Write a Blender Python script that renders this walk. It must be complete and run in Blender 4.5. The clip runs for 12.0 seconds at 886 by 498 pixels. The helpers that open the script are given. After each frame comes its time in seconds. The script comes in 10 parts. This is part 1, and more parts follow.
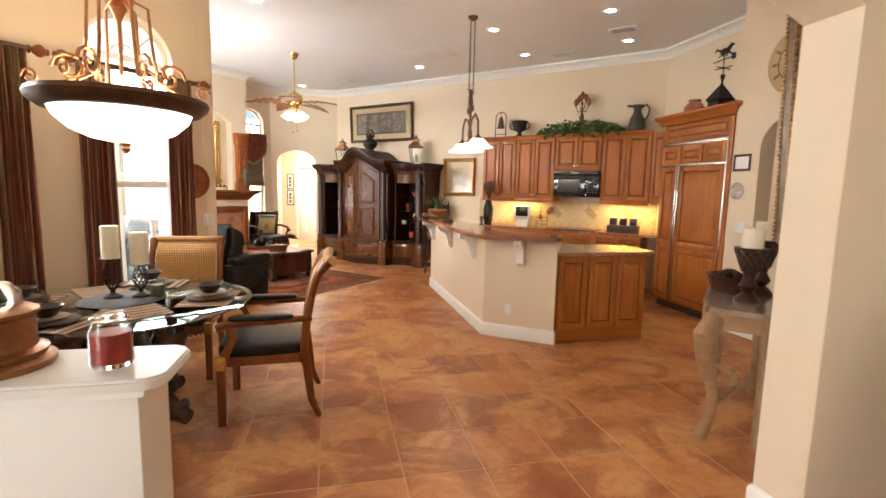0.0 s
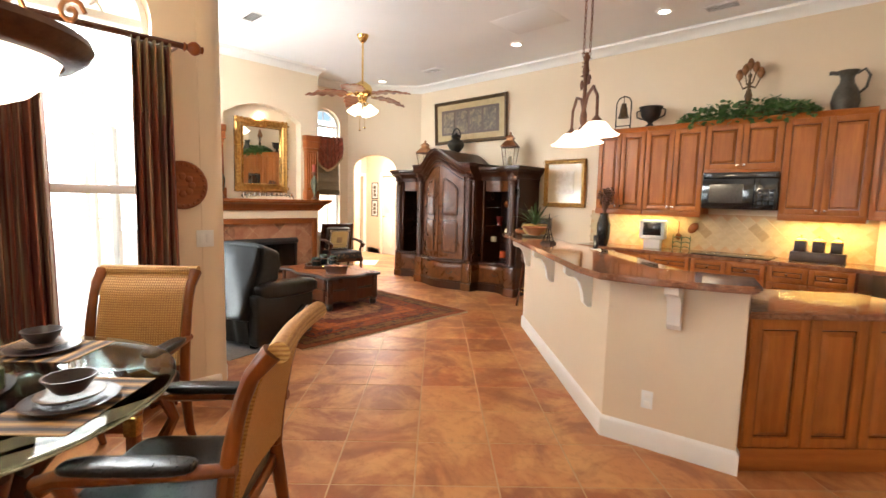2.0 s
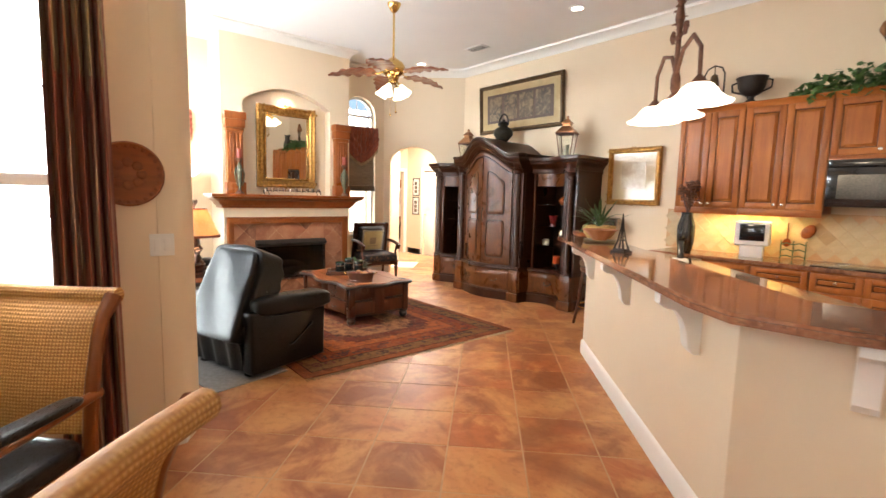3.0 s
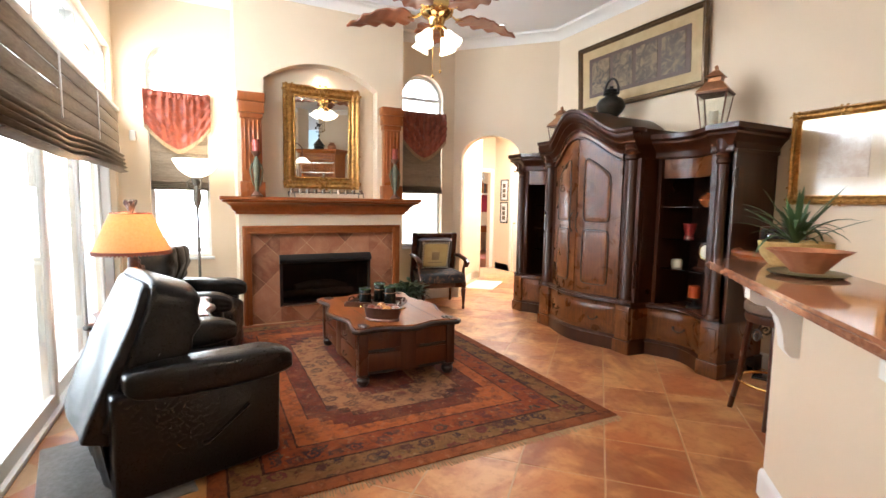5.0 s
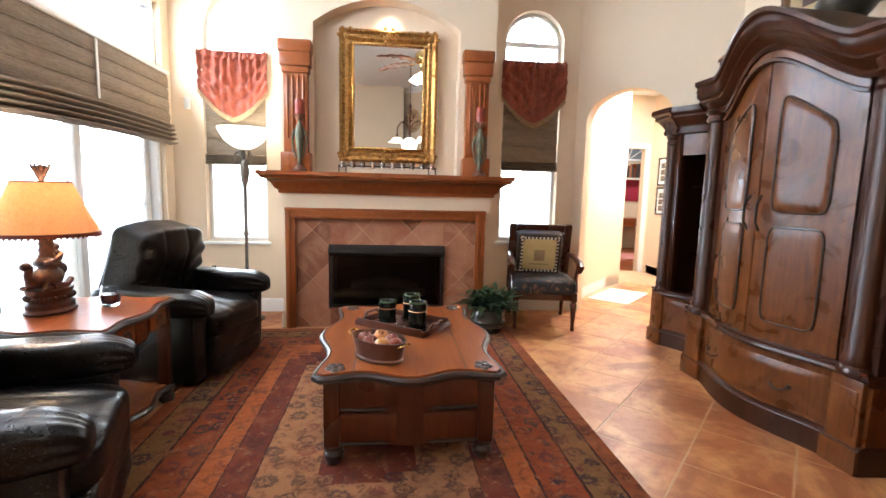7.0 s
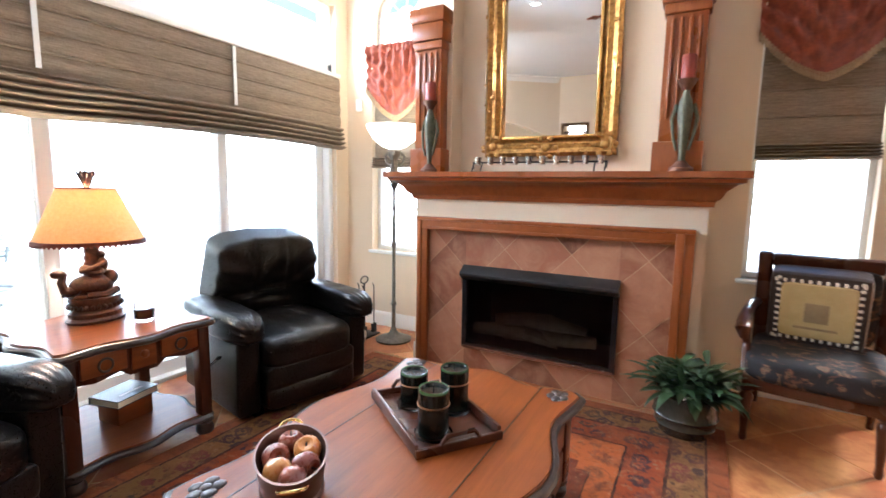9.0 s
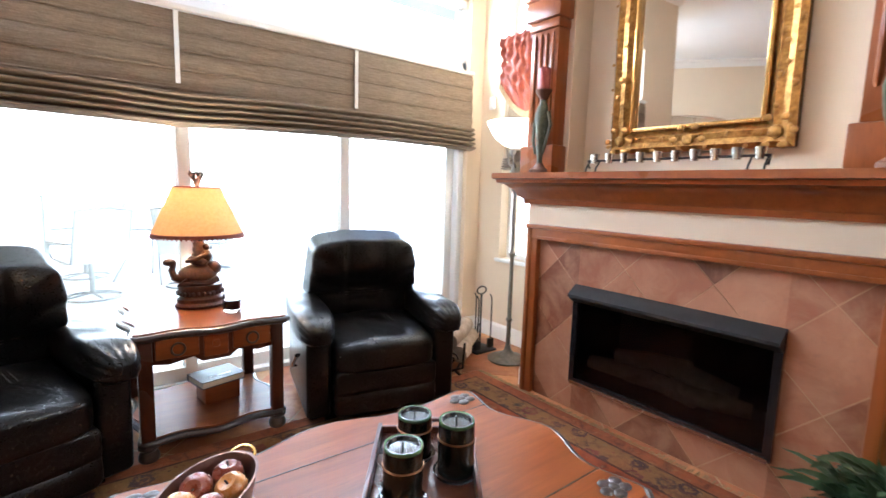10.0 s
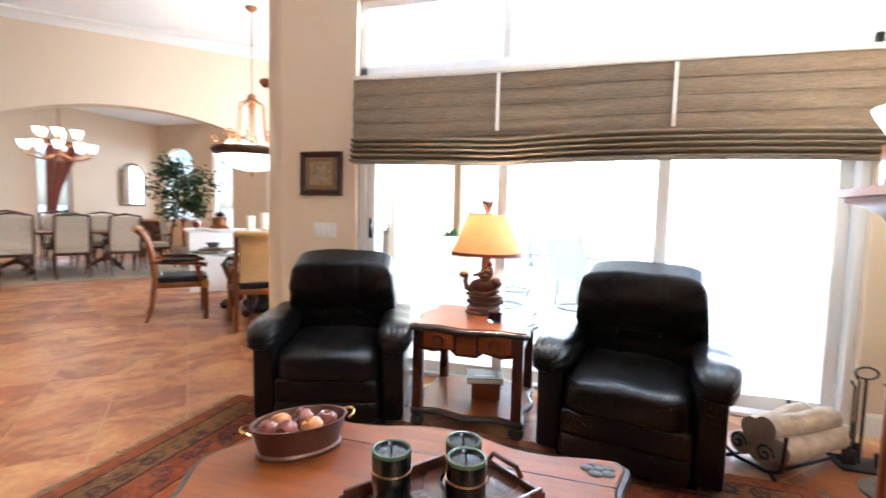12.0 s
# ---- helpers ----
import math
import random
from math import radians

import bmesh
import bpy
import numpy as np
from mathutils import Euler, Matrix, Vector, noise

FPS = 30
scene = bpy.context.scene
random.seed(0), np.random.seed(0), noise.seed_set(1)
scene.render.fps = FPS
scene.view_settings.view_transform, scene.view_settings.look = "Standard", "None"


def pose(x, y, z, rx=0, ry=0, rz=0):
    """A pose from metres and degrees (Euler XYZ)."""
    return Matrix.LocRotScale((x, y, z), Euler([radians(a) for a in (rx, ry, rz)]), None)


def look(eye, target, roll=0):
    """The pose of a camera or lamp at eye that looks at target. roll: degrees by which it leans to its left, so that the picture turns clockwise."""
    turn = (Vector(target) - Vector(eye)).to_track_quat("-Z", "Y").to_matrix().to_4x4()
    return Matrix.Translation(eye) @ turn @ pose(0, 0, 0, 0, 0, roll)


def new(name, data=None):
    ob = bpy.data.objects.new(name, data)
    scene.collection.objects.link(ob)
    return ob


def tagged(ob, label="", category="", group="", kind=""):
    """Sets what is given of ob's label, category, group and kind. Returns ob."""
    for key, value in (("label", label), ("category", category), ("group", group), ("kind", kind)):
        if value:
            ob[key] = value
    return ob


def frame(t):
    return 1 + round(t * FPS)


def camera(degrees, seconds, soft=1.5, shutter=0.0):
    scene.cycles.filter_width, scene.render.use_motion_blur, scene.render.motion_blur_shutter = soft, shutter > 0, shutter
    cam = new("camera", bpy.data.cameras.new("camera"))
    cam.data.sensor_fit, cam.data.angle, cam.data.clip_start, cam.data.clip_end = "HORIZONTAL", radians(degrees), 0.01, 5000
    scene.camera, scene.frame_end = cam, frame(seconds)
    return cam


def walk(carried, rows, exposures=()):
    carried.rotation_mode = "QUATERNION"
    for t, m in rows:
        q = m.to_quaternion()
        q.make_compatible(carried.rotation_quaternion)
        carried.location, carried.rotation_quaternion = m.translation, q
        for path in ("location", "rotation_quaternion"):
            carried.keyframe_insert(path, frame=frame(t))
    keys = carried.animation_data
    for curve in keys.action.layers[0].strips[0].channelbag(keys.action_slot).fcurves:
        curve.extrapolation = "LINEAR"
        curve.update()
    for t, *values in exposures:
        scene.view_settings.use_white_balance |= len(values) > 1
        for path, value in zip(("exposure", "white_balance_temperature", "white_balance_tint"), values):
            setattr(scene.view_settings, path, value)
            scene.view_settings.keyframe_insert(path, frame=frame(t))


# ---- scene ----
cam = camera(86.7, 12.0, shutter=0.3)
PATH = [
    (0, (0.092, -0.156, 1.476), (-0.952, 1.533, 1.233), 1.3),
    (0.5, (-0.076, 0.204, 1.469), (-1.197, 1.847, 1.256), 1.7),
    (1, (-0.293, 0.577, 1.468), (-1.494, 2.164, 1.268), 1.7),
    (1.5, (-0.52, 0.96, 1.468), (-1.813, 2.473, 1.268), 1.6),
    (2, (-0.811, 1.357, 1.463), (-2.192, 2.789, 1.256), 1.4),
    (2.5, (-1.103, 1.746, 1.451), (-2.563, 3.095, 1.235), 1.3),
    (3, (-1.442, 2.118, 1.445), (-2.963, 3.397, 1.224), 1.4),
    (3.2, (-1.587, 2.256, 1.437), (-3.13, 3.51, 1.219), 1.3),
    (4.8, (-2.552, 3.52, 1.349), (-4.318, 4.439, 1.168), 0.6),
    (5, (-2.691, 3.624, 1.362), (-4.471, 4.517, 1.172), 0.8),
    (5.5, (-2.99, 3.96, 1.335), (-4.825, 4.734, 1.146), 1.1),
    (6, (-3.272, 4.266, 1.304), (-5.159, 4.901, 1.11), 1.3),
    (6.5, (-3.565, 4.596, 1.293), (-5.504, 5.037, 1.076), 1.3),
    (7, (-3.87, 4.856, 1.279), (-5.841, 5.091, 1.033), 1.5),
    (7.2, (-4.001, 4.959, 1.263), (-5.98, 5.105, 1.013), 1.5),
    (8.8, (-5.098, 5.732, 1.331), (-6.898, 4.906, 1.05), 0.7),
    (9, (-5.229, 5.775, 1.301), (-6.969, 4.823, 1.046), 1.0),
    (9.5, (-5.558, 5.938, 1.298), (-7.066, 4.648, 1.051), 1.4),
    (10, (-5.903, 5.998, 1.3), (-7.115, 4.427, 1.048), 1.7),
    (10.5, (-6.27, 6.063, 1.289), (-7.098, 4.258, 1.047), 1.2),
    (11, (-6.584, 6.037, 1.274), (-7.001, 4.092, 1.064), 0.9),
    (11.5, (-6.735, 6.06, 1.268), (-6.728, 4.068, 1.094), 1.6),
    (12, (-7.00, 6.16, 1.268), (-6.428, 4.25, 1.118), 1.5),
]
walk(cam, [(t, look(eye, target, roll)) for t, eye, target, roll in PATH],
     exposures=[(0.0, 0.45, 6500, 10), (2.5, 0.55, 6450, 10), (5.0, 0.42, 5950, 10), (7.0, 0.42, 5700, 10), (9.5, 0.70, 5350, 10), (12.0, 0.74, 5350, 10)])

# ---- world, sun and daylight ----
world = bpy.data.worlds.new("sky")
scene.world = world
world.use_nodes = True
wn = world.node_tree
sky = wn.nodes.new("ShaderNodeTexSky")
sky.sky_type, sky.sun_disc = "NISHITA", False
sky.sun_elevation, sky.sun_rotation = radians(52), radians(200)
wn.links.new(sky.outputs[0], wn.nodes["Background"].inputs[0])
wn.nodes["Background"].inputs[1].default_value = 0.15


def lamp(kind, name, m, energy, colour, **more):
    data = bpy.data.lights.new(name, kind)
    data.energy, data.color = energy, colour
    if kind == "AREA":
        data.shape, data.size, data.size_y = "RECTANGLE", more["size"][0], more["size"][1]
    elif kind == "SPOT":
        data.spot_size, data.spot_blend, data.shadow_soft_size = radians(more["cone"]), 0.6, more["soft"]
    elif kind == "POINT":
        data.shadow_soft_size = more["soft"]
    else:
        data.angle = radians(more["angle"])
    ob = new(name, data)
    ob.matrix_world = m
    return ob


lamp("SUN", "sun", look((-12, -14, 24), (-7, 0, 0)), 5.0, (1.0, 0.98, 0.95), angle=0.6)
DAY = (0.93, 0.97, 1.0)
WARM = (1.0, 0.80, 0.56)
# the sky's light in the openings
lamp("AREA", "sliding_door_daylight", look((-6.94, 2.62, 2.62), (-6.94, 6.0, 0.9)), 112, DAY, size=(3.37, 0.40))
lamp("AREA", "nook_window_daylight", look((-4.50, 1.945, 2.35), (-2, 1.945, 1.2)), 34, DAY, size=(0.60, 0.55))
lamp("AREA", "nook_window_daylight", look((-4.50, 0.365, 2.35), (-2, 0.365, 1.2)), 34, DAY, size=(0.60, 0.55))
lamp("AREA", "arched_window_daylight", look((-8.97, 3.36, 2.72), (-6, 3.36, 1.6)), 5, DAY, size=(0.5, 0.3))
lamp("AREA", "arched_window_daylight", look((-8.97, 6.34, 2.78), (-6, 6.34, 1.6)), 5, DAY, size=(0.5, 0.3))
lamp("AREA", "formal_window_daylight", look((-2.0, -4.9, 1.6), (-1.0, 0, 1.1)), 26, DAY, size=(2.3, 2.5))
lamp("AREA", "formal_window_daylight", look((3.0, -4.9, 1.6), (2.0, 0, 1.1)), 12, DAY, size=(0.65, 2.5))
lamp("AREA", "formal_window_daylight", look((5.3, -2.15, 1.5), (0, -1.0, 1.1)), 9, DAY, size=(0.75, 2.3))

# ---- materials ----
def material(name, build):
    mat = bpy.data.materials.new(name)
    mat.use_nodes = True
    t = mat.node_tree
    build(t, t.nodes["Principled BSDF"])
    return mat


def put(t, socket, value):
    if hasattr(value, "links") or isinstance(value, bpy.types.NodeSocket):
        t.links.new(value, socket)
    else:
        socket.default_value = value


def coords(t, scale=1.0, stretch=(1, 1, 1), world_space=False):
    m = t.nodes.new("ShaderNodeMapping")
    m.inputs["Scale"].default_value = [scale * s for s in stretch]
    if world_space:
        t.links.new(t.nodes.new("ShaderNodeNewGeometry").outputs["Position"], m.inputs["Vector"])
    else:
        t.links.new(t.nodes.new("ShaderNodeTexCoord").outputs["Object"], m.inputs["Vector"])
    return m.outputs[0]


def noise_of(t, vec, scale, detail=4.0, rough=0.6, distort=0.0):
    n = t.nodes.new("ShaderNodeTexNoise")
    n.inputs["Scale"].default_value, n.inputs["Detail"].default_value = scale, detail
    n.inputs["Roughness"].default_value, n.inputs["Distortion"].default_value = rough, distort
    t.links.new(vec, n.inputs["Vector"])
    return n.outputs["Fac"]


def ramp(t, fac, *stops):
    r = t.nodes.new("ShaderNodeValToRGB")
    while len(r.color_ramp.elements) < len(stops):
        r.color_ramp.elements.new(0.5)
    for e, (p, c) in zip(r.color_ramp.elements, stops):
        e.position, e.color = p, (*c, 1) if len(c) == 3 else c
    t.links.new(fac, r.inputs[0])
    return r.outputs[0]


def mix(t, fac, a, b, how="MIX"):
    m = t.nodes.new("ShaderNodeMix")
    m.data_type, m.blend_type = "RGBA", how
    put(t, m.inputs[0], fac)
    put(t, m.inputs[6], (*a, 1) if isinstance(a, tuple) else a)
    put(t, m.inputs[7], (*b, 1) if isinstance(b, tuple) else b)
    return m.outputs[2]


def arith(t, how, a, b=0.0):
    m = t.nodes.new("ShaderNodeMath")
    m.operation = how
    put(t, m.inputs[0], a)
    put(t, m.inputs[1], b)
    return m.outputs[0]


def bump(t, p, height, strength=0.2, distance=0.01):
    b = t.nodes.new("ShaderNodeBump")
    b.inputs["Strength"].default_value, b.inputs["Distance"].default_value = strength, distance
    t.links.new(height, b.inputs["Height"])
    t.links.new(b.outputs[0], p.inputs["Normal"])


def grainy(name, a, b, scale=6.0, rough=0.5, metal=0.0, relief=0.1, fine=60.0, coat=0.0, stretch=(1, 1, 1)):
    """Two tones mottled at a coarse and a fine scale, with a slight relief."""
    def build(t, p):
        v = coords(t, stretch=stretch)
        n = noise_of(t, v, scale, 5)
        f = noise_of(t, v, fine, 3)
        c = ramp(t, n, (0.3, a), (0.7, b))
        put(t, p.inputs["Base Color"], mix(t, 0.25, c, ramp(t, f, (0.3, a), (0.7, b))))
        put(t, p.inputs["Roughness"], ramp(t, f, (0.2, (rough * 0.85,) * 3), (0.8, (min(1, rough * 1.15),) * 3)))
        p.inputs["Metallic"].default_value = metal
        p.inputs["Coat Weight"].default_value = coat
        p.inputs["Coat Roughness"].default_value = 0.12
        if relief:
            bump(t, p, f, relief, 0.004)
    return material(name, build)


def timber(name, dark, light, axis=2, rough=0.32, coat=0.25, ring=7.0, flame=0.0):
    """Wood: long streaks along one axis, broad figure, fine pores and a lacquer coat."""
    def build(t, p):
        s = [14.0, 14.0, 14.0]
        s[axis] = 1.1
        info = t.nodes.new("ShaderNodeObjectInfo")
        move = t.nodes.new("ShaderNodeVectorMath")
        move.operation = "ADD"
        t.links.new(t.nodes.new("ShaderNodeTexCoord").outputs["Object"], move.inputs[0])
        shift = t.nodes.new("ShaderNodeCombineXYZ")
        for n in range(3):
            t.links.new(arith(t, "MULTIPLY", info.outputs["Random"], 17.0 + 5 * n), shift.inputs[n])
        t.links.new(shift.outputs[0], move.inputs[1])
        m = t.nodes.new("ShaderNodeMapping")
        m.inputs["Scale"].default_value = s
        t.links.new(move.outputs[0], m.inputs["Vector"])
        v = m.outputs[0]
        streak = noise_of(t, v, 1.6, 6, 0.65, 0.6 + flame)
        pores = noise_of(t, v, 9.0, 4, 0.7)
        broad = noise_of(t, move.outputs[0], 2.2 + flame, 3, 0.5, flame)
        c = ramp(t, streak, (0.28, dark), (0.55, tuple((d + l) / 2 for d, l in zip(dark, light))), (0.78, light))
        c = mix(t, 0.35, c, ramp(t, broad, (0.3, dark), (0.7, light)))
        c = mix(t, ramp(t, pores, (0.58, (0, 0, 0)), (0.75, (0.5, 0.5, 0.5))), c, tuple(d * 0.45 for d in dark))
        put(t, p.inputs["Base Color"], c)
        put(t, p.inputs["Roughness"], ramp(t, broad, (0.2, (rough * 0.8,) * 3), (0.8, (rough * 1.25,) * 3)))
        p.inputs["Coat Weight"].default_value, p.inputs["Coat Roughness"].default_value = coat, 0.16
        p.inputs["Specular IOR Level"].default_value = 0.32
        bump(t, p, pores, 0.06, 0.002)
    return material(name, build)


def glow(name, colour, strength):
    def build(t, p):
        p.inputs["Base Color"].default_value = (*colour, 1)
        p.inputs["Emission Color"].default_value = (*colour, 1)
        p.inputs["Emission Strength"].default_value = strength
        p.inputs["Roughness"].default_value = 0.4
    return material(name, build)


def glazing(name, tint, rough=0.0):
    def build(t, p):
        p.inputs["Base Color"].default_value = (*tint, 1)
        p.inputs["Roughness"].default_value = rough
        p.inputs["Transmission Weight"].default_value = 1.0
        p.inputs["IOR"].default_value = 1.3
    return material(name, build)


PAINT = grainy("cream_wall_paint", (0.72, 0.585, 0.415), (0.75, 0.61, 0.44), 1.3, 0.62, relief=0.10, fine=90)
CEILING = grainy("ceiling_paint", (0.85, 0.86, 0.86), (0.88, 0.89, 0.89), 2, 0.85, relief=0.3, fine=70)
TRIM = grainy("white_trim_paint", (0.80, 0.77, 0.71), (0.83, 0.80, 0.74), 3, 0.38, relief=0.03)
WHITE = grainy("white_frame_paint", (0.80, 0.80, 0.78), (0.84, 0.84, 0.82), 3, 0.4, relief=0.03)


def terracotta_build(t, p):
    info = t.nodes.new("ShaderNodeObjectInfo")
    isle = t.nodes.new("ShaderNodeNewGeometry")
    v = coords(t, 1.0, world_space=True)
    cloud = noise_of(t, v, 2.3, 6, 0.6, 0.9)
    small = noise_of(t, v, 16.0, 5, 0.7)
    pick = arith(t, "FRACT", arith(t, "ADD", info.outputs["Random"], isle.outputs["Random Per Island"]))
    base = ramp(t, pick, (0.0, (0.31, 0.088, 0.024)), (0.3, (0.40, 0.135, 0.040)), (0.6, (0.54, 0.225, 0.078)), (0.8, (0.44, 0.130, 0.036)), (1.0, (0.34, 0.100, 0.030)))
    c = mix(t, ramp(t, cloud, (0.44, (0, 0, 0)), (0.60, (0.85, 0.85, 0.85))), base, (0.62, 0.305, 0.112))
    c = mix(t, ramp(t, small, (0.50, (0, 0, 0)), (0.70, (0.4, 0.4, 0.4))), c, (0.24, 0.070, 0.022))
    deep = noise_of(t, v, 1.5, 4, 0.55, 1.4)
    c = mix(t, ramp(t, deep, (0.50, (0, 0, 0)), (0.62, (0.7, 0.7, 0.7))), c, (0.24, 0.062, 0.018))
    put(t, p.inputs["Base Color"], c)
    put(t, p.inputs["Roughness"], ramp(t, small, (0.2, (0.32,) * 3), (0.8, (0.50,) * 3)))
    bump(t, p, noise_of(t, v, 30.0, 4, 0.6), 0.10, 0.004)


TERRACOTTA = material("glazed_terracotta", terracotta_build)
GROUT = grainy("sand_grout", (0.46, 0.28, 0.15), (0.56, 0.36, 0.21), 12, 0.9, relief=0.3)


def slate_build(t, p):
    info = t.nodes.new("ShaderNodeObjectInfo")
    v = coords(t, 1.0, world_space=True)
    cloud = noise_of(t, v, 6.0, 6, 0.65, 0.7)
    base = ramp(t, info.outputs["Random"], (0.0, (0.15, 0.048, 0.020)), (0.5, (0.30, 0.105, 0.048)), (1.0, (0.44, 0.20, 0.105)))
    c = mix(t, ramp(t, cloud, (0.40, (0, 0, 0)), (0.68, (0.55, 0.55, 0.55))), base, (0.50, 0.27, 0.15))
    c = mix(t, ramp(t, noise_of(t, v, 22, 4), (0.6, (0, 0, 0)), (0.8, (0.5, 0.5, 0.5))), c, (0.20, 0.10, 0.07))
    put(t, p.inputs["Base Color"], c)
    p.inputs["Roughness"].default_value = 0.5
    bump(t, p, cloud, 0.25, 0.008)


SLATE = material("rust_slate", slate_build)


def granite_build(t, p):
    v = coords(t, 1.0, world_space=True)
    a, b, c = noise_of(t, v, 9, 6, 0.7, 1.2), noise_of(t, v, 90, 3), noise_of(t, v, 38, 5, 0.7)
    col = ramp(t, a, (0.3, (0.13, 0.05, 0.03)), (0.5, (0.30, 0.13, 0.07)), (0.68, (0.42, 0.23, 0.13)))
    col = mix(t, ramp(t, c, (0.55, (0, 0, 0)), (0.68, (0.7, 0.7, 0.7))), col, (0.07, 0.035, 0.03))
    col = mix(t, ramp(t, b, (0.6, (0, 0, 0)), (0.74, (0.6, 0.6, 0.6))), col, (0.52, 0.38, 0.27))
    put(t, p.inputs["Base Color"], col)
    p.inputs["Roughness"].default_value = 0.08
    p.inputs["Coat Weight"].default_value = 0.3


GRANITE = material("polished_red_granite", granite_build)
CHERRY = timber("honey_cherry_wood", (0.26, 0.068, 0.011), (0.52, 0.178, 0.033), 2, 0.42, 0.08)
CHERRY_X = timber("honey_cherry_rail", (0.26, 0.066, 0.011), (0.50, 0.168, 0.031), 0, 0.42, 0.08)
MANTEL = timber("mantel_cherry_wood", (0.19, 0.047, 0.011), (0.36, 0.108, 0.026), 1, 0.3, 0.10)
MANTEL_V = timber("mantel_cherry_post", (0.19, 0.047, 0.011), (0.36, 0.108, 0.026), 2, 0.3, 0.10)
WALNUT = timber("dark_walnut_carcase", (0.014, 0.0034, 0.0011), (0.064, 0.0165, 0.0045), 2, 0.30, 0.06)
BURL = timber("figured_walnut_panel", (0.026, 0.0065, 0.0016), (0.20, 0.062, 0.013), 2, 0.29, 0.08, flame=2.0)
MAHOG = timber("red_mahogany_top", (0.13, 0.028, 0.005), (0.30, 0.082, 0.015), 0, 0.34, 0.06)
MAHOG_M = timber("brown_mahogany_panel", (0.045, 0.011, 0.0035), (0.14, 0.036, 0.010), 2, 0.32, 0.10)
MAHOG_D = timber("dark_mahogany", (0.035, 0.009, 0.004), (0.10, 0.028, 0.010), 2, 0.28, 0.4)
OAK = timber("golden_brown_chair_wood", (0.11, 0.024, 0.0042), (0.29, 0.082, 0.014), 2, 0.30, 0.2)
BLACKWOOD = grainy("blackened_carving", (0.018, 0.012, 0.010), (0.05, 0.03, 0.022), 20, 0.35, relief=0.4, fine=70, coat=0.3)
LEATHER = grainy("black_leather", (0.0035, 0.0032, 0.0030), (0.008, 0.007, 0.0065), 5, 0.29, relief=0.06, fine=140)
LEATHER.node_tree.nodes["Principled BSDF"].inputs["Specular IOR Level"].default_value = 0.34
IRON = grainy("black_wrought_iron", (0.014, 0.012, 0.011), (0.04, 0.03, 0.025), 14, 0.5, metal=0.4, relief=0.3)
RUST = grainy("rust_brown_iron", (0.09, 0.032, 0.018), (0.20, 0.085, 0.045), 25, 0.55, metal=0.35, relief=0.4)
COPPER = grainy("antique_copper", (0.22, 0.09, 0.04), (0.45, 0.22, 0.10), 9, 0.34, metal=0.85, relief=0.15)
GOLD = grainy("antique_gold_leaf", (0.20, 0.085, 0.018), (0.62, 0.34, 0.09), 30, 0.32, metal=0.75, relief=0.3)
BRASS = grainy("polished_brass", (0.62, 0.40, 0.13), (0.78, 0.55, 0.22), 6, 0.18, metal=1.0, relief=0.03)
STEEL = grainy("brushed_steel", (0.55, 0.53, 0.49), (0.68, 0.66, 0.61), 9, 0.25, metal=1.0, relief=0.05)
NICKEL = grainy("satin_nickel", (0.60, 0.57, 0.52), (0.72, 0.69, 0.63), 8, 0.22, metal=1.0, relief=0.03)
BLACK = grainy("black_enamel", (0.010, 0.010, 0.011), (0.016, 0.016, 0.017), 6, 0.12, relief=0.02, coat=0.5)
CHAR = grainy("dark_metal_screen", (0.012, 0.012, 0.012), (0.025, 0.024, 0.022), 30, 0.45, metal=0.2, relief=0.2)
PLASTIC = grainy("white_plastic", (0.76, 0.75, 0.72), (0.80, 0.79, 0.76), 6, 0.35, relief=0.02)
WAX = grainy("ivory_wax", (0.78, 0.68, 0.50), (0.84, 0.76, 0.60), 5, 0.5, relief=0.05)
REDWAX = grainy("deep_red_wax", (0.36, 0.018, 0.012), (0.45, 0.035, 0.022), 5, 0.3, relief=0.03)
CLAY = grainy("terracotta_pot", (0.30, 0.10, 0.045), (0.46, 0.20, 0.09), 8, 0.6, relief=0.3)
MIRROR = material("silvered_glass", lambda t, p: (put(t, p.inputs["Base Color"], (0.86, 0.87, 0.86, 1)), put(t, p.inputs["Metallic"], 1.0), put(t, p.inputs["Roughness"], 0.01)))
GLASS = glazing("clear_glass", (0.96, 0.98, 0.97))
GREENGLASS = glazing("greenish_table_glass", (0.72, 0.90, 0.84))
FROST = glow("lit_frosted_glass", (1.0, 0.90, 0.72), 2.6)


def shade_build(t, p):
    weave = noise_of(t, coords(t, 1, (60, 60, 60)), 1.0, 4, 0.7)
    cloth = ramp(t, weave, (0.3, (0.86, 0.54, 0.28)), (0.7, (0.93, 0.66, 0.38)))
    put(t, p.inputs["Base Color"], cloth)
    p.inputs["Roughness"].default_value = 0.8
    through_ = t.nodes.new("ShaderNodeBsdfTranslucent")
    t.links.new(cloth, through_.inputs["Color"])
    both = t.nodes.new("ShaderNodeMixShader")
    both.inputs[0].default_value = 0.55
    t.links.new(p.outputs[0], both.inputs[1])
    t.links.new(through_.outputs[0], both.inputs[2])
    t.links.new(both.outputs[0], t.nodes["Material Output"].inputs["Surface"])


SHADE = material("parchment_shade_cloth", shade_build)
LAMPWHITE = glow("lit_lamp_lens", (1.0, 0.93, 0.80), 14.0)
# emission for the added backdrop, in place of daylight outdoors
OUTGLOW = glow("outdoor_glow", (0.95, 0.99, 1.0), 8.0)

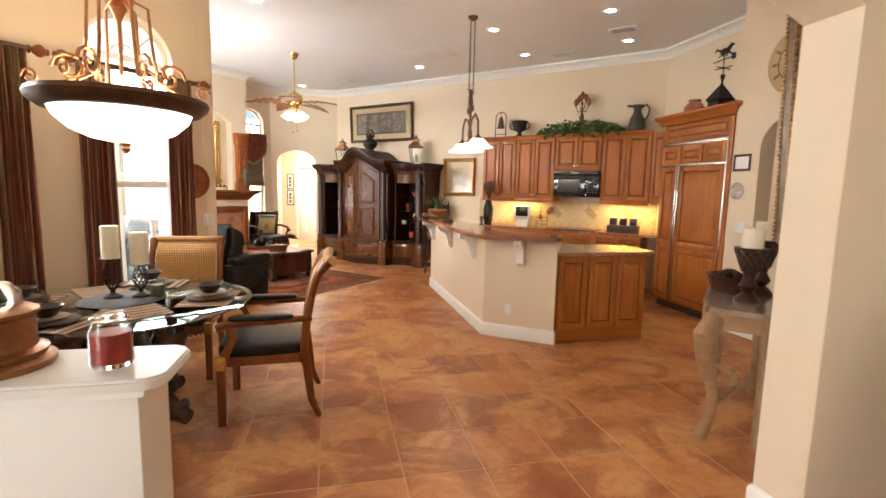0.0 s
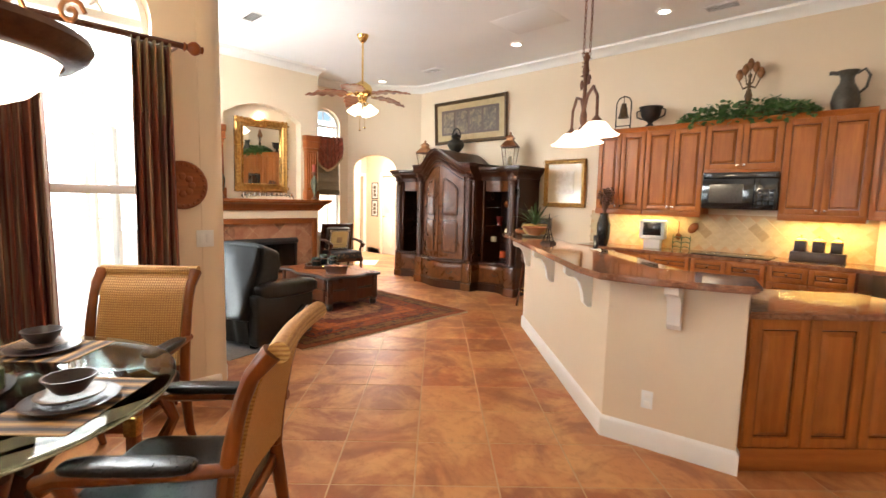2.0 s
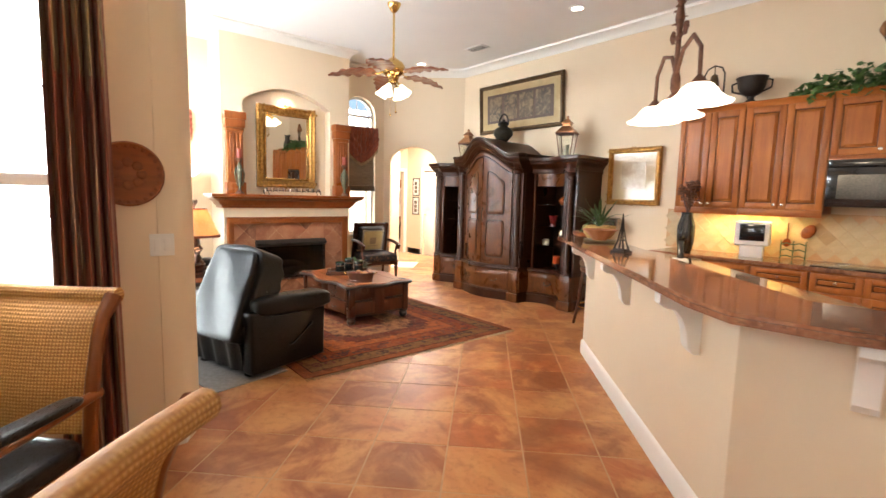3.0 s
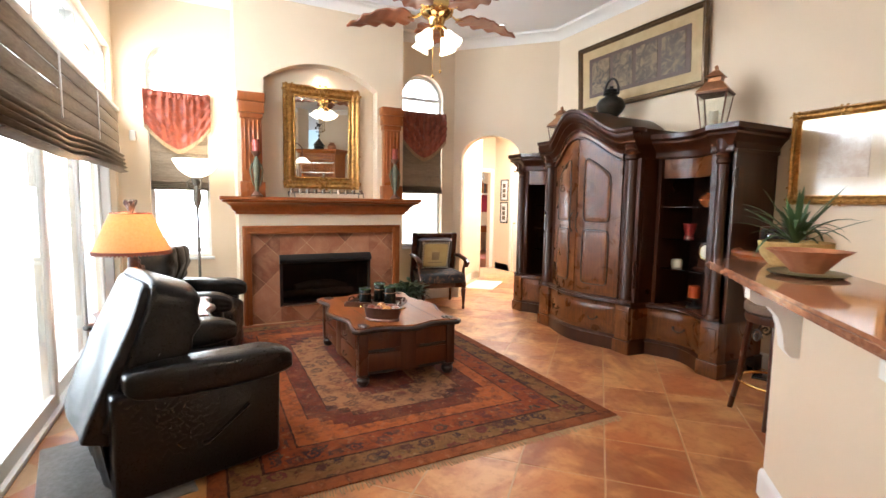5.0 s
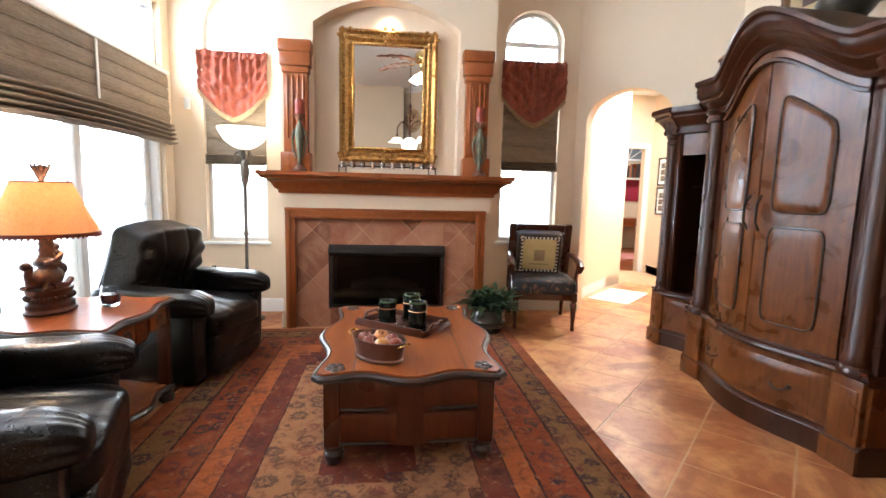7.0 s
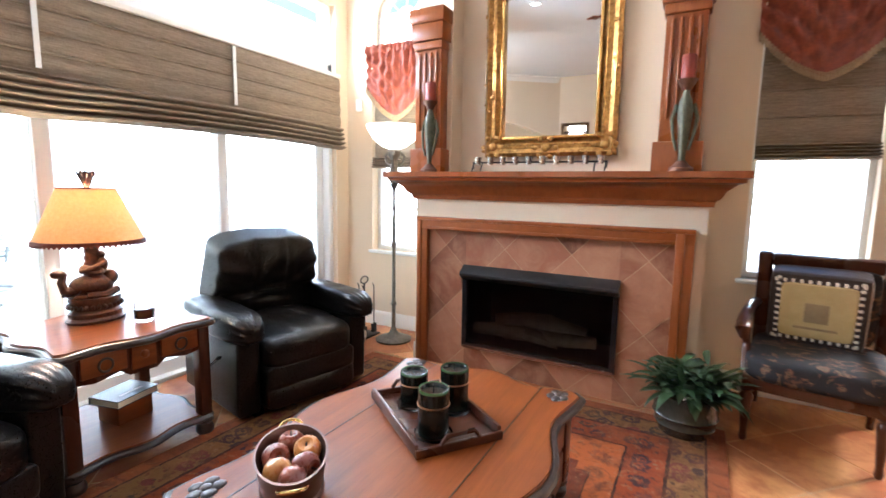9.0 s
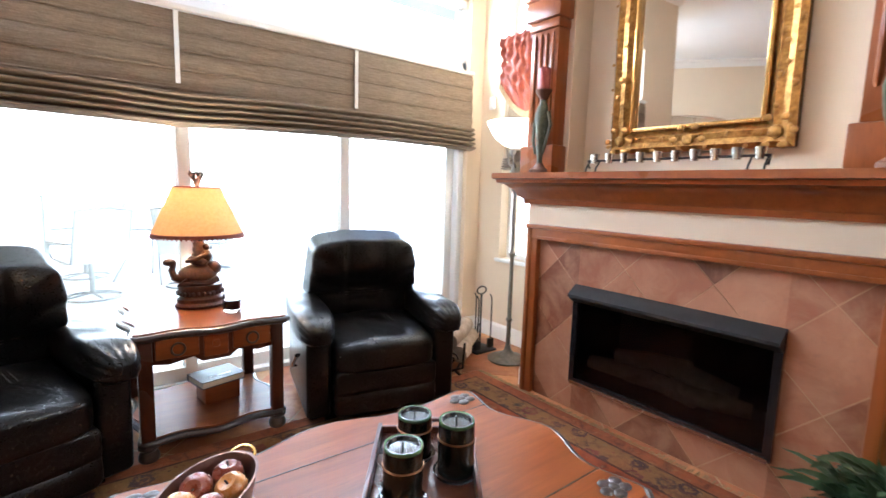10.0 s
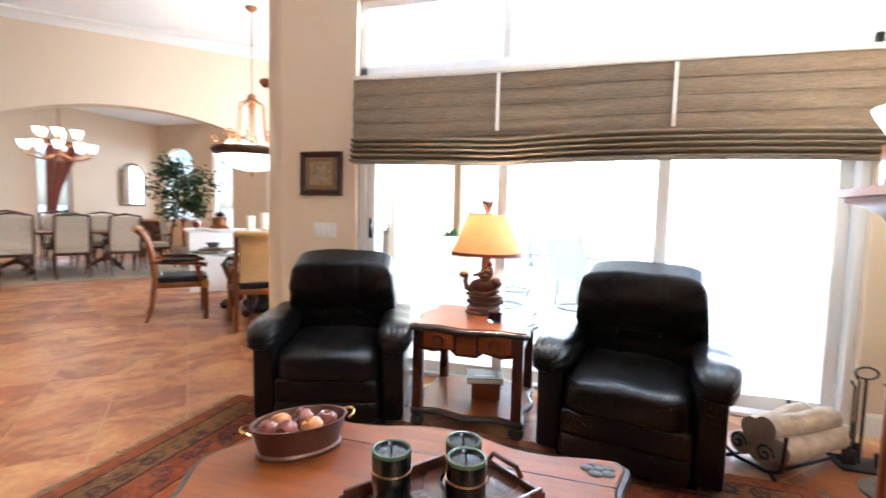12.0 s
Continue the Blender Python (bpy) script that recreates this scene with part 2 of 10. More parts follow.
# ---- geometry helpers ----
class Shape:
    """Collects primitives into one bmesh. Every primitive takes an optional pose m."""

    def __init__(self):
        self.bm = bmesh.new()

    def _take(self, other, m=None):
        if m is not None:
            bmesh.ops.transform(other, matrix=m, verts=other.verts)
        tmp = bpy.data.meshes.new("tmp")
        other.to_mesh(tmp)
        other.free()
        self.bm.from_mesh(tmp)
        bpy.data.meshes.remove(tmp)
        return self

    def box(self, x0, y0, z0, x1, y1, z1, bev=0.0, seg=2, m=None):
        b = bmesh.new()
        bmesh.ops.create_cube(b, size=1, matrix=Matrix.Translation(((x0 + x1) / 2, (y0 + y1) / 2, (z0 + z1) / 2)) @ Matrix.Diagonal((abs(x1 - x0), abs(y1 - y0), abs(z1 - z0), 1)))
        if bev:
            bmesh.ops.bevel(b, geom=b.edges[:], offset=bev, segments=seg, affect="EDGES", profile=0.5, clamp_overlap=True)
        return self._take(b, m)

    def lathe(self, prof, seg=20, m=None, sx=1.0, sy=1.0, a0=0.0, a1=360.0):
        """A profile of (radius, z) turned about z."""
        b = bmesh.new()
        full = a1 - a0 >= 359.9
        n = seg if full else seg + 1
        rings = []
        for r, z in prof:
            if r < 1e-5:
                rings.append([b.verts.new((0, 0, z))])
            else:
                rings.append([b.verts.new((sx * r * math.cos(radians(a0) + radians(a1 - a0) * k / seg), sy * r * math.sin(radians(a0) + radians(a1 - a0) * k / seg), z)) for k in range(n)])
        for ra, rb in zip(rings, rings[1:]):
            for k in range(seg):
                j = (k + 1) % n
                if len(ra) == 1 and len(rb) == 1:
                    continue
                if len(ra) == 1:
                    b.faces.new((ra[0], rb[j], rb[k]))
                elif len(rb) == 1:
                    b.faces.new((ra[k], ra[j], rb[0]))
                else:
                    b.faces.new((ra[k], ra[j], rb[j], rb[k]))
        bmesh.ops.recalc_face_normals(b, faces=b.faces)
        return self._take(b, m)

    def tube(self, pts, rad, seg=8, closed=False, m=None, flat=1.0):
        """A round bar along points; rad is one radius or a radius for each point."""
        pts = [Vector(p) for p in pts]
        rads = rad if isinstance(rad, (list, tuple)) else [rad] * len(pts)
        b = bmesh.new()
        rings, side = [], None
        for k, p in enumerate(pts):
            a = pts[k - 1] if k or closed else p
            c = pts[(k + 1) % len(pts)] if k + 1 < len(pts) or closed else p
            way = (c - a).normalized()
            if side is None:
                side = way.orthogonal().normalized()
            side = (side - way * side.dot(way)).normalized()
            up = way.cross(side)
            rings.append([b.verts.new(p + rads[k] * (math.cos(2 * math.pi * j / seg) * side + flat * math.sin(2 * math.pi * j / seg) * up)) for j in range(seg)])
        pairs = list(zip(rings, rings[1:])) + ([(rings[-1], rings[0])] if closed else [])
        for ra, rb in pairs:
            for j in range(seg):
                b.faces.new((ra[j], ra[(j + 1) % seg], rb[(j + 1) % seg], rb[j]))
        if not closed:
            b.faces.new(rings[0][::-1])
            b.faces.new(rings[-1])
        bmesh.ops.recalc_face_normals(b, faces=b.faces)
        return self._take(b, m)

    def prism(self, poly, z0, z1, m=None, bev=0.0):
        """A flat outline of (x, y) raised from z0 to z1."""
        b = bmesh.new()
        lo = [b.verts.new((x, y, z0)) for x, y in poly]
        hi = [b.verts.new((x, y, z1)) for x, y in poly]
        b.faces.new(lo[::-1])
        b.faces.new(hi)
        for k in range(len(poly)):
            j = (k + 1) % len(poly)
            b.faces.new((lo[k], lo[j], hi[j], hi[k]))
        bmesh.ops.recalc_face_normals(b, faces=b.faces)
        if bev:
            edges = [e for e in b.edges if abs(e.verts[0].co.z - e.verts[1].co.z) < 1e-6]
            bmesh.ops.bevel(b, geom=edges, offset=bev, segments=2, affect="EDGES", clamp_overlap=True)
        return self._take(b, m)

    def sweep(self, prof, path, closed=False, m=None):
        """A profile of (out, up) carried level along a path of (x, y, z) with mitred corners; out is to the path's right."""
        path = [Vector(p) for p in path]
        b = bmesh.new()
        rings = []
        n = len(path)
        for k, p in enumerate(path):
            a = path[k - 1] if k or closed else None
            c = path[(k + 1) % n] if k + 1 < n or closed else None
            d0 = (p - a).to_2d().normalized() if a is not None else None
            d1 = (c - p).to_2d().normalized() if c is not None else None
            d0, d1 = d0 or d1, d1 or d0
            n0, n1 = Vector((d0.y, -d0.x)), Vector((d1.y, -d1.x))
            mit = (n0 + n1) / max(0.2, 1 + n0.dot(n1))
            rings.append([b.verts.new((p.x + mit.x * o, p.y + mit.y * o, p.z + u)) for o, u in prof])
        pairs = list(zip(rings, rings[1:])) + ([(rings[-1], rings[0])] if closed else [])
        for ra, rb in pairs:
            for j in range(len(prof)):
                q = (j + 1) % len(prof)
                b.faces.new((ra[j], ra[q], rb[q], rb[j]))
        if not closed:
            b.faces.new(rings[0][::-1])
            b.faces.new(rings[-1])
        bmesh.ops.recalc_face_normals(b, faces=b.faces)
        return self._take(b, m)

    def grid(self, fn, nu, nv, thick=0.0, m=None):
        """A surface fn(u, v), u and v from 0 to 1, made solid by thick."""
        b = bmesh.new()
        v = [[b.verts.new(fn(i / nu, j / nv)) for j in range(nv + 1)] for i in range(nu + 1)]
        for i in range(nu):
            for j in range(nv):
                b.faces.new((v[i][j], v[i + 1][j], v[i + 1][j + 1], v[i][j + 1]))
        if thick:
            bmesh.ops.recalc_face_normals(b, faces=b.faces)
            bmesh.ops.solidify(b, geom=b.faces[:], thickness=thick)
        bmesh.ops.recalc_face_normals(b, faces=b.faces)
        return self._take(b, m)

    def ball(self, c, r, seg=12, sq=(1, 1, 1), m=None):
        b = bmesh.new()
        bmesh.ops.create_uvsphere(b, u_segments=seg, v_segments=max(6, seg // 2 + 2), radius=1, matrix=Matrix.Translation(c) @ Matrix.Diagonal((r * sq[0], r * sq[1], r * sq[2], 1)))
        return self._take(b, m)

    def cushion(self, x0, y0, z0, x1, y1, z1, p=0.35, n=10, m=None, puff=0.0):
        """A stuffed block: a cube of n by n faces a side, rounded by a superellipsoid of power p."""
        b = bmesh.new()
        bmesh.ops.create_cube(b, size=2)
        bmesh.ops.subdivide_edges(b, edges=b.edges[:], cuts=n, use_grid_fill=True)
        c = Vector(((x0 + x1) / 2, (y0 + y1) / 2, (z0 + z1) / 2))
        h = Vector(((x1 - x0) / 2, (y1 - y0) / 2, (z1 - z0) / 2))
        e = 2.0 / p
        for w in b.verts:
            k = (abs(w.co.x) ** e + abs(w.co.y) ** e + abs(w.co.z) ** e) ** (1 / e)
            w.co = w.co / k
            w.co = c + Vector((w.co.x * h.x, w.co.y * h.y, w.co.z * h.z))
        return self._take(b, m)

    def warp(self, fn):
        for w in self.bm.verts:
            w.co = fn(w.co)
        return self

    def mesh(self, name, mat, smooth=40):
        me = bpy.data.meshes.new(name)
        self.bm.to_mesh(me)
        self.bm.free()
        me.materials.append(mat)
        if smooth:
            me.polygons.foreach_set("use_smooth", [True] * len(me.polygons))
            me.set_sharp_from_angle(angle=radians(smooth))
        return me


def part(name, shape, mat, parent, label="", smooth=40):
    ob = new(name, shape.mesh(name, mat, smooth))
    ob.parent = parent
    return tagged(ob, label)


def thing(name, m, label, category, group=""):
    ob = new(name)
    ob.empty_display_size = 0.1
    ob.matrix_world = m
    return tagged(ob, label, category, group)


def single(name, shape, mat, m, label, category, group="", smooth=40):
    ob = new(name, shape.mesh(name, mat, smooth))
    ob.matrix_world = m
    return tagged(ob, label, category, group)


def setting(name, shape, mat, label="", smooth=40):
    ob = new(name, shape.mesh(name, mat, smooth))
    return tagged(ob, label, "", "", "structure")


def along(p0, p1):
    """A pose with x along the floor line from p0 to p1, y to its left and z up."""
    return pose(p0[0], p0[1], 0, 0, 0, math.degrees(math.atan2(p1[1] - p0[1], p1[0] - p0[0])))


def upright(m):
    """Turns an outline drawn in x and y into one in x and z: x stays, y becomes z, z becomes -y."""
    return m @ pose(0, 0, 0, 90, 0, 0)


def arc_points(u0, u1, z, rise, n=20):
    c, h = (u0 + u1) / 2, (u1 - u0) / 2
    return [(c - h * math.cos(math.pi * k / n), z + rise * math.sin(math.pi * k / n)) for k in range(n + 1)]


def flat_arc(u0, u1, z, rise, n=20):
    """A shallow circular arc."""
    h = (u1 - u0) / 2
    r = (h * h + rise * rise) / (2 * rise)
    a = math.asin(min(1, h / r))
    return [((u0 + u1) / 2 + r * math.sin(-a + 2 * a * k / n), z + rise - r + r * math.cos(-a + 2 * a * k / n)) for k in range(n + 1)]


def wall(name, p0, p1, thick, height, holes=(), label="cream painted plaster wall", z0=0.0, mat=None):
    """A wall whose inner face runs from p0 to p1; its thickness lies to the left of that way. holes: (u0, u1, sill, spring, rise, flat)."""
    m = along(p0, p1)
    length = math.dist(p0, p1)
    s = Shape()
    u = 0.0
    for a, b, sill, spring, rise, flat in sorted(holes):
        if a > u:
            s.box(u, 0, z0, a, thick, height, m=m)
        if sill > z0:
            s.box(a, 0, z0, b, thick, sill, m=m)
        arc = (flat_arc if flat else arc_points)(a, b, spring, rise) if rise else [(a, spring), (b, spring)]
        if spring < height:
            s.prism(arc + [(b, height), (a, height)], -thick, 0, upright(m))
        u = b
    if u < length:
        s.box(u, 0, z0, length, thick, height, m=m)
    return setting(name, s, mat or PAINT, label, smooth=25)

# ---- the large structure ----
H = 3.66
WX, SY, KY, DX, PX = -8.78, 2.78, 7.85, -4.35, -4.57
# living room: window wall with two arched windows
wall("wall_west", (WX, 2.57), (WX, 6.85), 0.22, H, [(0.50, 1.087, 0.72, 2.78, 0.29, False), (3.46, 4.08, 0.76, 2.82, 0.31, False)])
# sliding-door wall with one tall opening, and the pier at its end
wall("wall_south", (PX, SY), (WX, SY), 0.22, H, [(0.68, 4.05, 0.0, 2.90, 0.0, False)])
pier = Shape().prism([(PX, SY), (PX + 0.08, SY - 0.02), (DX - 0.03, SY - 0.09), (DX, SY - 0.13), (DX, SY - 0.22), (PX, SY - 0.22)], 0, H)
setting("wall_pier", pier, PAINT, "cream painted corner pier with rounded edge")
wall("wall_nook", (DX, -2.6), (DX, SY - 0.222), 0.22, H, [(2.62, 3.31, 0.35, 2.55, 0.345, False), (4.20, 4.89, 0.35, 2.55, 0.345, False)])
# diagonal wall with the arched opening to the hall
wall("wall_hall", (WX, 6.83), (-7.76, KY), 0.16, H, [(0.115, 0.96, 0.0, 2.02, 0.31, False)])
wall("wall_north", (-7.76, KY), (-0.94, KY), 0.2, H)
wall("wall_pantry", (-0.94, KY), (0.3, 6.61), 0.2, H)
# clock wall beside the refrigerator, with an arched niche
CW = along((0.02, 5.98), (1.59, 4.41))
s = Shape()
s.box(0, 0, 0, 0.34, 0.5, H, m=CW).box(1.2, 0, 0, 2.2, 0.5, H, m=CW).box(0.34, 0, 0, 1.2, 0.5, 0.95, m=CW)
s.prism(arc_points(0.34, 1.2, 2.0, 0.32) + [(1.2, H), (0.34, H)], -0.5, 0, upright(CW))
s.box(0.34, 0.42, 0.95, 1.2, 0.5, 2.4, m=CW)
setting("wall_clock", s, PAINT, "cream painted wall with an arched niche", 25)
# right-hand wall behind the console table
setting("wall_east", Shape().box(0.36, 2.55, 0, 0.56, 5.25, H), PAINT, "cream painted plaster wall")
# diagonal wall between kitchen and formal dining room, with a wide flat arch
K = Vector((0.27, 2.40))
AX = Vector((-1, -1)).normalized()
AT = 0.24
a_start = K - AX * 1.9
a_end = K + AX * 6.75
wall("wall_arch", tuple(a_start), tuple(a_end), AT, H, [(1.9, 5.46, 0.0, 2.2, 0.42, True)])
pony = along(tuple(K + AX * 2.46), tuple(K + AX * 3.82)) @ pose(0, 0.05, 0)
setting("wall_pony", Shape().box(0, 0, 0, 1.36, AT, 0.90, 0.004, m=pony), TRIM, "white half wall beside the arch")
cap = Shape()
cap.prism([(-0.075, 0.02), (-0.06, -0.01), (-0.02, -0.035), (1.36, -0.035), (1.36, AT + 0.035), (-0.02, AT + 0.035), (-0.06, AT + 0.01), (-0.075, AT - 0.02)], 0.92, 0.955, pony, 0.008)
cap.prism([(-0.02, -0.012), (1.36, -0.012), (1.36, AT + 0.012), (-0.02, AT + 0.012)], 0.895, 0.925, pony, 0.006)
setting("trim_pony_cap", cap, TRIM, "white painted cap with rounded corner")
# chimney breast with a shallow arched niche
s = Shape()
cm = along((-8.20, 3.92), (-8.20, 5.81))
BD = 0.58
s.box(0, 0, 0, 0.28, BD, H, m=cm).box(1.56, 0, 0, 1.89, BD, H, m=cm)
s.box(0.28, 0.0, 1.02, 1.56, BD, 1.40, m=cm).box(0.28, 0.16, 1.40, 1.56, BD, H, m=cm)
s.box(0.28, 0.05, 0.78, 1.56, BD, 1.02, m=cm).box(0.28, 0.0, 0.0, 0.40, BD, 0.78, m=cm).box(1.47, 0.0, 0.0, 1.56, BD, 0.78, m=cm).box(0.40, 0.0, 0.0, 1.47, BD, 0.18, m=cm).box(0.40, 0.50, 0.18, 1.47, BD, 0.78, m=cm)
s.prism(flat_arc(0.28, 1.56, 2.69, 0.22) + [(1.56, H), (0.28, H)], -0.16, 0, upright(cm))
setting("wall_chimney", s, PAINT, "cream painted chimney breast with arched niche", 25)
# hall beyond the arch
s = Shape()
s.prism([(-9.0, 6.95), (-10.03, 7.89), (-10.28, 8.22), (-11.42, 8.22), (-11.42, 8.05), (-10.20, 8.05), (-9.92, 7.72), (-9.0, 6.80)], 0, 2.9)
setting("wall_hall_south", s, PAINT, "cream painted hall wall")
wall("wall_hall_north", (-11.42, 9.17), (-7.9, 9.17), 0.12, 2.9, [(0.80, 1.55, 0.0, 2.05, 0.0, False)])
wall("wall_hall_west", (-11.30, 8.22), (-11.30, 9.17), 0.12, 2.9, [(0.12, 0.84, 0.0, 2.05, 0.0, False)])
setting("wall_hall_east", Shape().box(-8.02, 8.0, 0, -7.9, 9.17, 2.9), PAINT, "cream painted hall wall")
setting("ceiling_hall", Shape().prism([(-11.45, 7.9), (-10.2, 7.9), (-9.02, 6.75), (-9.02, 6.87), (-7.9, 8.0), (-7.9, 9.3), (-11.45, 9.3)], 2.9, 3.0), CEILING, "white hall ceiling")
# formal dining room shell
FS = -5.0
wall("wall_formal_south", (5.4, FS), (-4.7, FS), 0.2, H, [(0.3, 1.35, 0.9, 2.5, 0.5, False), (2.05, 2.75, 0.25, 2.9, 0.0, False), (6.2, 8.6, 0.25, 2.9, 0.0, False)])
wall("wall_formal_east", (5.4, 4.2), (5.4, FS), 0.2, H, [(5.95, 6.75, 0.3, 2.75, 0.0, False)])
setting("wall_formal_north", Shape().box(1.2, 4.0, 0, 5.6, 4.2, H), PAINT, "cream painted wall of the formal dining room")
setting("wall_formal_west", Shape().box(-4.9, FS, 0, -4.69, -2.62, H), PAINT, "cream painted wall of the formal dining room")
# ceiling
setting("ceiling", Shape().box(-9.1, -5.3, H, 5.7, 8.2, H + 0.12), CEILING, "white textured ceiling")
# crown moulding and baseboards
CROWN = [(0.0, -0.13), (0.012, -0.13), (0.018, -0.105), (0.05, -0.065), (0.08, -0.035), (0.10, -0.03), (0.105, 0.0), (0.0, 0.0)]
BASE = [(0.0, 0.0), (0.016, 0.0), (0.016, 0.105), (0.010, 0.125), (0.0, 0.135)]


def run(name, prof, path, z, label, closed=False):
    return setting(name, Shape().sweep(prof, [(x, y, z) for x, y in path], closed), TRIM, label, 50)


ring = [(DX, -2.2), (DX, SY - 0.13), (PX, SY), (WX, SY), (WX, 3.92), (-8.20, 3.92), (-8.20, 5.81), (WX, 5.81), (WX, 6.83), (-7.76, KY), (-0.94, KY), (0.3, 6.61)]
run("trim_crown", CROWN, ring, H - 0.002, "white crown moulding")
run("trim_crown_arch", CROWN, [(0.36, 2.49), tuple(K), tuple(K + AX * 6.6)], H - 0.002, "white crown moulding")
run("trim_crown_clock", CROWN, [(0.02, 5.98), (0.7, 5.30)], H - 0.002, "white crown moulding")
run("baseboard", BASE, [(DX, -2.2), (DX, SY - 0.13), (PX, SY), (-5.24, SY)], 0, "white baseboard")
run("baseboard_west", BASE, [(-8.66, SY), (WX, SY), (WX, 3.92), (-8.20, 3.92)], 0, "white baseboard")
run("baseboard_east", BASE, [(-8.20, 5.81), (WX, 5.81), (WX, 6.83), (-8.70, 6.91)], 0, "white baseboard")
run("baseboard_hall", BASE, [(-8.10, 7.51), (-7.76, KY), (-4.6, KY)], 0, "white baseboard")
run("baseboard_clock", BASE, [(0.02, 5.98), (1.2, 4.80)], 0, "white baseboard")
k2 = K + Vector((0.707, -0.707)) * AT
run("baseboard_jamb", BASE, [(0.36, 2.49), tuple(K), tuple(k2), tuple(k2 - AX * 1.8)], 0, "white baseboard")
run("baseboard_wall_hall", BASE, [(-10.28, 8.22), (-10.03, 7.89), (-9.02, 6.97)], 0, "white baseboard")
run("baseboard_wall_north", BASE, [(-10.72, 9.17), (-11.22, 9.17)], 0, "white baseboard")


# ---- windows ----
def arched_window(name, m, w, sill, spring, rise, mid, depth=0.12):
    """White frame with a meeting rail, a transom at the spring and a fan of bars in the arch. x along the wall, y outward."""
    t = thing(name, m, "tall arched window in a white frame", "window")
    t["kind"] = "structure"
    f = Shape()
    a, fr = arc_points(0, w, spring, rise), 0.035
    outer = [(0, sill)] + a + [(w, sill)]
    inner = [(fr, sill + fr)] + arc_points(fr, w - fr, spring, rise - fr) + [(w - fr, sill + fr)]
    b = bmesh.new()
    rows = [[b.verts.new((u, y, v)) for u, v in pts] for pts in (outer, inner) for y in (depth - 0.03, depth + 0.03)]
    n = len(outer)
    for ra, rb in ((rows[0], rows[1]), (rows[2], rows[3]), (rows[0], rows[2]), (rows[1], rows[3])):
        for k in range(n):
            b.faces.new((ra[k], ra[(k + 1) % n], rb[(k + 1) % n], rb[k]))
    bmesh.ops.recalc_face_normals(b, faces=b.faces)
    f._take(b)
    part("window_frame", f, WHITE, t)
    part("meeting_rail", Shape().box(fr, depth - 0.025, mid - 0.03, w - fr, depth + 0.025, mid + 0.03, 0.005), WHITE, t)
    part("transom", Shape().box(fr, depth - 0.025, spring - 0.03, w - fr, depth + 0.025, spring + 0.02, 0.005), WHITE, t)
    for ang in (45, 90, 135):
        c, q = math.cos(radians(ang)), math.sin(radians(ang))
        part("glazing_bar", Shape().tube([(w / 2 + 0.06 * c, depth, spring + 0.06 * q), (w / 2 + (w / 2 - fr) * c, depth, spring + (rise - fr) * q)], 0.009, 6), WHITE, t)
    part("fan_hub", Shape().tube([(w / 2 - 0.11 * math.cos(math.pi * k / 8), depth, spring + 0.11 * math.sin(math.pi * k / 8)) for k in range(9)], 0.009, 6), WHITE, t)
    g = Shape().prism([(fr, sill + fr)] + arc_points(fr, w - fr, spring, rise - fr) + [(w - fr, sill + fr)], -depth - 0.004, -depth + 0.004, upright(Matrix.Identity(4)))
    pane = part("pane", g, GLASS, t)
    pane.visible_shadow = False
    part("window_sill", Shape().box(-0.03, -0.03, sill - 0.03, w + 0.03, depth, sill, 0.008), WHITE, t)
    return t


arched_window("window_1", along((WX, 3.07), (WX, 4)), 0.587, 0.72, 2.78, 0.29, 1.75)
arched_window("window_2", along((WX, 6.03), (WX, 7)), 0.62, 0.76, 2.82, 0.31, 1.75)
arched_window("window_3", along((DX, 0.02), (DX, 1)), 0.69, 0.35, 2.55, 0.345, 1.48)
arched_window("window_4", along((DX, 1.60), (DX, 2)), 0.69, 0.35, 2.55, 0.345, 1.48)
arched_window("window_6", along((5.1, FS), (4, FS)), 1.05, 0.9, 2.5, 0.5, 1.7)


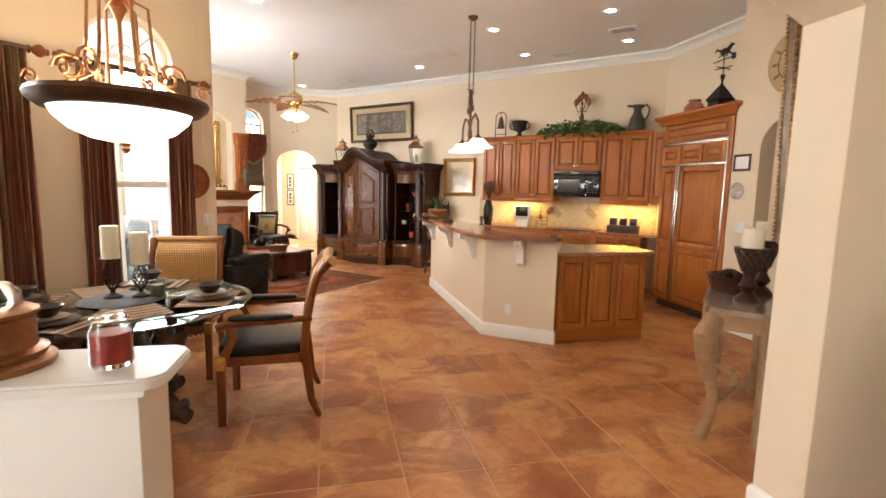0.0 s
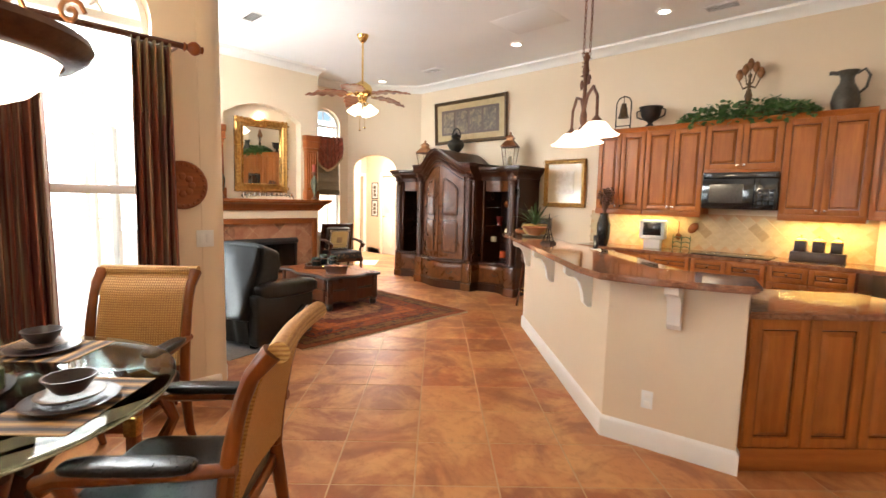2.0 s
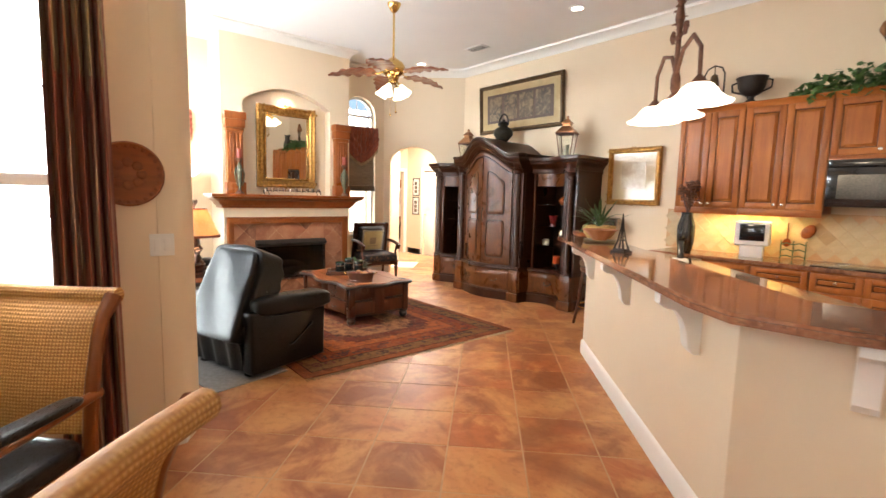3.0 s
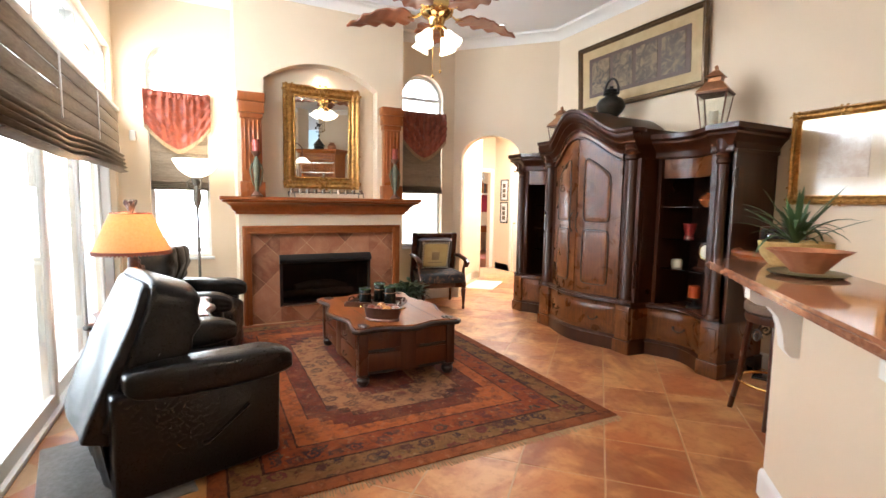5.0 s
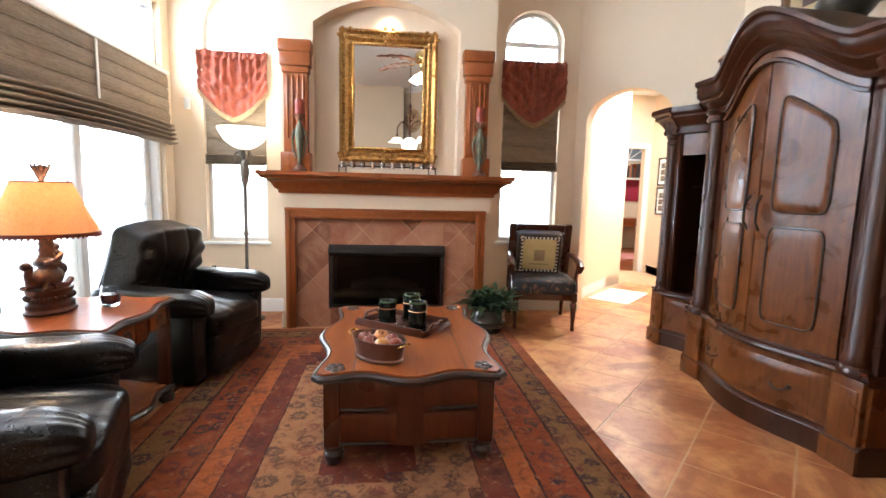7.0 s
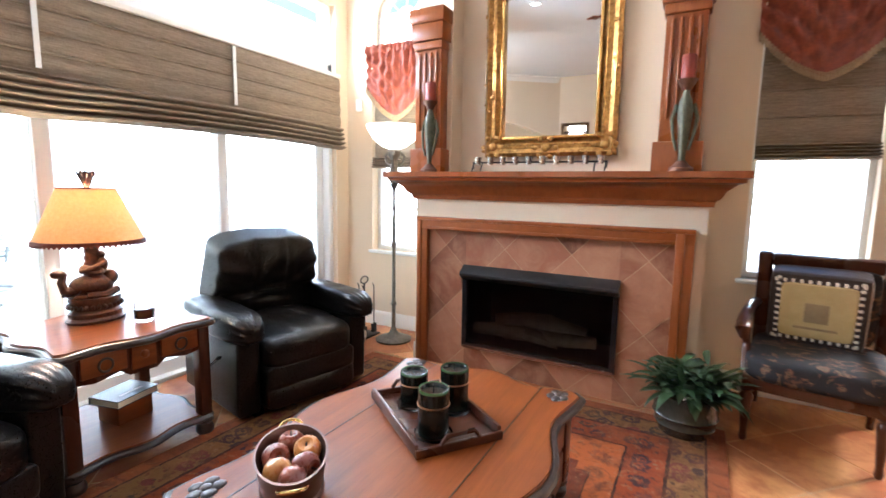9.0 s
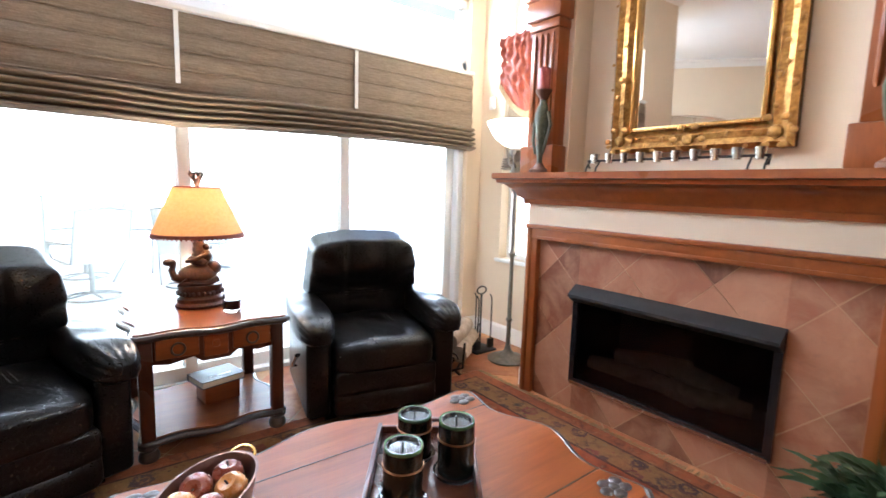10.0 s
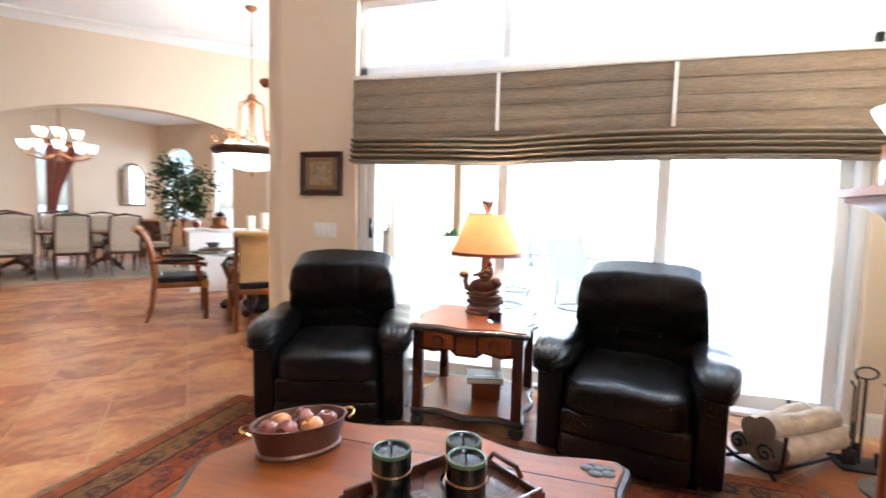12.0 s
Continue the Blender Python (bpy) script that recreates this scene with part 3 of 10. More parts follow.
def sliding_door():
    x0, x1, y = -8.63, -5.26, SY - 0.11
    t = thing("sliding_glass_door", pose(0, 0, 0), "three-panel white sliding glass door with transom lights", "sliding door")
    t["kind"] = "structure"
    part("track", Shape().box(x0, y - 0.10, 0.0, x1, y + 0.08, 0.03, 0.004), WHITE, t)
    part("head", Shape().box(x0, y - 0.05, 2.84, x1, y + 0.05, 2.90, 0.004), WHITE, t)
    part("transom_rail", Shape().box(x0, y - 0.06, 2.30, x1, y + 0.06, 2.40, 0.006), WHITE, t)
    for x in (x0 + 0.03, x1 - 0.03):
        part("jamb", Shape().box(x - 0.03, y - 0.06, 0.03, x + 0.03, y + 0.06, 2.84, 0.005), WHITE, t)
    for x in (-7.5, -6.41):
        part("transom_mullion", Shape().box(x - 0.035, y - 0.05, 2.40, x + 0.035, y + 0.05, 2.84, 0.005), WHITE, t)
    edges = [(x0 + 0.06, -7.46, -0.035), (-7.54, -6.37, 0.0), (-6.45, x1 - 0.06, 0.035)]
    for a, b, off in edges:
        leaf = Shape()
        for u, v in ((a, a + 0.075), (b - 0.075, b)):
            leaf.box(u, y + off - 0.02, 0.031, v, y + off + 0.02, 2.299, 0.004)
        leaf.box(a + 0.075, y + off - 0.018, 0.032, b - 0.075, y + off + 0.018, 0.12).box(a + 0.075, y + off - 0.018, 2.22, b - 0.075, y + off + 0.018, 2.298)
        leaf_ob = part("door_leaf", leaf, WHITE, t)
        pane = part("pane", Shape().box(a + 0.07, y + off - 0.004, 0.11, b - 0.07, y + off + 0.004, 2.23), GLASS, leaf_ob)
        pane.visible_shadow = False
    part("door_handle", Shape().box(-5.385, y + 0.055, 1.06, -5.355, y + 0.085, 1.22, 0.006), BLACK, t, "black pull handle")
    for a, b in ((x0 + 0.06, -7.535), (-7.465, -6.445), (-6.375, x1 - 0.06)):
        pane = part("transom_pane", Shape().box(a, y - 0.004, 2.40, b, y + 0.004, 2.84), GLASS, t)
        pane.visible_shadow = False


sliding_door()


def plain_window(name, m, w, sill, top, bars=1):
    t = thing(name, m, "tall bright window in a white frame", "window")
    t["kind"] = "structure"
    f = Shape()
    for u in (0, w - 0.06):
        f.box(u, 0.08, sill, u + 0.06, 0.14, top)
    f.box(0.06, 0.08, sill, w - 0.06, 0.14, sill + 0.06).box(0.06, 0.08, top - 0.06, w - 0.06, 0.14, top)
    for k in range(bars):
        x = w * (k + 1) / (bars + 1)
        f.box(x - 0.03, 0.08, sill + 0.06, x + 0.03, 0.14, top - 0.06)
    part("window_frame", f, WHITE, t)
    pane = part("pane", Shape().box(0.03, 0.105, sill + 0.03, w - 0.03, 0.115, top - 0.03), GLASS, t)
    pane.visible_shadow = False


plain_window("window_7", along((3.35, FS), (2, FS)), 0.7, 0.25, 2.9, 0)
plain_window("window_8", along((5.4, -1.75), (5.4, -3)), 0.8, 0.3, 2.75, 0)
plain_window("window_9", along((-0.8, FS), (-3, FS)), 2.4, 0.25, 2.9, 2)

# ---- outdoors: patio, ground and added glowing backdrop ----
# ground colour is pale to imitate overexposure in full daylight
setting("ground", Shape().box(-400, -400, -0.3, 400, 400, -0.12), grainy("overexposed_ground", (0.52, 0.52, 0.48), (0.64, 0.64, 0.60), 0.6, 0.9, relief=0.4), "ground around the patio, coloured pale to look overexposed")
setting("patio", Shape().box(-16, -6.5, -0.12, DX - 0.25, 2.555, 0.002), grainy("pale_concrete", (0.74, 0.76, 0.77), (0.80, 0.82, 0.83), 2, 0.8), "pale concrete patio")
# two added sheets that glow white and throw daylight into the rooms
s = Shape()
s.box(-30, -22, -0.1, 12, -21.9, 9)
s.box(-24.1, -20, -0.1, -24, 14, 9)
setting("backdrop", s, OUTGLOW, "added glowing sheets standing in for bright daylight outside")

# ---- living room ----
def fireplace():
    m = along((-8.20, 3.92), (-8.20, 5.81))
    t = thing("fireplace", m, "cherry-framed fireplace with rust slate tiles and black firebox", "fireplace")
    # slate facing laid on the diagonal round the firebox
    fx0, fx1, fz0, fz1, x0, x1, z1 = 0.42, 1.45, 0.19, 0.76, 0.12, 1.75, 1.01
    p = 0.318
    piece = Shape().box(-p / 2 + 0.003, -0.006, -p / 2 + 0.003, p / 2 - 0.003, 0.006, p / 2 - 0.003, 0.003, 1)
    full = piece.mesh("slate_tile", SLATE)
    back = Shape().box(x0, -0.004, 0, fx0, 0.0, z1).box(fx1, -0.004, 0, x1, 0.0, z1).box(fx0, -0.004, 0, fx1, 0.0, fz0).box(fx0, -0.004, fz1, fx1, 0.0, z1)
    part("grout_bed", back, GROUT, t)
    d = p / math.sqrt(2)

    def clip(poly, axis, lim, keep_less):
        out = []
        for k, a in enumerate(poly):
            b = poly[(k + 1) % len(poly)]
            ia, ib = (a[axis] < lim) == keep_less, (b[axis] < lim) == keep_less
            if ia:
                out.append(a)
            if ia != ib:
                f = (lim - a[axis]) / (b[axis] - a[axis])
                out.append(tuple(a[q] + f * (b[q] - a[q]) for q in (0, 1)))
        return out

    for i in range(-1, 10):
        for j in range(-1, 8):
            cx, cz = 0.935 + (i - 4) * d, 0.0 + j * d
            if (i + j) % 2:
                continue
            h = d - 0.003
            dia = [(cx - h, cz), (cx, cz - h), (cx + h, cz), (cx, cz + h)]
            for ax0, ax1, az0, az1 in ((x0, fx0, 0.004, z1), (fx1, x1, 0.004, z1), (fx0, fx1, 0.004, fz0), (fx0, fx1, fz1, z1)):
                poly = dia
                for axis, lim, less in ((0, ax0, False), (0, ax1, True), (1, az0, False), (1, az1, True)):
                    poly = clip(poly, axis, lim, less) if len(poly) > 2 else poly
                if len(poly) > 2:
                    part("slate_tile", Shape().prism(poly, 0.004, 0.0075, upright(Matrix.Identity(4))), SLATE, t, smooth=0)
    # wooden surround
    for a, b in ((0.03, 0.12), (1.75, 1.84)):
        s = Shape().box(a, -0.045, 0.0, b, 0.0, 1.10, 0.008)
        s.box(a + 0.012 if a < 1 else a - 0.006, -0.055, 0.0, a + 0.045 if a < 1 else b - 0.05, -0.03, 1.10, 0.005)
        part("surround_post", s, MANTEL_V, t)
    part("surround_rail", Shape().box(0.03, -0.047, 1.01, 1.84, 0.0, 1.10, 0.008), MANTEL, t)
    part("rail_moulding", Shape().box(0.03, -0.058, 1.075, 1.84, -0.046, 1.10, 0.005), MANTEL, t)
    part("rail_bead", Shape().box(0.12, -0.052, 1.01, 1.75, -0.046, 1.03, 0.002), MANTEL, t)
    # mantel shelf: stepped and coved
    prof = [(0.0, 0.0), (0.02, 0.0), (0.025, 0.03), (0.05, 0.045), (0.07, 0.085), (0.115, 0.12), (0.15, 0.13), (0.155, 0.15), (0.175, 0.155), (0.175, 0.19), (0.0, 0.19)]
    part("mantel_shelf", Shape().sweep(prof, [(-0.005, 0.25, 1.225), (-0.005, 0, 1.225), (1.895, 0, 1.225), (1.895, 0.25, 1.225)]).box(0, -0.002, 1.23, 1.89, 0.2, 1.412), MANTEL, t)
    # firebox with a canopy and a glass screen
    s = Shape().box(fx0, 0.0, fz0, fx1, 0.48, fz0 + 0.012).box(fx0, 0.46, fz0, fx1, 0.48, fz1).box(fx0, 0.0, fz0, fx0 + 0.012, 0.46, fz1).box(fx1 - 0.012, 0.0, fz0, fx1, 0.46, fz1).box(fx0, 0.0, fz1 - 0.012, fx1, 0.46, fz1)
    part("firebox", s, CHAR, t, "black firebox")
    fr = Shape().box(fx0 - 0.012, -0.03, fz0 - 0.01, fx0 + 0.022, 0.0, fz1).box(fx1 - 0.022, -0.03, fz0 - 0.01, fx1 + 0.012, 0.0, fz1).box(fx0 + 0.022, -0.03, fz0 - 0.01, fx1 - 0.022, 0.0, fz0 + 0.02)
    part("screen_frame", fr, BLACK, t)
    part("screen_trim", Shape().box(fx0, -0.036, fz0 - 0.016, fx1, -0.03, fz0 + 0.004), STEEL, t, "steel sill strip")
    hood = Shape().prism([(0.0, fz1 + 0.01), (0.0, fz1 - 0.09), (-0.03, fz1 - 0.09), (-0.085, fz1 - 0.055), (-0.085, fz1 - 0.04), (-0.02, fz1 + 0.01)], fx0 - 0.012, fx1 + 0.012, Matrix(((0, 0, 1, 0), (1, 0, 0, 0), (0, 1, 0, 0), (0, 0, 0, 1))))
    part("canopy", hood, CHAR, t, "black metal smoke canopy")
    g = part("screen_glass", Shape().box(fx0 + 0.02, -0.014, fz0 + 0.01, fx1 - 0.02, -0.008, fz1 - 0.06), glazing("smoked_glass", (0.42, 0.41, 0.39)), t)
    for k, (x, z, a) in enumerate(((0.62, 0.27, 8), (0.85, 0.25, -6), (1.1, 0.27, 5), (0.8, 0.36, 14), (1.02, 0.37, -16))):
        part("gas_log", Shape().tube([(x - 0.2, 0.16 + 0.04 * (k % 3), z), (x, 0.15 + 0.05 * (k % 2), z + 0.02), (x + 0.2, 0.18 + 0.03 * k / 2, z + 0.01 * a / 4)], [0.04, 0.05, 0.038], 9), grainy("charred_log", (0.10, 0.075, 0.05), (0.25, 0.19, 0.13), 22, 0.9, relief=0.8) if k == 0 else bpy.data.materials["charred_log"], t)


fireplace()


def pilaster(y):
    t = thing("pilaster", along((-8.20, y), (-8.20, y + 1)) @ pose(0, 0, 1.415), "fluted cherry wood pilaster standing on the mantel", "pilaster", "mantel pilasters")
    part("shaft", Shape().box(-0.10, -0.10, 0.16, 0.10, -0.002, 0.86, 0.004), MANTEL_V, t)
    for x in (-0.065, -0.022, 0.022, 0.065):
        part("flute", Shape().tube([(x, -0.10, 0.28), (x, -0.103, 0.30), (x, -0.103, 0.78), (x, -0.10, 0.80)], [0.006, 0.011, 0.011, 0.006], 8), MANTEL_V, t)
    part("plinth", Shape().box(-0.125, -0.13, 0, 0.125, -0.002, 0.16, 0.008), MANTEL_V, t)
    part("capital", Shape().box(-0.112, -0.115, 0.82, 0.112, -0.002, 0.875, 0.01).box(-0.125, -0.13, 0.875, 0.125, -0.002, 1.0, 0.006).box(-0.138, -0.145, 0.985, 0.138, -0.002, 1.085, 0.015), MANTEL_V, t)


pilaster(4.065)
pilaster(5.635)


def mantel_figure(y):
    t = thing("candle_figure", pose(-8.075, y, 1.415) @ Matrix.Diagonal((0.82, 0.82, 0.92, 1)), "weathered green vase-shaped statuette holding a red pillar candle", "candle holder", "mantel candle figures")
    GREEN = grainy("verdigris_patina", (0.045, 0.055, 0.032), (0.17, 0.16, 0.09), 22, 0.55, relief=0.6) if "verdigris_patina" not in bpy.data.materials else bpy.data.materials["verdigris_patina"]
    part("foot", Shape().lathe([(0.0, 0), (0.075, 0), (0.075, 0.02), (0.05, 0.035), (0.03, 0.06)], 16), RUST, t)
    part("figure", Shape().lathe([(0.03, 0.055), (0.03, 0.09), (0.04, 0.16), (0.052, 0.26), (0.062, 0.34), (0.05, 0.40), (0.03, 0.43), (0.022, 0.46)], 12, sy=0.75), GREEN, t)
    for s in (-1, 1):
        part("arm", Shape().tube([(0, s * 0.05, 0.38), (0, s * 0.075, 0.30), (0.02, s * 0.06, 0.20), (0.02, s * 0.035, 0.12)], [0.012, 0.012, 0.01, 0.008], 7), GREEN, t)
    part("cup", Shape().lathe([(0.0, 0.455), (0.022, 0.455), (0.055, 0.50), (0.062, 0.515), (0.05, 0.515), (0.0, 0.50)], 16), RUST, t)
    c = part("candle", Shape().lathe([(0.0, 0.505), (0.045, 0.505), (0.045, 0.64), (0.038, 0.65), (0.0, 0.645)], 18), bpy.data.materials.get("rust_red_wax") or grainy("rust_red_wax", (0.20, 0.022, 0.012), (0.29, 0.045, 0.022), 7, 0.4), t, "rust red pillar candle")
    part("wick", Shape().tube([(0, 0, 0.645), (0.003, 0, 0.66)], 0.002, 5), BLACK, c)


mantel_figure(4.10)
mantel_figure(5.66)


def ornate_mirror(name, m, w, h, fw, label, fill, cat, depth=0.05, blobs=True, mat=None, mat2=None):
    """A framed picture or mirror. x along the wall, z up, back at y = 0 and front towards -y; origin at the lower corner."""
    t = thing(name, m, label, cat)
    prof = [(0, 0.0), (0, depth * 0.6), (fw * 0.18, depth), (fw * 0.38, depth * 0.75), (fw * 0.6, depth * 0.85), (fw * 0.85, depth * 0.35), (fw, depth * 0.3), (fw, 0)]
    s = Shape()
    b = bmesh.new()
    rings = []
    for ox, oz, sx, sz in ((0, 0, 1, 1), (w, 0, -1, 1), (w, h, -1, -1), (0, h, 1, -1)):
        rings.append([b.verts.new((ox + sx * i, -d, oz + sz * i)) for i, d in prof])
    for k in range(4):
        for j in range(len(prof) - 1):
            b.faces.new((rings[k][j], rings[(k + 1) % 4][j], rings[(k + 1) % 4][j + 1], rings[k][j + 1]))
    bmesh.ops.recalc_face_normals(b, faces=b.faces)
    s._take(b)
    f = part("frame", s, mat or GOLD, t, smooth=30)
    if blobs:
        sc = Shape()
        n = int((w + h) * 46)
        for k in range(n):
            q = k / n * 2 * (w + h)
            if q < w:
                x, z = q, fw * (0.3 + 0.25 * math.sin(k * 1.9))
            elif q < w + h:
                x, z = w - fw * (0.3 + 0.25 * math.sin(k * 1.9)), q - w
            elif q < 2 * w + h:
                x, z = w - (q - w - h), h - fw * (0.3 + 0.25 * math.sin(k * 1.9))
            else:
                x, z = fw * (0.3 + 0.25 * math.sin(k * 1.9)), h - (q - 2 * w - h)
            sc.ball((x, -depth * 0.95, z), fw * random.uniform(0.04, 0.085), 6, (random.uniform(0.8, 1.6), 0.5, random.uniform(0.8, 1.6)))
        for x, z in ((fw * 0.5, fw * 0.5), (w - fw * 0.5, fw * 0.5), (w - fw * 0.5, h - fw * 0.5), (fw * 0.5, h - fw * 0.5), (w / 2, h - fw * 0.4), (w / 2, fw * 0.4)):
            sc.ball((x, -depth * 0.9, z), fw * 0.17, 9, (1.3, 0.5, 1.3))
            for a in range(0, 360, 60):
                sc.ball((x + fw * 0.5 * math.cos(radians(a)), -depth, z + fw * 0.5 * math.sin(radians(a))), fw * 0.10, 6, (1.5, 0.5, 1.2))
        part("carving", sc, mat2 or GOLD, f)["kind"] = "stuff"
    part("plate", Shape().box(fw * 0.9, -depth * 0.32, fw * 0.9, w - fw * 0.9, -depth * 0.2, h - fw * 0.9), fill, t, smooth=0)
    return t


NICHE = along((-8.36, 4.41), (-8.36, 5.3))
mir = ornate_mirror("wall_mirror", NICHE @ pose(0, -0.012, 1.525, 1.2, 0, 0), 0.88, 1.16, 0.135, "gold carved frame mirror in the chimney niche", MIRROR, "mirror", 0.065)
rimm = Shape().box(0.112, -0.05, 0.112, 0.134, -0.015, 1.048, 0.006).box(0.746, -0.05, 0.112, 0.768, -0.015, 1.048, 0.006).box(0.134, -0.0495, 0.112, 0.746, -0.015, 0.134, 0.006).box(0.134, -0.0495, 1.026, 0.746, -0.015, 1.048, 0.006)
part("inner_fillet", rimm, grainy("bright_gilt", (0.50, 0.27, 0.07), (0.72, 0.44, 0.14), 12, 0.25, metal=0.85, relief=0.1), mir, "bright gilt inner fillet")
for x in (0.0, 0.86):
    part("dark_liner", Shape().box(x, -0.03, 0.0, x + 0.02, -0.002, 1.16, 0.003), BLACKWOOD, mir)

t = thing("votive_rack", pose(-8.10, 4.85, 1.415), "pewter rack with a row of small votive cups", "candle rack")
part("bar", Shape().tube([(0, -0.42, 0.02), (0, -0.43, 0.06), (0, 0.43, 0.06), (0, 0.42, 0.02)], 0.006, 7), IRON, t)
for k in range(10):
    part("cup", Shape().lathe([(0.0, 0.045), (0.018, 0.045), (0.024, 0.095), (0.02, 0.095), (0.0, 0.055)], 12, pose(0, -0.39 + 0.0867 * k, 0)), STEEL, t)
for y in (-0.42, -0.36, 0.36, 0.42):
    part("foot", Shape().tube([(0.0, y, 0.055), (0.03, y, 0.02), (0.035, y, 0.003)], 0.005, 6), IRON, t)

# ---- ceiling fittings ----
def down_light(x, y, on=True):
    t = thing("recessed_light", pose(x, y, H), "white recessed ceiling light, switched on", "ceiling light", "recessed ceiling lights")
    part("trim_ring", Shape().lathe([(0.065, -0.012), (0.075, -0.008), (0.095, -0.006), (0.098, 0.0), (0.065, 0.0)], 24), WHITE, t)
    part("lens", Shape().lathe([(0.0, -0.004), (0.066, -0.006), (0.066, 0.0), (0.0, 0.0)], 24), LAMPWHITE, t)


for x, y in ((-1.36, 5.86), (-1.39, 7.10), (-2.87, 5.81), (-2.93, 7.08), (-4.86, 6.94), (-8.0, 7.06), (-4.88, 3.60)):
    down_light(x, y)


lamp("SPOT", "niche_spot", look((-8.27, 4.85, 2.87), (-8.33, 4.85, 2.0)), 9, WARM, cone=110, soft=0.03)


def vent(x, y, turn, w=0.36, d=0.2):
    t = thing("ceiling_vent", pose(x, y, H, 0, 0, turn), "white louvred ceiling air vent", "air vent", "ceiling vents")
    f = Shape().box(-w / 2, -d / 2, -0.012, w / 2, -d / 2 + 0.025, 0).box(-w / 2, d / 2 - 0.025, -0.012, w / 2, d / 2, 0).box(-w / 2, -d / 2 + 0.025, -0.012, -w / 2 + 0.025, d / 2 - 0.025, 0).box(w / 2 - 0.025, -d / 2 + 0.025, -0.012, w / 2, d / 2 - 0.025, 0)
    part("frame", f, WHITE, t)
    part("backing", Shape().box(-w / 2 + 0.02, -d / 2 + 0.02, -0.003, w / 2 - 0.02, d / 2 - 0.02, 0), CHAR, t)
    for k in range(6):
        y0 = -d / 2 + 0.035 + k * (d - 0.07) / 5
        part("slat", Shape().box(-w / 2 + 0.025, -0.011, -0.002, w / 2 - 0.025, 0.011, 0.0005, m=pose(0, y0, -0.006, 35, 0, 0)), WHITE, t)


for x, y, a in ((-1.37, 6.62, 0), (-2.40, 7.34, 0), (-6.74, 7.14, 0), (-6.75, 4.03, 0), (-2.02, 0.87, 45)):
    vent(x, y, a)
single("ceiling_speaker", Shape().lathe([(0.0, -0.008), (0.09, -0.008), (0.11, -0.004), (0.112, 0)], 24), TRIM, pose(-6.5, 3.72, H), "round white in-ceiling speaker grille", "speaker")
hatch = Shape().box(-0.38, -0.3, -0.0025, 0.38, 0.3, 0.0, 0.001)
single("attic_hatch", hatch, CEILING, pose(-4.25, 6.35, H), "white flush attic hatch panel in the ceiling", "hatch")

# ---- ceiling fan ----
def ceiling_fan():
    t = thing("ceiling_fan", pose(-6.24, 5.32, H), "brass ceiling fan with carved leaf blades and lit glass shades", "ceiling fan")
    part("canopy", Shape().lathe([(0.0, -0.10), (0.02, -0.10), (0.05, -0.07), (0.075, -0.02), (0.08, 0)], 20), BRASS, t)
    part("downrod", Shape().tube([(0, 0, -0.08), (0, 0, -0.62)], 0.013, 10), BRASS, t)
    part("motor", Shape().lathe([(0.02, -0.60), (0.05, -0.62), (0.11, -0.66), (0.135, -0.70), (0.135, -0.76), (0.12, -0.79), (0.07, -0.82), (0.06, -0.86), (0.05, -0.88), (0, -0.88)], 26), BRASS, t)
    LEAF = timber("red_leaf_blade", (0.16, 0.045, 0.02), (0.34, 0.12, 0.05), 0, 0.35, 0.3)
    for k in range(5):
        m = pose(0, 0, -0.78, 0, 0, 18 + 72 * k)
        def blade(u, v):
            w = 0.118 * math.sin(math.pi * min(1, (0.12 + 0.88 * u) ** 0.75)) * (1 - 0.15 * math.cos(24 * u)) + 0.012
            x, y = 0.20 + 0.56 * u, (v - 0.5) * 2 * w
            return Vector((x, y, 0.05 * u - 0.10 * u * u + 0.018 * abs(v - 0.5) * math.cos(30 * u + abs(v - 0.5) * 8) + 0.35 * y * 0.25))
        part("blade", Shape().grid(blade, 36, 10, 0.012, m=m), LEAF, t, "carved palm-leaf blade")
        part("blade_iron", Shape().tube([(0.10, 0, 0.03), (0.17, 0, -0.01), (0.24, 0, 0.0)], [0.016, 0.012, 0.02], 8, m=m, flat=0.5), BRASS, t)
    for k in range(4):
        a = radians(30 + 90 * k)
        c = Vector((0.10 * math.cos(a), 0.10 * math.sin(a), -0.93))
        part("light_arm", Shape().tube([(0, 0, -0.87), (0.06 * math.cos(a), 0.06 * math.sin(a), -0.89), c], 0.011, 8), BRASS, t)
        tilt = Matrix.Translation(c) @ Matrix.Rotation(a, 4, "Z") @ Matrix.Rotation(radians(-32), 4, "Y")
        part("glass_shade", Shape().lathe([(0.02, 0.0), (0.032, -0.02), (0.045, -0.06), (0.062, -0.105), (0.075, -0.125), (0.070, -0.125), (0.05, -0.09), (0.03, -0.03)], 18, tilt), FROST, t, "lit frosted bell shade")
    part("pull_chain", Shape().tube([(0.03, 0.02, -0.88), (0.03, 0.02, -1.22)], 0.003, 5).ball((0.03, 0.02, -1.23), 0.014, 8), BRASS, t)
    part("pull_chain", Shape().tube([(-0.03, -0.02, -0.88), (-0.03, -0.02, -1.25)], 0.003, 5).ball((-0.03, -0.02, -1.26), 0.014, 8), BRASS, t)


ceiling_fan()

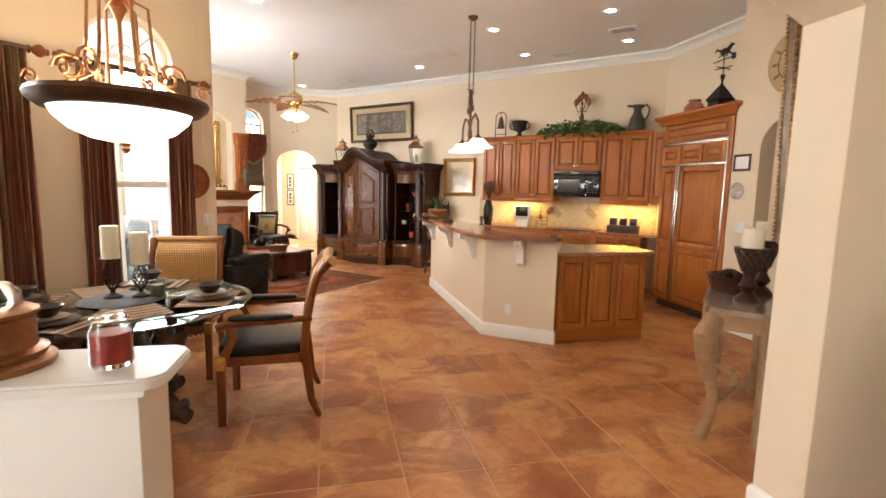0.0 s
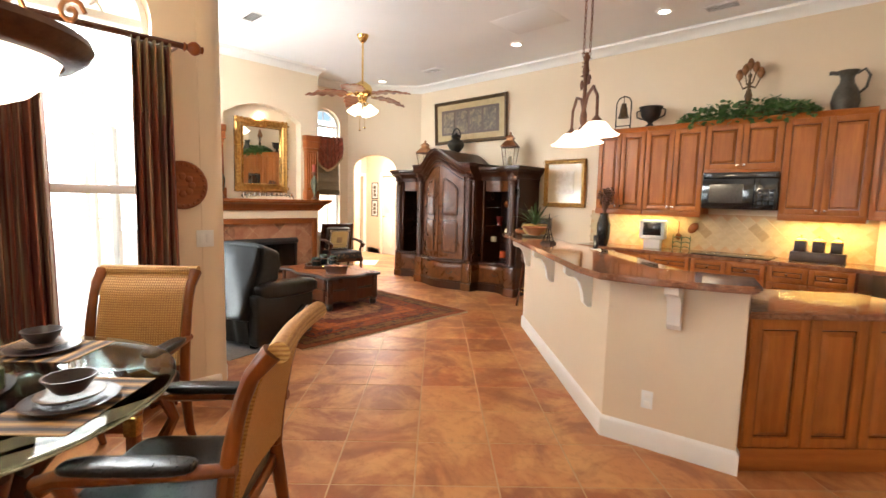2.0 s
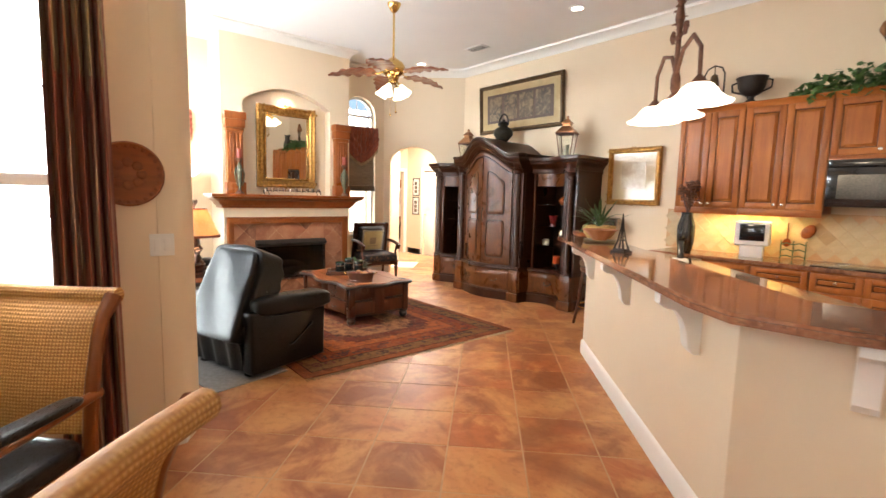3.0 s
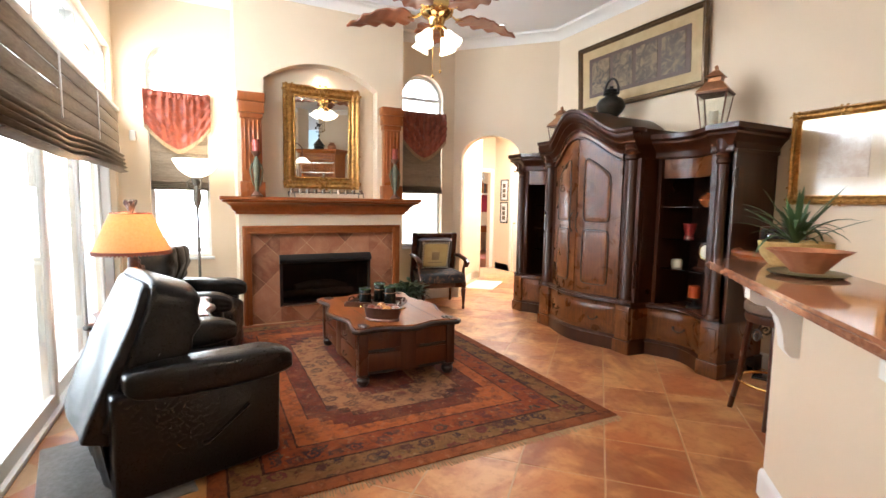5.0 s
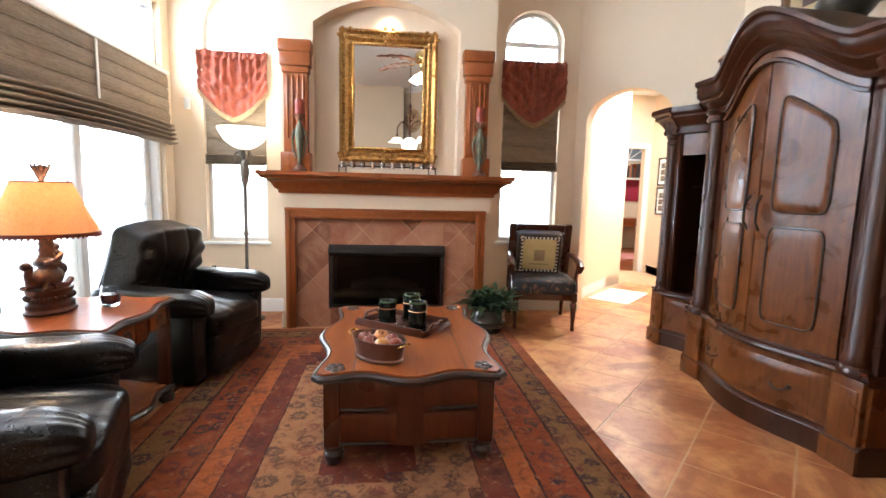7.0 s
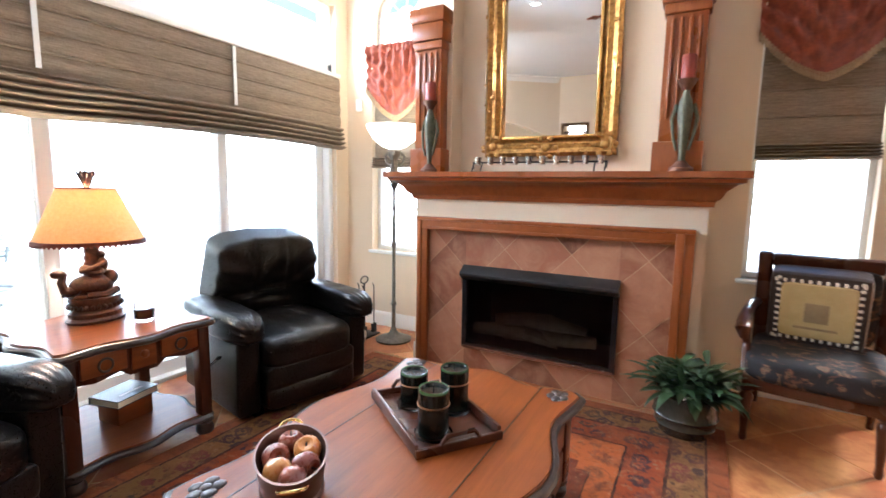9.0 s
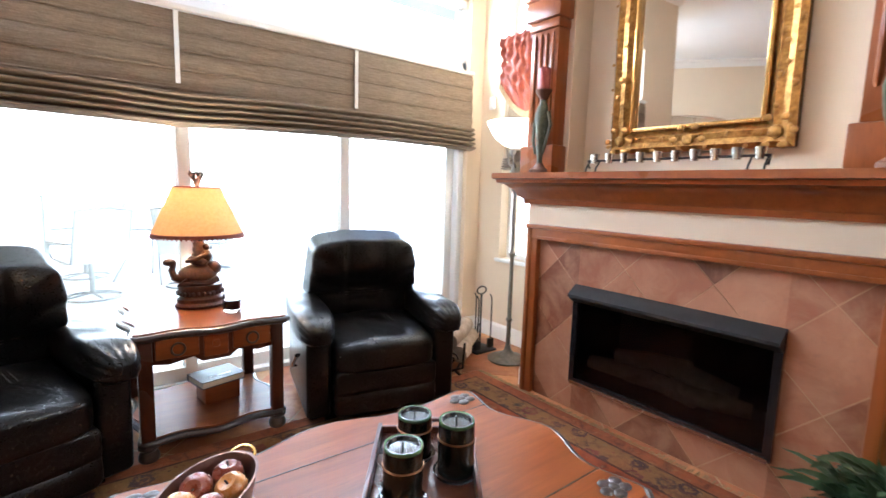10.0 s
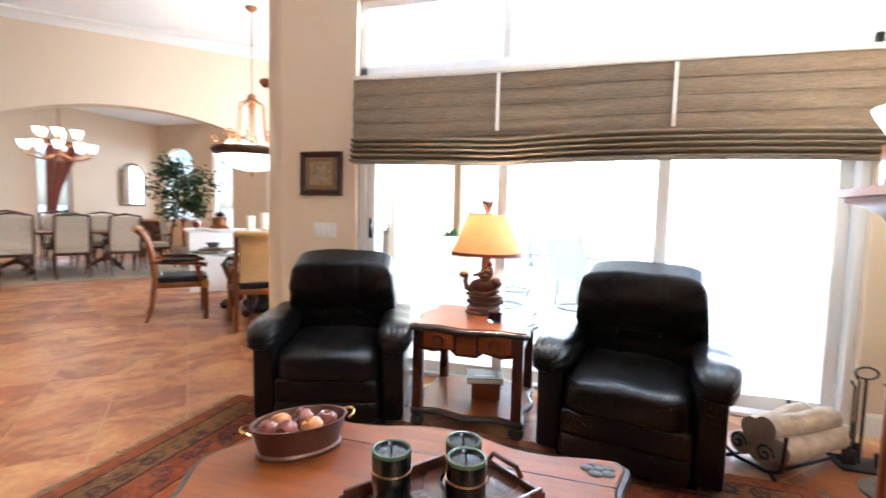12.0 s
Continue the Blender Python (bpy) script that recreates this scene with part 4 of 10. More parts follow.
# ---- blinds, valances and shades ----
def linen_build(t, p):
    v = coords(t)
    slub = noise_of(t, coords(t, 1, (14, 14, 160)), 1.0, 4, 0.7)
    weave = noise_of(t, coords(t, 1, (260, 260, 60)), 1.0, 2)
    c = ramp(t, slub, (0.3, (0.17, 0.125, 0.080)), (0.7, (0.34, 0.265, 0.185)))
    put(t, p.inputs["Base Color"], mix(t, 0.3, c, ramp(t, weave, (0.3, (0.10, 0.075, 0.05)), (0.7, (0.32, 0.26, 0.19)))))
    p.inputs["Roughness"].default_value = 0.9
    p.inputs["Transmission Weight"].default_value = 0.0
    bump(t, p, slub, 0.35, 0.004)


LINEN = material("taupe_slub_linen", linen_build)


def roman_blind(name, m, w, top, bottom, folds, label, stack=0.17):
    """x along the wall, front towards -y."""
    t = thing(name, m, label, "blind")
    part("head_rail", Shape().box(0, -0.055, top - 0.03, w, 0.0, top, 0.004), TRIM, t)
    body = bottom + stack
    step = (top - 0.03 - body) / folds
    for k in range(folds):
        z1, z0 = top - 0.03 - k * step, top - 0.03 - (k + 1) * step
        sag = 0.012

        def sheet(u, v, z0=z0, z1=z1, sag=sag):
            return Vector((u * w, -0.03 - 0.012 * math.sin(math.pi * v) - 0.006 * (1 - v) - 0.004 * math.sin(u * w * 3.1 + k), z0 + (z1 - z0) * v - sag * 0.4 * math.sin(u * w * 1.9)))
        part("fabric_panel", Shape().grid(sheet, 40, 5, 0.004), LINEN, t, smooth=80)
        part("batten", Shape().tube([(0.005 + (w - 0.01) * i / 24, -0.040, z0 - sag * 0.4 * math.sin(w * i / 24 * 1.9)) for i in range(25)], 0.006, 6), LINEN, t)
    part("lining", Shape().box(0.004, -0.028, bottom + 0.02, w - 0.004, -0.024, body + 0.12), LINEN, t)
    n = 5
    for k in range(n):
        z = body - k * stack / n

        def fold(u, v, z=z, k=k):
            a = math.pi * v
            drop = -0.012 * math.sin(u * w * 1.9) - 0.012 * math.exp(-((u * w - 1.15) / 0.25) ** 2) if w > 2 else 0
            return Vector((u * w, -0.035 - (0.05 + 0.006 * k) * math.sin(a), z - stack / n * 1.05 * v + drop))
        part("fold", Shape().grid(fold, 40, 8, 0.003), LINEN, t, smooth=80)
    return t


BY = SY + 0.006
blind = roman_blind("roman_blind", along((-5.25, BY), (-8, BY)) @ pose(0, 0, 0), 3.375, 2.30, 1.64, 4, "wide taupe linen roman blind, half raised over the sliding door", 0.20)
for x in (1.13, 2.26):
    part("tape", Shape().box(x - 0.012, -0.062, 1.86, x + 0.012, -0.056, 2.26), WHITE, blind, "white lift tape gap")
roman_blind("window_blind", along((WX - 0.07, 3.08), (WX - 0.07, 4)), 0.567, 2.55, 1.48, 6, "taupe linen roman shade, half lowered in an arched window", 0.10)
roman_blind("window_blind", along((WX - 0.07, 6.04), (WX - 0.07, 7)), 0.60, 2.60, 1.51, 6, "taupe linen roman shade, half lowered in an arched window", 0.10)
VALRED = grainy("rust_red_damask", (0.13, 0.018, 0.008), (0.31, 0.062, 0.022), 26, 0.5, relief=0.4, fine=70)
FRINGE = grainy("tan_fringe", (0.25, 0.16, 0.08), (0.42, 0.30, 0.17), 40, 0.9, relief=0.5)


def valance(y, w, top):
    t = thing("valance", along((WX - 0.008, y), (WX - 0.008, y + 1)), "rust-red damask valance with tasselled pointed hem", "valance", "arched window valances")

    def low(u):
        a = abs(u - 0.5) * 2
        return top - 0.60 + 0.27 * a ** 1.15 - 0.03 * math.sin(math.pi * a)

    def cloth(u, v):
        z = top + 0.015 - (top + 0.015 - low(u)) * v
        gather = 0.020 * math.cos(u * 52 + 0.8 * math.sin(u * 17)) * (1 - 0.8 * v) + 0.022 * math.sin(math.pi * v) * math.cos((u - 0.5) * 9 + v * 3)
        swag = 0.026 * math.sin(v * 24 + 15 * abs(u - 0.5) + 1.5 * math.sin(u * 7)) * v * (1 - v) * 2.4 - 0.03 * math.exp(-((u - 0.5) / 0.10) ** 2 - ((v - 0.35) / 0.12) ** 2)
        return Vector((-0.03 + u * (w + 0.06), -0.05 - gather - swag, z))
    part("swag", Shape().grid(cloth, 60, 26, 0.004), VALRED, t, smooth=80)
    part("ruffle", Shape().grid(lambda u, v: Vector((-0.03 + u * (w + 0.06), -0.055 - 0.016 * math.cos(u * 46) - 0.008 * math.sin(v * 6), top - 0.035 + v * 0.075 + 0.008 * math.cos(u * 92))), 60, 5, 0.004), VALRED, t, smooth=80)
    fr = Shape()
    for k in range(44):
        u = (k + 0.5) / 44
        x = -0.03 + u * (w + 0.06)
        fr.tube([(x, -0.058, low(u) + 0.02), (x, -0.06, low(u) - 0.03)], [0.006, 0.0085], 6)
    part("fringe", fr, FRINGE, t)["kind"] = "stuff"
    part("rod", Shape().tube([(-0.03, -0.035, top), (w + 0.03, -0.035, top)], 0.012, 8), IRON, t)


valance(3.07, 0.587, 2.51)
valance(6.03, 0.62, 2.58)

# ---- rug ----
def rug_build(t, p):
    tc = t.nodes.new("ShaderNodeTexCoord").outputs["Object"]
    sep = t.nodes.new("ShaderNodeSeparateXYZ")
    t.links.new(tc, sep.inputs[0])
    dx = arith(t, "SUBTRACT", 1.65, arith(t, "ABSOLUTE", sep.outputs[0]))
    dy = arith(t, "SUBTRACT", 1.20, arith(t, "ABSOLUTE", sep.outputs[1]))
    wob = arith(t, "MULTIPLY", arith(t, "SUBTRACT", noise_of(t, tc, 26, 3), 0.5), 0.016)
    e = arith(t, "ADD", arith(t, "MINIMUM", dx, dy), wob)
    # the inner bands step round the corners in small stairs
    stair = arith(t, "MULTIPLY", arith(t, "ADD", arith(t, "SNAP", dx, 0.07), arith(t, "SNAP", dy, 0.07)), 0.62)
    inner = arith(t, "ADD", arith(t, "MINIMUM", arith(t, "MINIMUM", dx, dy), arith(t, "SUBTRACT", stair, 0.25)), wob)
    rust, orange, wine, tan, olive, dark = (0.25, 0.050, 0.016), (0.38, 0.098, 0.024), (0.13, 0.025, 0.016), (0.30, 0.145, 0.066), (0.20, 0.105, 0.036), (0.022, 0.012, 0.012)

    def stepped(fac, *stops):
        out = ramp(t, fac, *stops)
        out.node.color_ramp.interpolation = "CONSTANT"
        return out
    outer = stepped(e, (0.0, (0.27, 0.075, 0.026)), (0.085, dark), (0.097, olive), (0.245, dark), (0.258, rust), (0.44, dark), (0.45, orange))
    core = stepped(inner, (0.0, orange), (0.56, dark), (0.568, wine), (0.70, dark), (0.708, tan), (0.98, wine))
    c = mix(t, stepped(inner, (0.0, (0, 0, 0)), (0.47, (1, 1, 1))), outer, core)

    def flowers(scale, offset, loose):
        m = t.nodes.new("ShaderNodeMapping")
        m.inputs["Location"].default_value = (offset, offset * 2, 0)
        t.links.new(tc, m.inputs["Vector"])
        vor = t.nodes.new("ShaderNodeTexVoronoi")
        vor.inputs["Scale"].default_value, vor.inputs["Randomness"].default_value = scale, loose
        t.links.new(m.outputs[0], vor.inputs["Vector"])
        d = arith(t, "ADD", vor.outputs["Distance"], arith(t, "MULTIPLY", arith(t, "SUBTRACT", noise_of(t, m.outputs[0], scale * 4.5, 4, 0.7), 0.5), 0.75))
        return vor, d

    v1, d1 = flowers(8.5, 0.0, 0.6)
    v2, d2 = flowers(21.0, 0.37, 0.8)
    petals = ramp(t, d1, (0.10, (1, 1, 1)), (0.14, (0, 0, 0)), (0.20, (0, 0, 0)), (0.23, (1, 1, 1)), (0.38, (1, 1, 1)), (0.42, (0, 0, 0)))
    leaves = ramp(t, d2, (0.16, (1, 1, 1)), (0.24, (0, 0, 0)))
    # flowers crowd the olive border, the middle of the rust band and the medallion
    where = stepped(e, (0.0, (0.1, 0.1, 0.1)), (0.10, (0.95, 0.95, 0.95)), (0.245, (0.2, 0.2, 0.2)), (0.29, (0.95, 0.95, 0.95)), (0.41, (0.2, 0.2, 0.2)), (0.50, (0.45, 0.45, 0.45)), (0.70, (0.7, 0.7, 0.7)))
    tone1 = ramp(t, v1.outputs["Color"], (0.3, (0.025, 0.020, 0.030)), (0.5, (0.045, 0.030, 0.028)), (0.62, (0.16, 0.03, 0.03)), (0.8, (0.035, 0.035, 0.03)))
    tone2 = ramp(t, v2.outputs["Color"], (0.35, (0.03, 0.026, 0.026)), (0.55, (0.34, 0.21, 0.10)), (0.7, (0.11, 0.02, 0.02)))
    c = mix(t, arith(t, "MULTIPLY", leaves, arith(t, "MULTIPLY", where, 0.8)), c, tone2)
    c = mix(t, arith(t, "MULTIPLY", petals, where), c, tone1)
    # pale dotted guard line
    dots = t.nodes.new("ShaderNodeTexVoronoi")
    dots.inputs["Scale"].default_value, dots.inputs["Randomness"].default_value = 42.0, 0.2
    t.links.new(tc, dots.inputs["Vector"])
    line = stepped(inner, (0.0, (0, 0, 0)), (0.445, (1, 1, 1)), (0.475, (0, 0, 0)))
    c = mix(t, arith(t, "MULTIPLY", line, ramp(t, dots.outputs["Distance"], (0.30, (1, 1, 1)), (0.42, (0, 0, 0)))), c, (0.36, 0.22, 0.11))
    streak = noise_of(t, coords(t, 1, (4.0, 1.6, 1)), 2.6, 5, 0.7, 0.8)
    c = mix(t, ramp(t, streak, (0.50, (0, 0, 0)), (0.62, (0.30, 0.30, 0.30))), c, (0.09, 0.02, 0.014))
    tuft = noise_of(t, tc, 11, 6, 0.75, 0.8)
    c = mix(t, ramp(t, tuft, (0.50, (0, 0, 0)), (0.62, (0.65, 0.65, 0.65))), c, (0.055, 0.018, 0.016))
    c = mix(t, ramp(t, noise_of(t, tc, 19, 5, 0.7, 0.5), (0.57, (0, 0, 0)), (0.66, (0.5, 0.5, 0.5))), c, (0.33, 0.17, 0.075))
    fade = noise_of(t, tc, 3.2, 5, 0.7)
    c = mix(t, ramp(t, fade, (0.48, (0, 0, 0)), (0.72, (0.35, 0.35, 0.35))), c, (0.40, 0.15, 0.055))
    c = mix(t, 0.15, c, ramp(t, noise_of(t, coords(t, 1, (320, 60, 1)), 1, 2), (0.3, (0.05, 0.02, 0.012)), (0.7, (0.24, 0.07, 0.026))))
    put(t, p.inputs["Base Color"], c)
    p.inputs["Roughness"].default_value = 0.95
    p.inputs["Specular IOR Level"].default_value = 0.15
    bump(t, p, noise_of(t, tc, 200, 2), 0.6, 0.005)


RUG = material("faded_oriental_rug", rug_build)
t = thing("area_rug", pose(-6.46, 4.78, 0), "worn rust-red oriental rug with olive border under the coffee table", "rug")
part("rug_field", Shape().box(-1.65, -1.20, 0.0005, 1.65, 1.20, 0.012, 0.004), RUG, t)
fr = Shape()
for k in range(150):
    y = -1.195 + 2.39 * k / 149
    for sgn in (-1, 1):
        fr.tube([(sgn * 1.648, y, 0.006), (sgn * (1.70 + random.uniform(-0.012, 0.012)), y + random.uniform(-0.008, 0.008), 0.003)], 0.003, 4)
part("fringe", fr, FRINGE, t)["kind"] = "stuff"


# ---- recliners ----
def recliner(m, label, lean=-15):
    """Faces +y; origin on the floor under the seat."""
    t = thing("recliner", m, label, "armchair", "leather recliners")
    thread = bpy.data.materials.get("grey_thread") or grainy("grey_thread", (0.10, 0.095, 0.085), (0.16, 0.15, 0.14), 9, 0.8)
    part("base", Shape().box(-0.33, -0.36, 0.045, 0.33, 0.30, 0.30, 0.02, 3), LEATHER, t)

    def foot_shape(c):
        d = 0.010 * math.exp(-((c.z - 0.175) / 0.012) ** 2)
        return Vector((c.x, c.y - d * (c.y > 0.34) + 0.003 * math.sin(c.x * 19 + c.z * 25), c.z))
    part("footrest", Shape().cushion(-0.298, 0.25, 0.055, 0.298, 0.425, 0.315, 0.20, 16).warp(foot_shape), LEATHER, t)

    def seat_shape(c):
        if c.z > 0.40:
            f = max(0.0, (c.y + 0.05) / 0.45)
            c = c + Vector((0, 0, 0.022 * math.cos(c.x * 5.2) - 0.030 * f * f - 0.007 * (math.exp(-((c.x - 0.105) / 0.014) ** 2) + math.exp(-((c.x + 0.105) / 0.014) ** 2))))
            c.z += 0.004 * math.sin(c.x * 23 + c.y * 9) * math.sin(c.y * 17)
        return c
    seat = part("seat", Shape().cushion(-0.298, -0.30, 0.28, 0.298, 0.44, 0.485, 0.30, 26).warp(seat_shape), LEATHER, t)
    for x in (-0.105, 0.105):
        for o in (-0.011, 0.011):
            part("stitching", Shape().tube([(x + o, y, z) for y, z in ((-0.16, 0.500), (0.0, 0.499), (0.12, 0.494), (0.24, 0.484), (0.33, 0.467), (0.40, 0.435))], 0.0016, 5), thread, seat)
    for s in (-1, 1):
        arm = part("arm", Shape().box(s * 0.305, -0.37, 0.045, s * 0.435, 0.36, 0.53, 0.022, 3).warp(lambda c: Vector((c.x + 0.004 * math.sin(c.z * 14 + c.y * 5), c.y + (0.03 * (c.z - 0.2) if c.y > 0 else 0.0), c.z))), LEATHER, t)

        def pad_shape(c, s=s):
            x, y, z = c.x - s * 0.378, c.y, c.z
            front = max(0.0, (y - 0.29) / 0.15)
            ang = math.atan2(z - 0.545, x)
            pleat = 1 + 0.045 * front * math.cos(ang * 13) - 0.03 * front * front
            swell = 1 + 0.10 * math.sin(max(0.0, min(1.0, (y + 0.10) / 0.5)) * math.pi)
            x, z = x * pleat * swell, 0.545 + (z - 0.545) * pleat * (0.96 + 0.06 * swell)
            z += -0.022 * front * front + 0.02 * (1 - max(0.0, min(1.0, (y + 0.34) / 0.5))) + 0.0015 * math.sin(y * 31 + x * 20)
            return Vector((s * 0.378 + x, y, z))
        part("arm_pad", Shape().cushion(s * 0.378 - 0.098, -0.32, 0.465, s * 0.378 + 0.098, 0.445, 0.625, 0.52, 28).warp(pad_shape), LEATHER, arm)
    back = pose(0, -0.27, 0.40, lean, 0, 0)
    inv = back.inverted()

    def shape_back(c):
        q = inv @ c
        h = (q.z + 0.10) / 0.70
        q.x *= 1.0 + 0.03 * math.sin(math.pi * h) - 0.07 * max(0.0, h) ** 1.6
        if q.y > 0:
            seam = math.exp(-((q.z - 0.27) / 0.016) ** 2)
            puff = 0.020 * math.sin(math.pi * max(0.0, min(1.0, (q.z - 0.27) / 0.33))) + 0.020 * math.sin(math.pi * max(0.0, min(1.0, (q.z + 0.05) / 0.32)))
            q.y += puff - 0.009 * seam + 0.012 * math.cos(q.x * 6)
            q.y -= 0.010 * (math.exp(-((q.x - 0.115) / 0.016) ** 2) + math.exp(-((q.x + 0.115) / 0.016) ** 2)) * (0.4 + 0.6 * max(0.0, h))
            q.y -= 0.020 * math.exp(-((q.z - 0.315 - 0.35 * q.x * q.x) / 0.016) ** 2 - (q.x / 0.10) ** 2) + 0.014 * math.exp(-((q.z - 0.225 + 0.4 * q.x * q.x) / 0.018) ** 2 - (q.x / 0.12) ** 2)
            tuck = max(0.0, abs(q.x) - 0.16) / 0.16
            q.y += 0.010 * tuck * math.sin((q.z - 0.5 * abs(q.x)) * 46)
            q.y += 0.005 * math.sin(q.x * 17 + q.z * 23) * math.sin(q.z * 11 - q.x * 9)
        roll = max(0.0, (h - 0.82) / 0.18)
        q.y += -0.025 * roll
        q.z += 0.010 * math.cos(q.x * 7) * roll + 0.002 * roll * math.sin(q.x * 21) - 0.03 * (abs(q.x) / 0.34) ** 5 * max(0.0, h)
        return back @ q

    up = Shape().cushion(-0.35, -0.11, -0.10, 0.35, 0.115, 0.605, 0.15, 44, back)
    rest = part("backrest", up.warp(shape_back), LEATHER, t)
    part("back_panel", Shape().cushion(-0.325, -0.155, -0.16, 0.325, -0.03, 0.565, 0.13, 14, back).warp(lambda c: c - Vector((c.x * 0.16 * max(0.0, (c.z - 0.45) / 0.55), 0.006 * math.sin(c.x * 13 + c.z * 9), 0))), LEATHER, t)
    part("skirt", Shape().grid(lambda u, v: Vector((-0.31 + 0.62 * u, -0.37 - 0.05 * v + 0.012 * math.sin(u * 21), 0.06 + 0.30 * v)), 20, 4, 0.006), LEATHER, t)
    for z in (0.262, 0.278):
        part("seam", Shape().tube([shape_back(back @ Vector((-0.325 + 0.65 * k / 26, 0.114 - 0.03 * (abs(k - 13) / 13) ** 6, z))) for k in range(27)], 0.0017, 5), thread, rest)
    part("lever", Shape().tube([(0.435, -0.02, 0.22), (0.458, 0.0, 0.23), (0.462, 0.10, 0.30), (0.458, 0.19, 0.36)], [0.012, 0.012, 0.012, 0.018], 7, flat=0.6), BLACK, t)
    for x in (-0.3, 0.3):
        for y in (-0.3, 0.28):
            part("foot", Shape().box(x - 0.03, y - 0.03, 0, x + 0.03, y + 0.03, 0.05), BLACK, t)
    return t


recliner(pose(-5.51, 3.46, 0, 0, 0, 18), "black leather recliner with padded arms beside the side table", -22)
recliner(pose(-7.30, 3.43, 0, 0, 0, -12), "black leather recliner with padded arms near the fireplace")

# ---- serpentine tables ----
def wavy(hx, hy, amp=0.045, corner=0.05):
    """An outline with serpentine sides and clipped corners."""
    pts = []
    for ax, ay, bx, by in ((-hx, -hy, hx, -hy), (hx, -hy, hx, hy), (hx, hy, -hx, hy), (-hx, hy, -hx, -hy)):
        d = Vector((bx - ax, by - ay))
        n = Vector((d.y, -d.x)).normalized()
        length = d.length
        d = d.normalized()
        for k in range(21):
            s = corner + (length - 2 * corner) * k / 20
            f = k / 20
            off = amp * (0.55 * math.cos(4 * math.pi * f) - 0.45 * math.cos(2 * math.pi * f)) - amp * 0.5
            q = Vector((ax, ay)) + d * s + n * off
            pts.append((q.x, q.y))
    return pts


def coffee_table():
    t = thing("coffee_table", pose(-6.53, 4.97, 0.012), "mahogany trunk coffee table with serpentine top and carved dark edge", "coffee table")
    out = wavy(0.655, 0.45, 0.05)
    top = part("tabletop", Shape().prism([(x * 0.985, y * 0.98) for x, y in out], 0.418, 0.448, None, 0.004), MAHOG, t)
    part("edge_moulding", Shape().tube([(x, y, 0.424) for x, y in out], 0.018, 8, True), BLACKWOOD, top, "dark rope-carved edge")
    for y in (-0.26, 0.26):
        part("inlay_line", Shape().box(-0.60, y - 0.002, 0.447, 0.60, y + 0.002, 0.4495), BLACKWOOD, top)
    for sx in (-1, 1):
        for sy in (-1, 1):
            o = Shape()
            for a in range(0, 360, 72):
                o.ball((sx * 0.55 + 0.035 * math.cos(radians(a)), sy * 0.345 + 0.028 * math.sin(radians(a)), 0.45), 0.024, 8, (1, 0.8, 0.28))
            o.ball((sx * 0.55, sy * 0.345, 0.452), 0.018, 8, (1, 1, 0.4))
            part("corner_carving", o, BLACKWOOD, top)["kind"] = "stuff"
    body = [(x * 0.90, y * 0.86) for x, y in wavy(0.655, 0.45, 0.03, 0.06)]
    part("body", Shape().prism(body, 0.085, 0.42), MAHOG_D, t, smooth=50)
    for sx in (-1, 1):
        for z0, z1 in ((0.105, 0.24), (0.27, 0.40)):
            for sy in (-1, 1):
                part("end_panel", Shape().box(sx * 0.575, sy * 0.005, z0, sx * 0.592, sy * 0.33, z1, 0.006), MAHOG_M, t)
        for z in (0.255, 0.09, 0.41):
            part("moulding", Shape().tube([(sx * (0.585 - 0.02 * abs(math.sin(k * 0.5))), -0.345 + 0.69 * k / 12, z + 0.006 * math.cos(k * 1.05)) for k in range(13)], 0.010, 7), BLACKWOOD, t)
        for sy in (-1, 1):
            part("corner_post", Shape().box(sx * 0.53, sy * 0.32, 0.085, sx * 0.605, sy * 0.395, 0.42, 0.012), MAHOG_D, t)
            part("bun_foot", Shape().lathe([(0.0, 0), (0.03, 0), (0.045, 0.02), (0.048, 0.045), (0.036, 0.062), (0.05, 0.075), (0.05, 0.09), (0, 0.09)], 16, pose(sx * 0.56, sy * 0.35, 0)), BLACKWOOD, t)
    for sy in (-1, 1):
        for k in (-1, 1):
            for z0, z1 in ((0.105, 0.245), (0.265, 0.40)):
                yy = sy * 0.392
                dr = part("drawer", Shape().box(k * 0.02, min(yy, yy - sy * 0.03), z0, k * 0.50, max(yy, yy - sy * 0.03), z1, 0.006), MAHOG_M, t)
                part("pull", Shape().tube([(k * 0.26 + 0.05 * math.cos(a), yy + sy * (0.012 + 0.012 * math.sin(a)), (z0 + z1) / 2 - 0.02 * math.sin(a)) for a in [math.pi * i / 8 for i in range(9)]], 0.006, 6), BLACKWOOD, dr)
    return t


coffee_table()


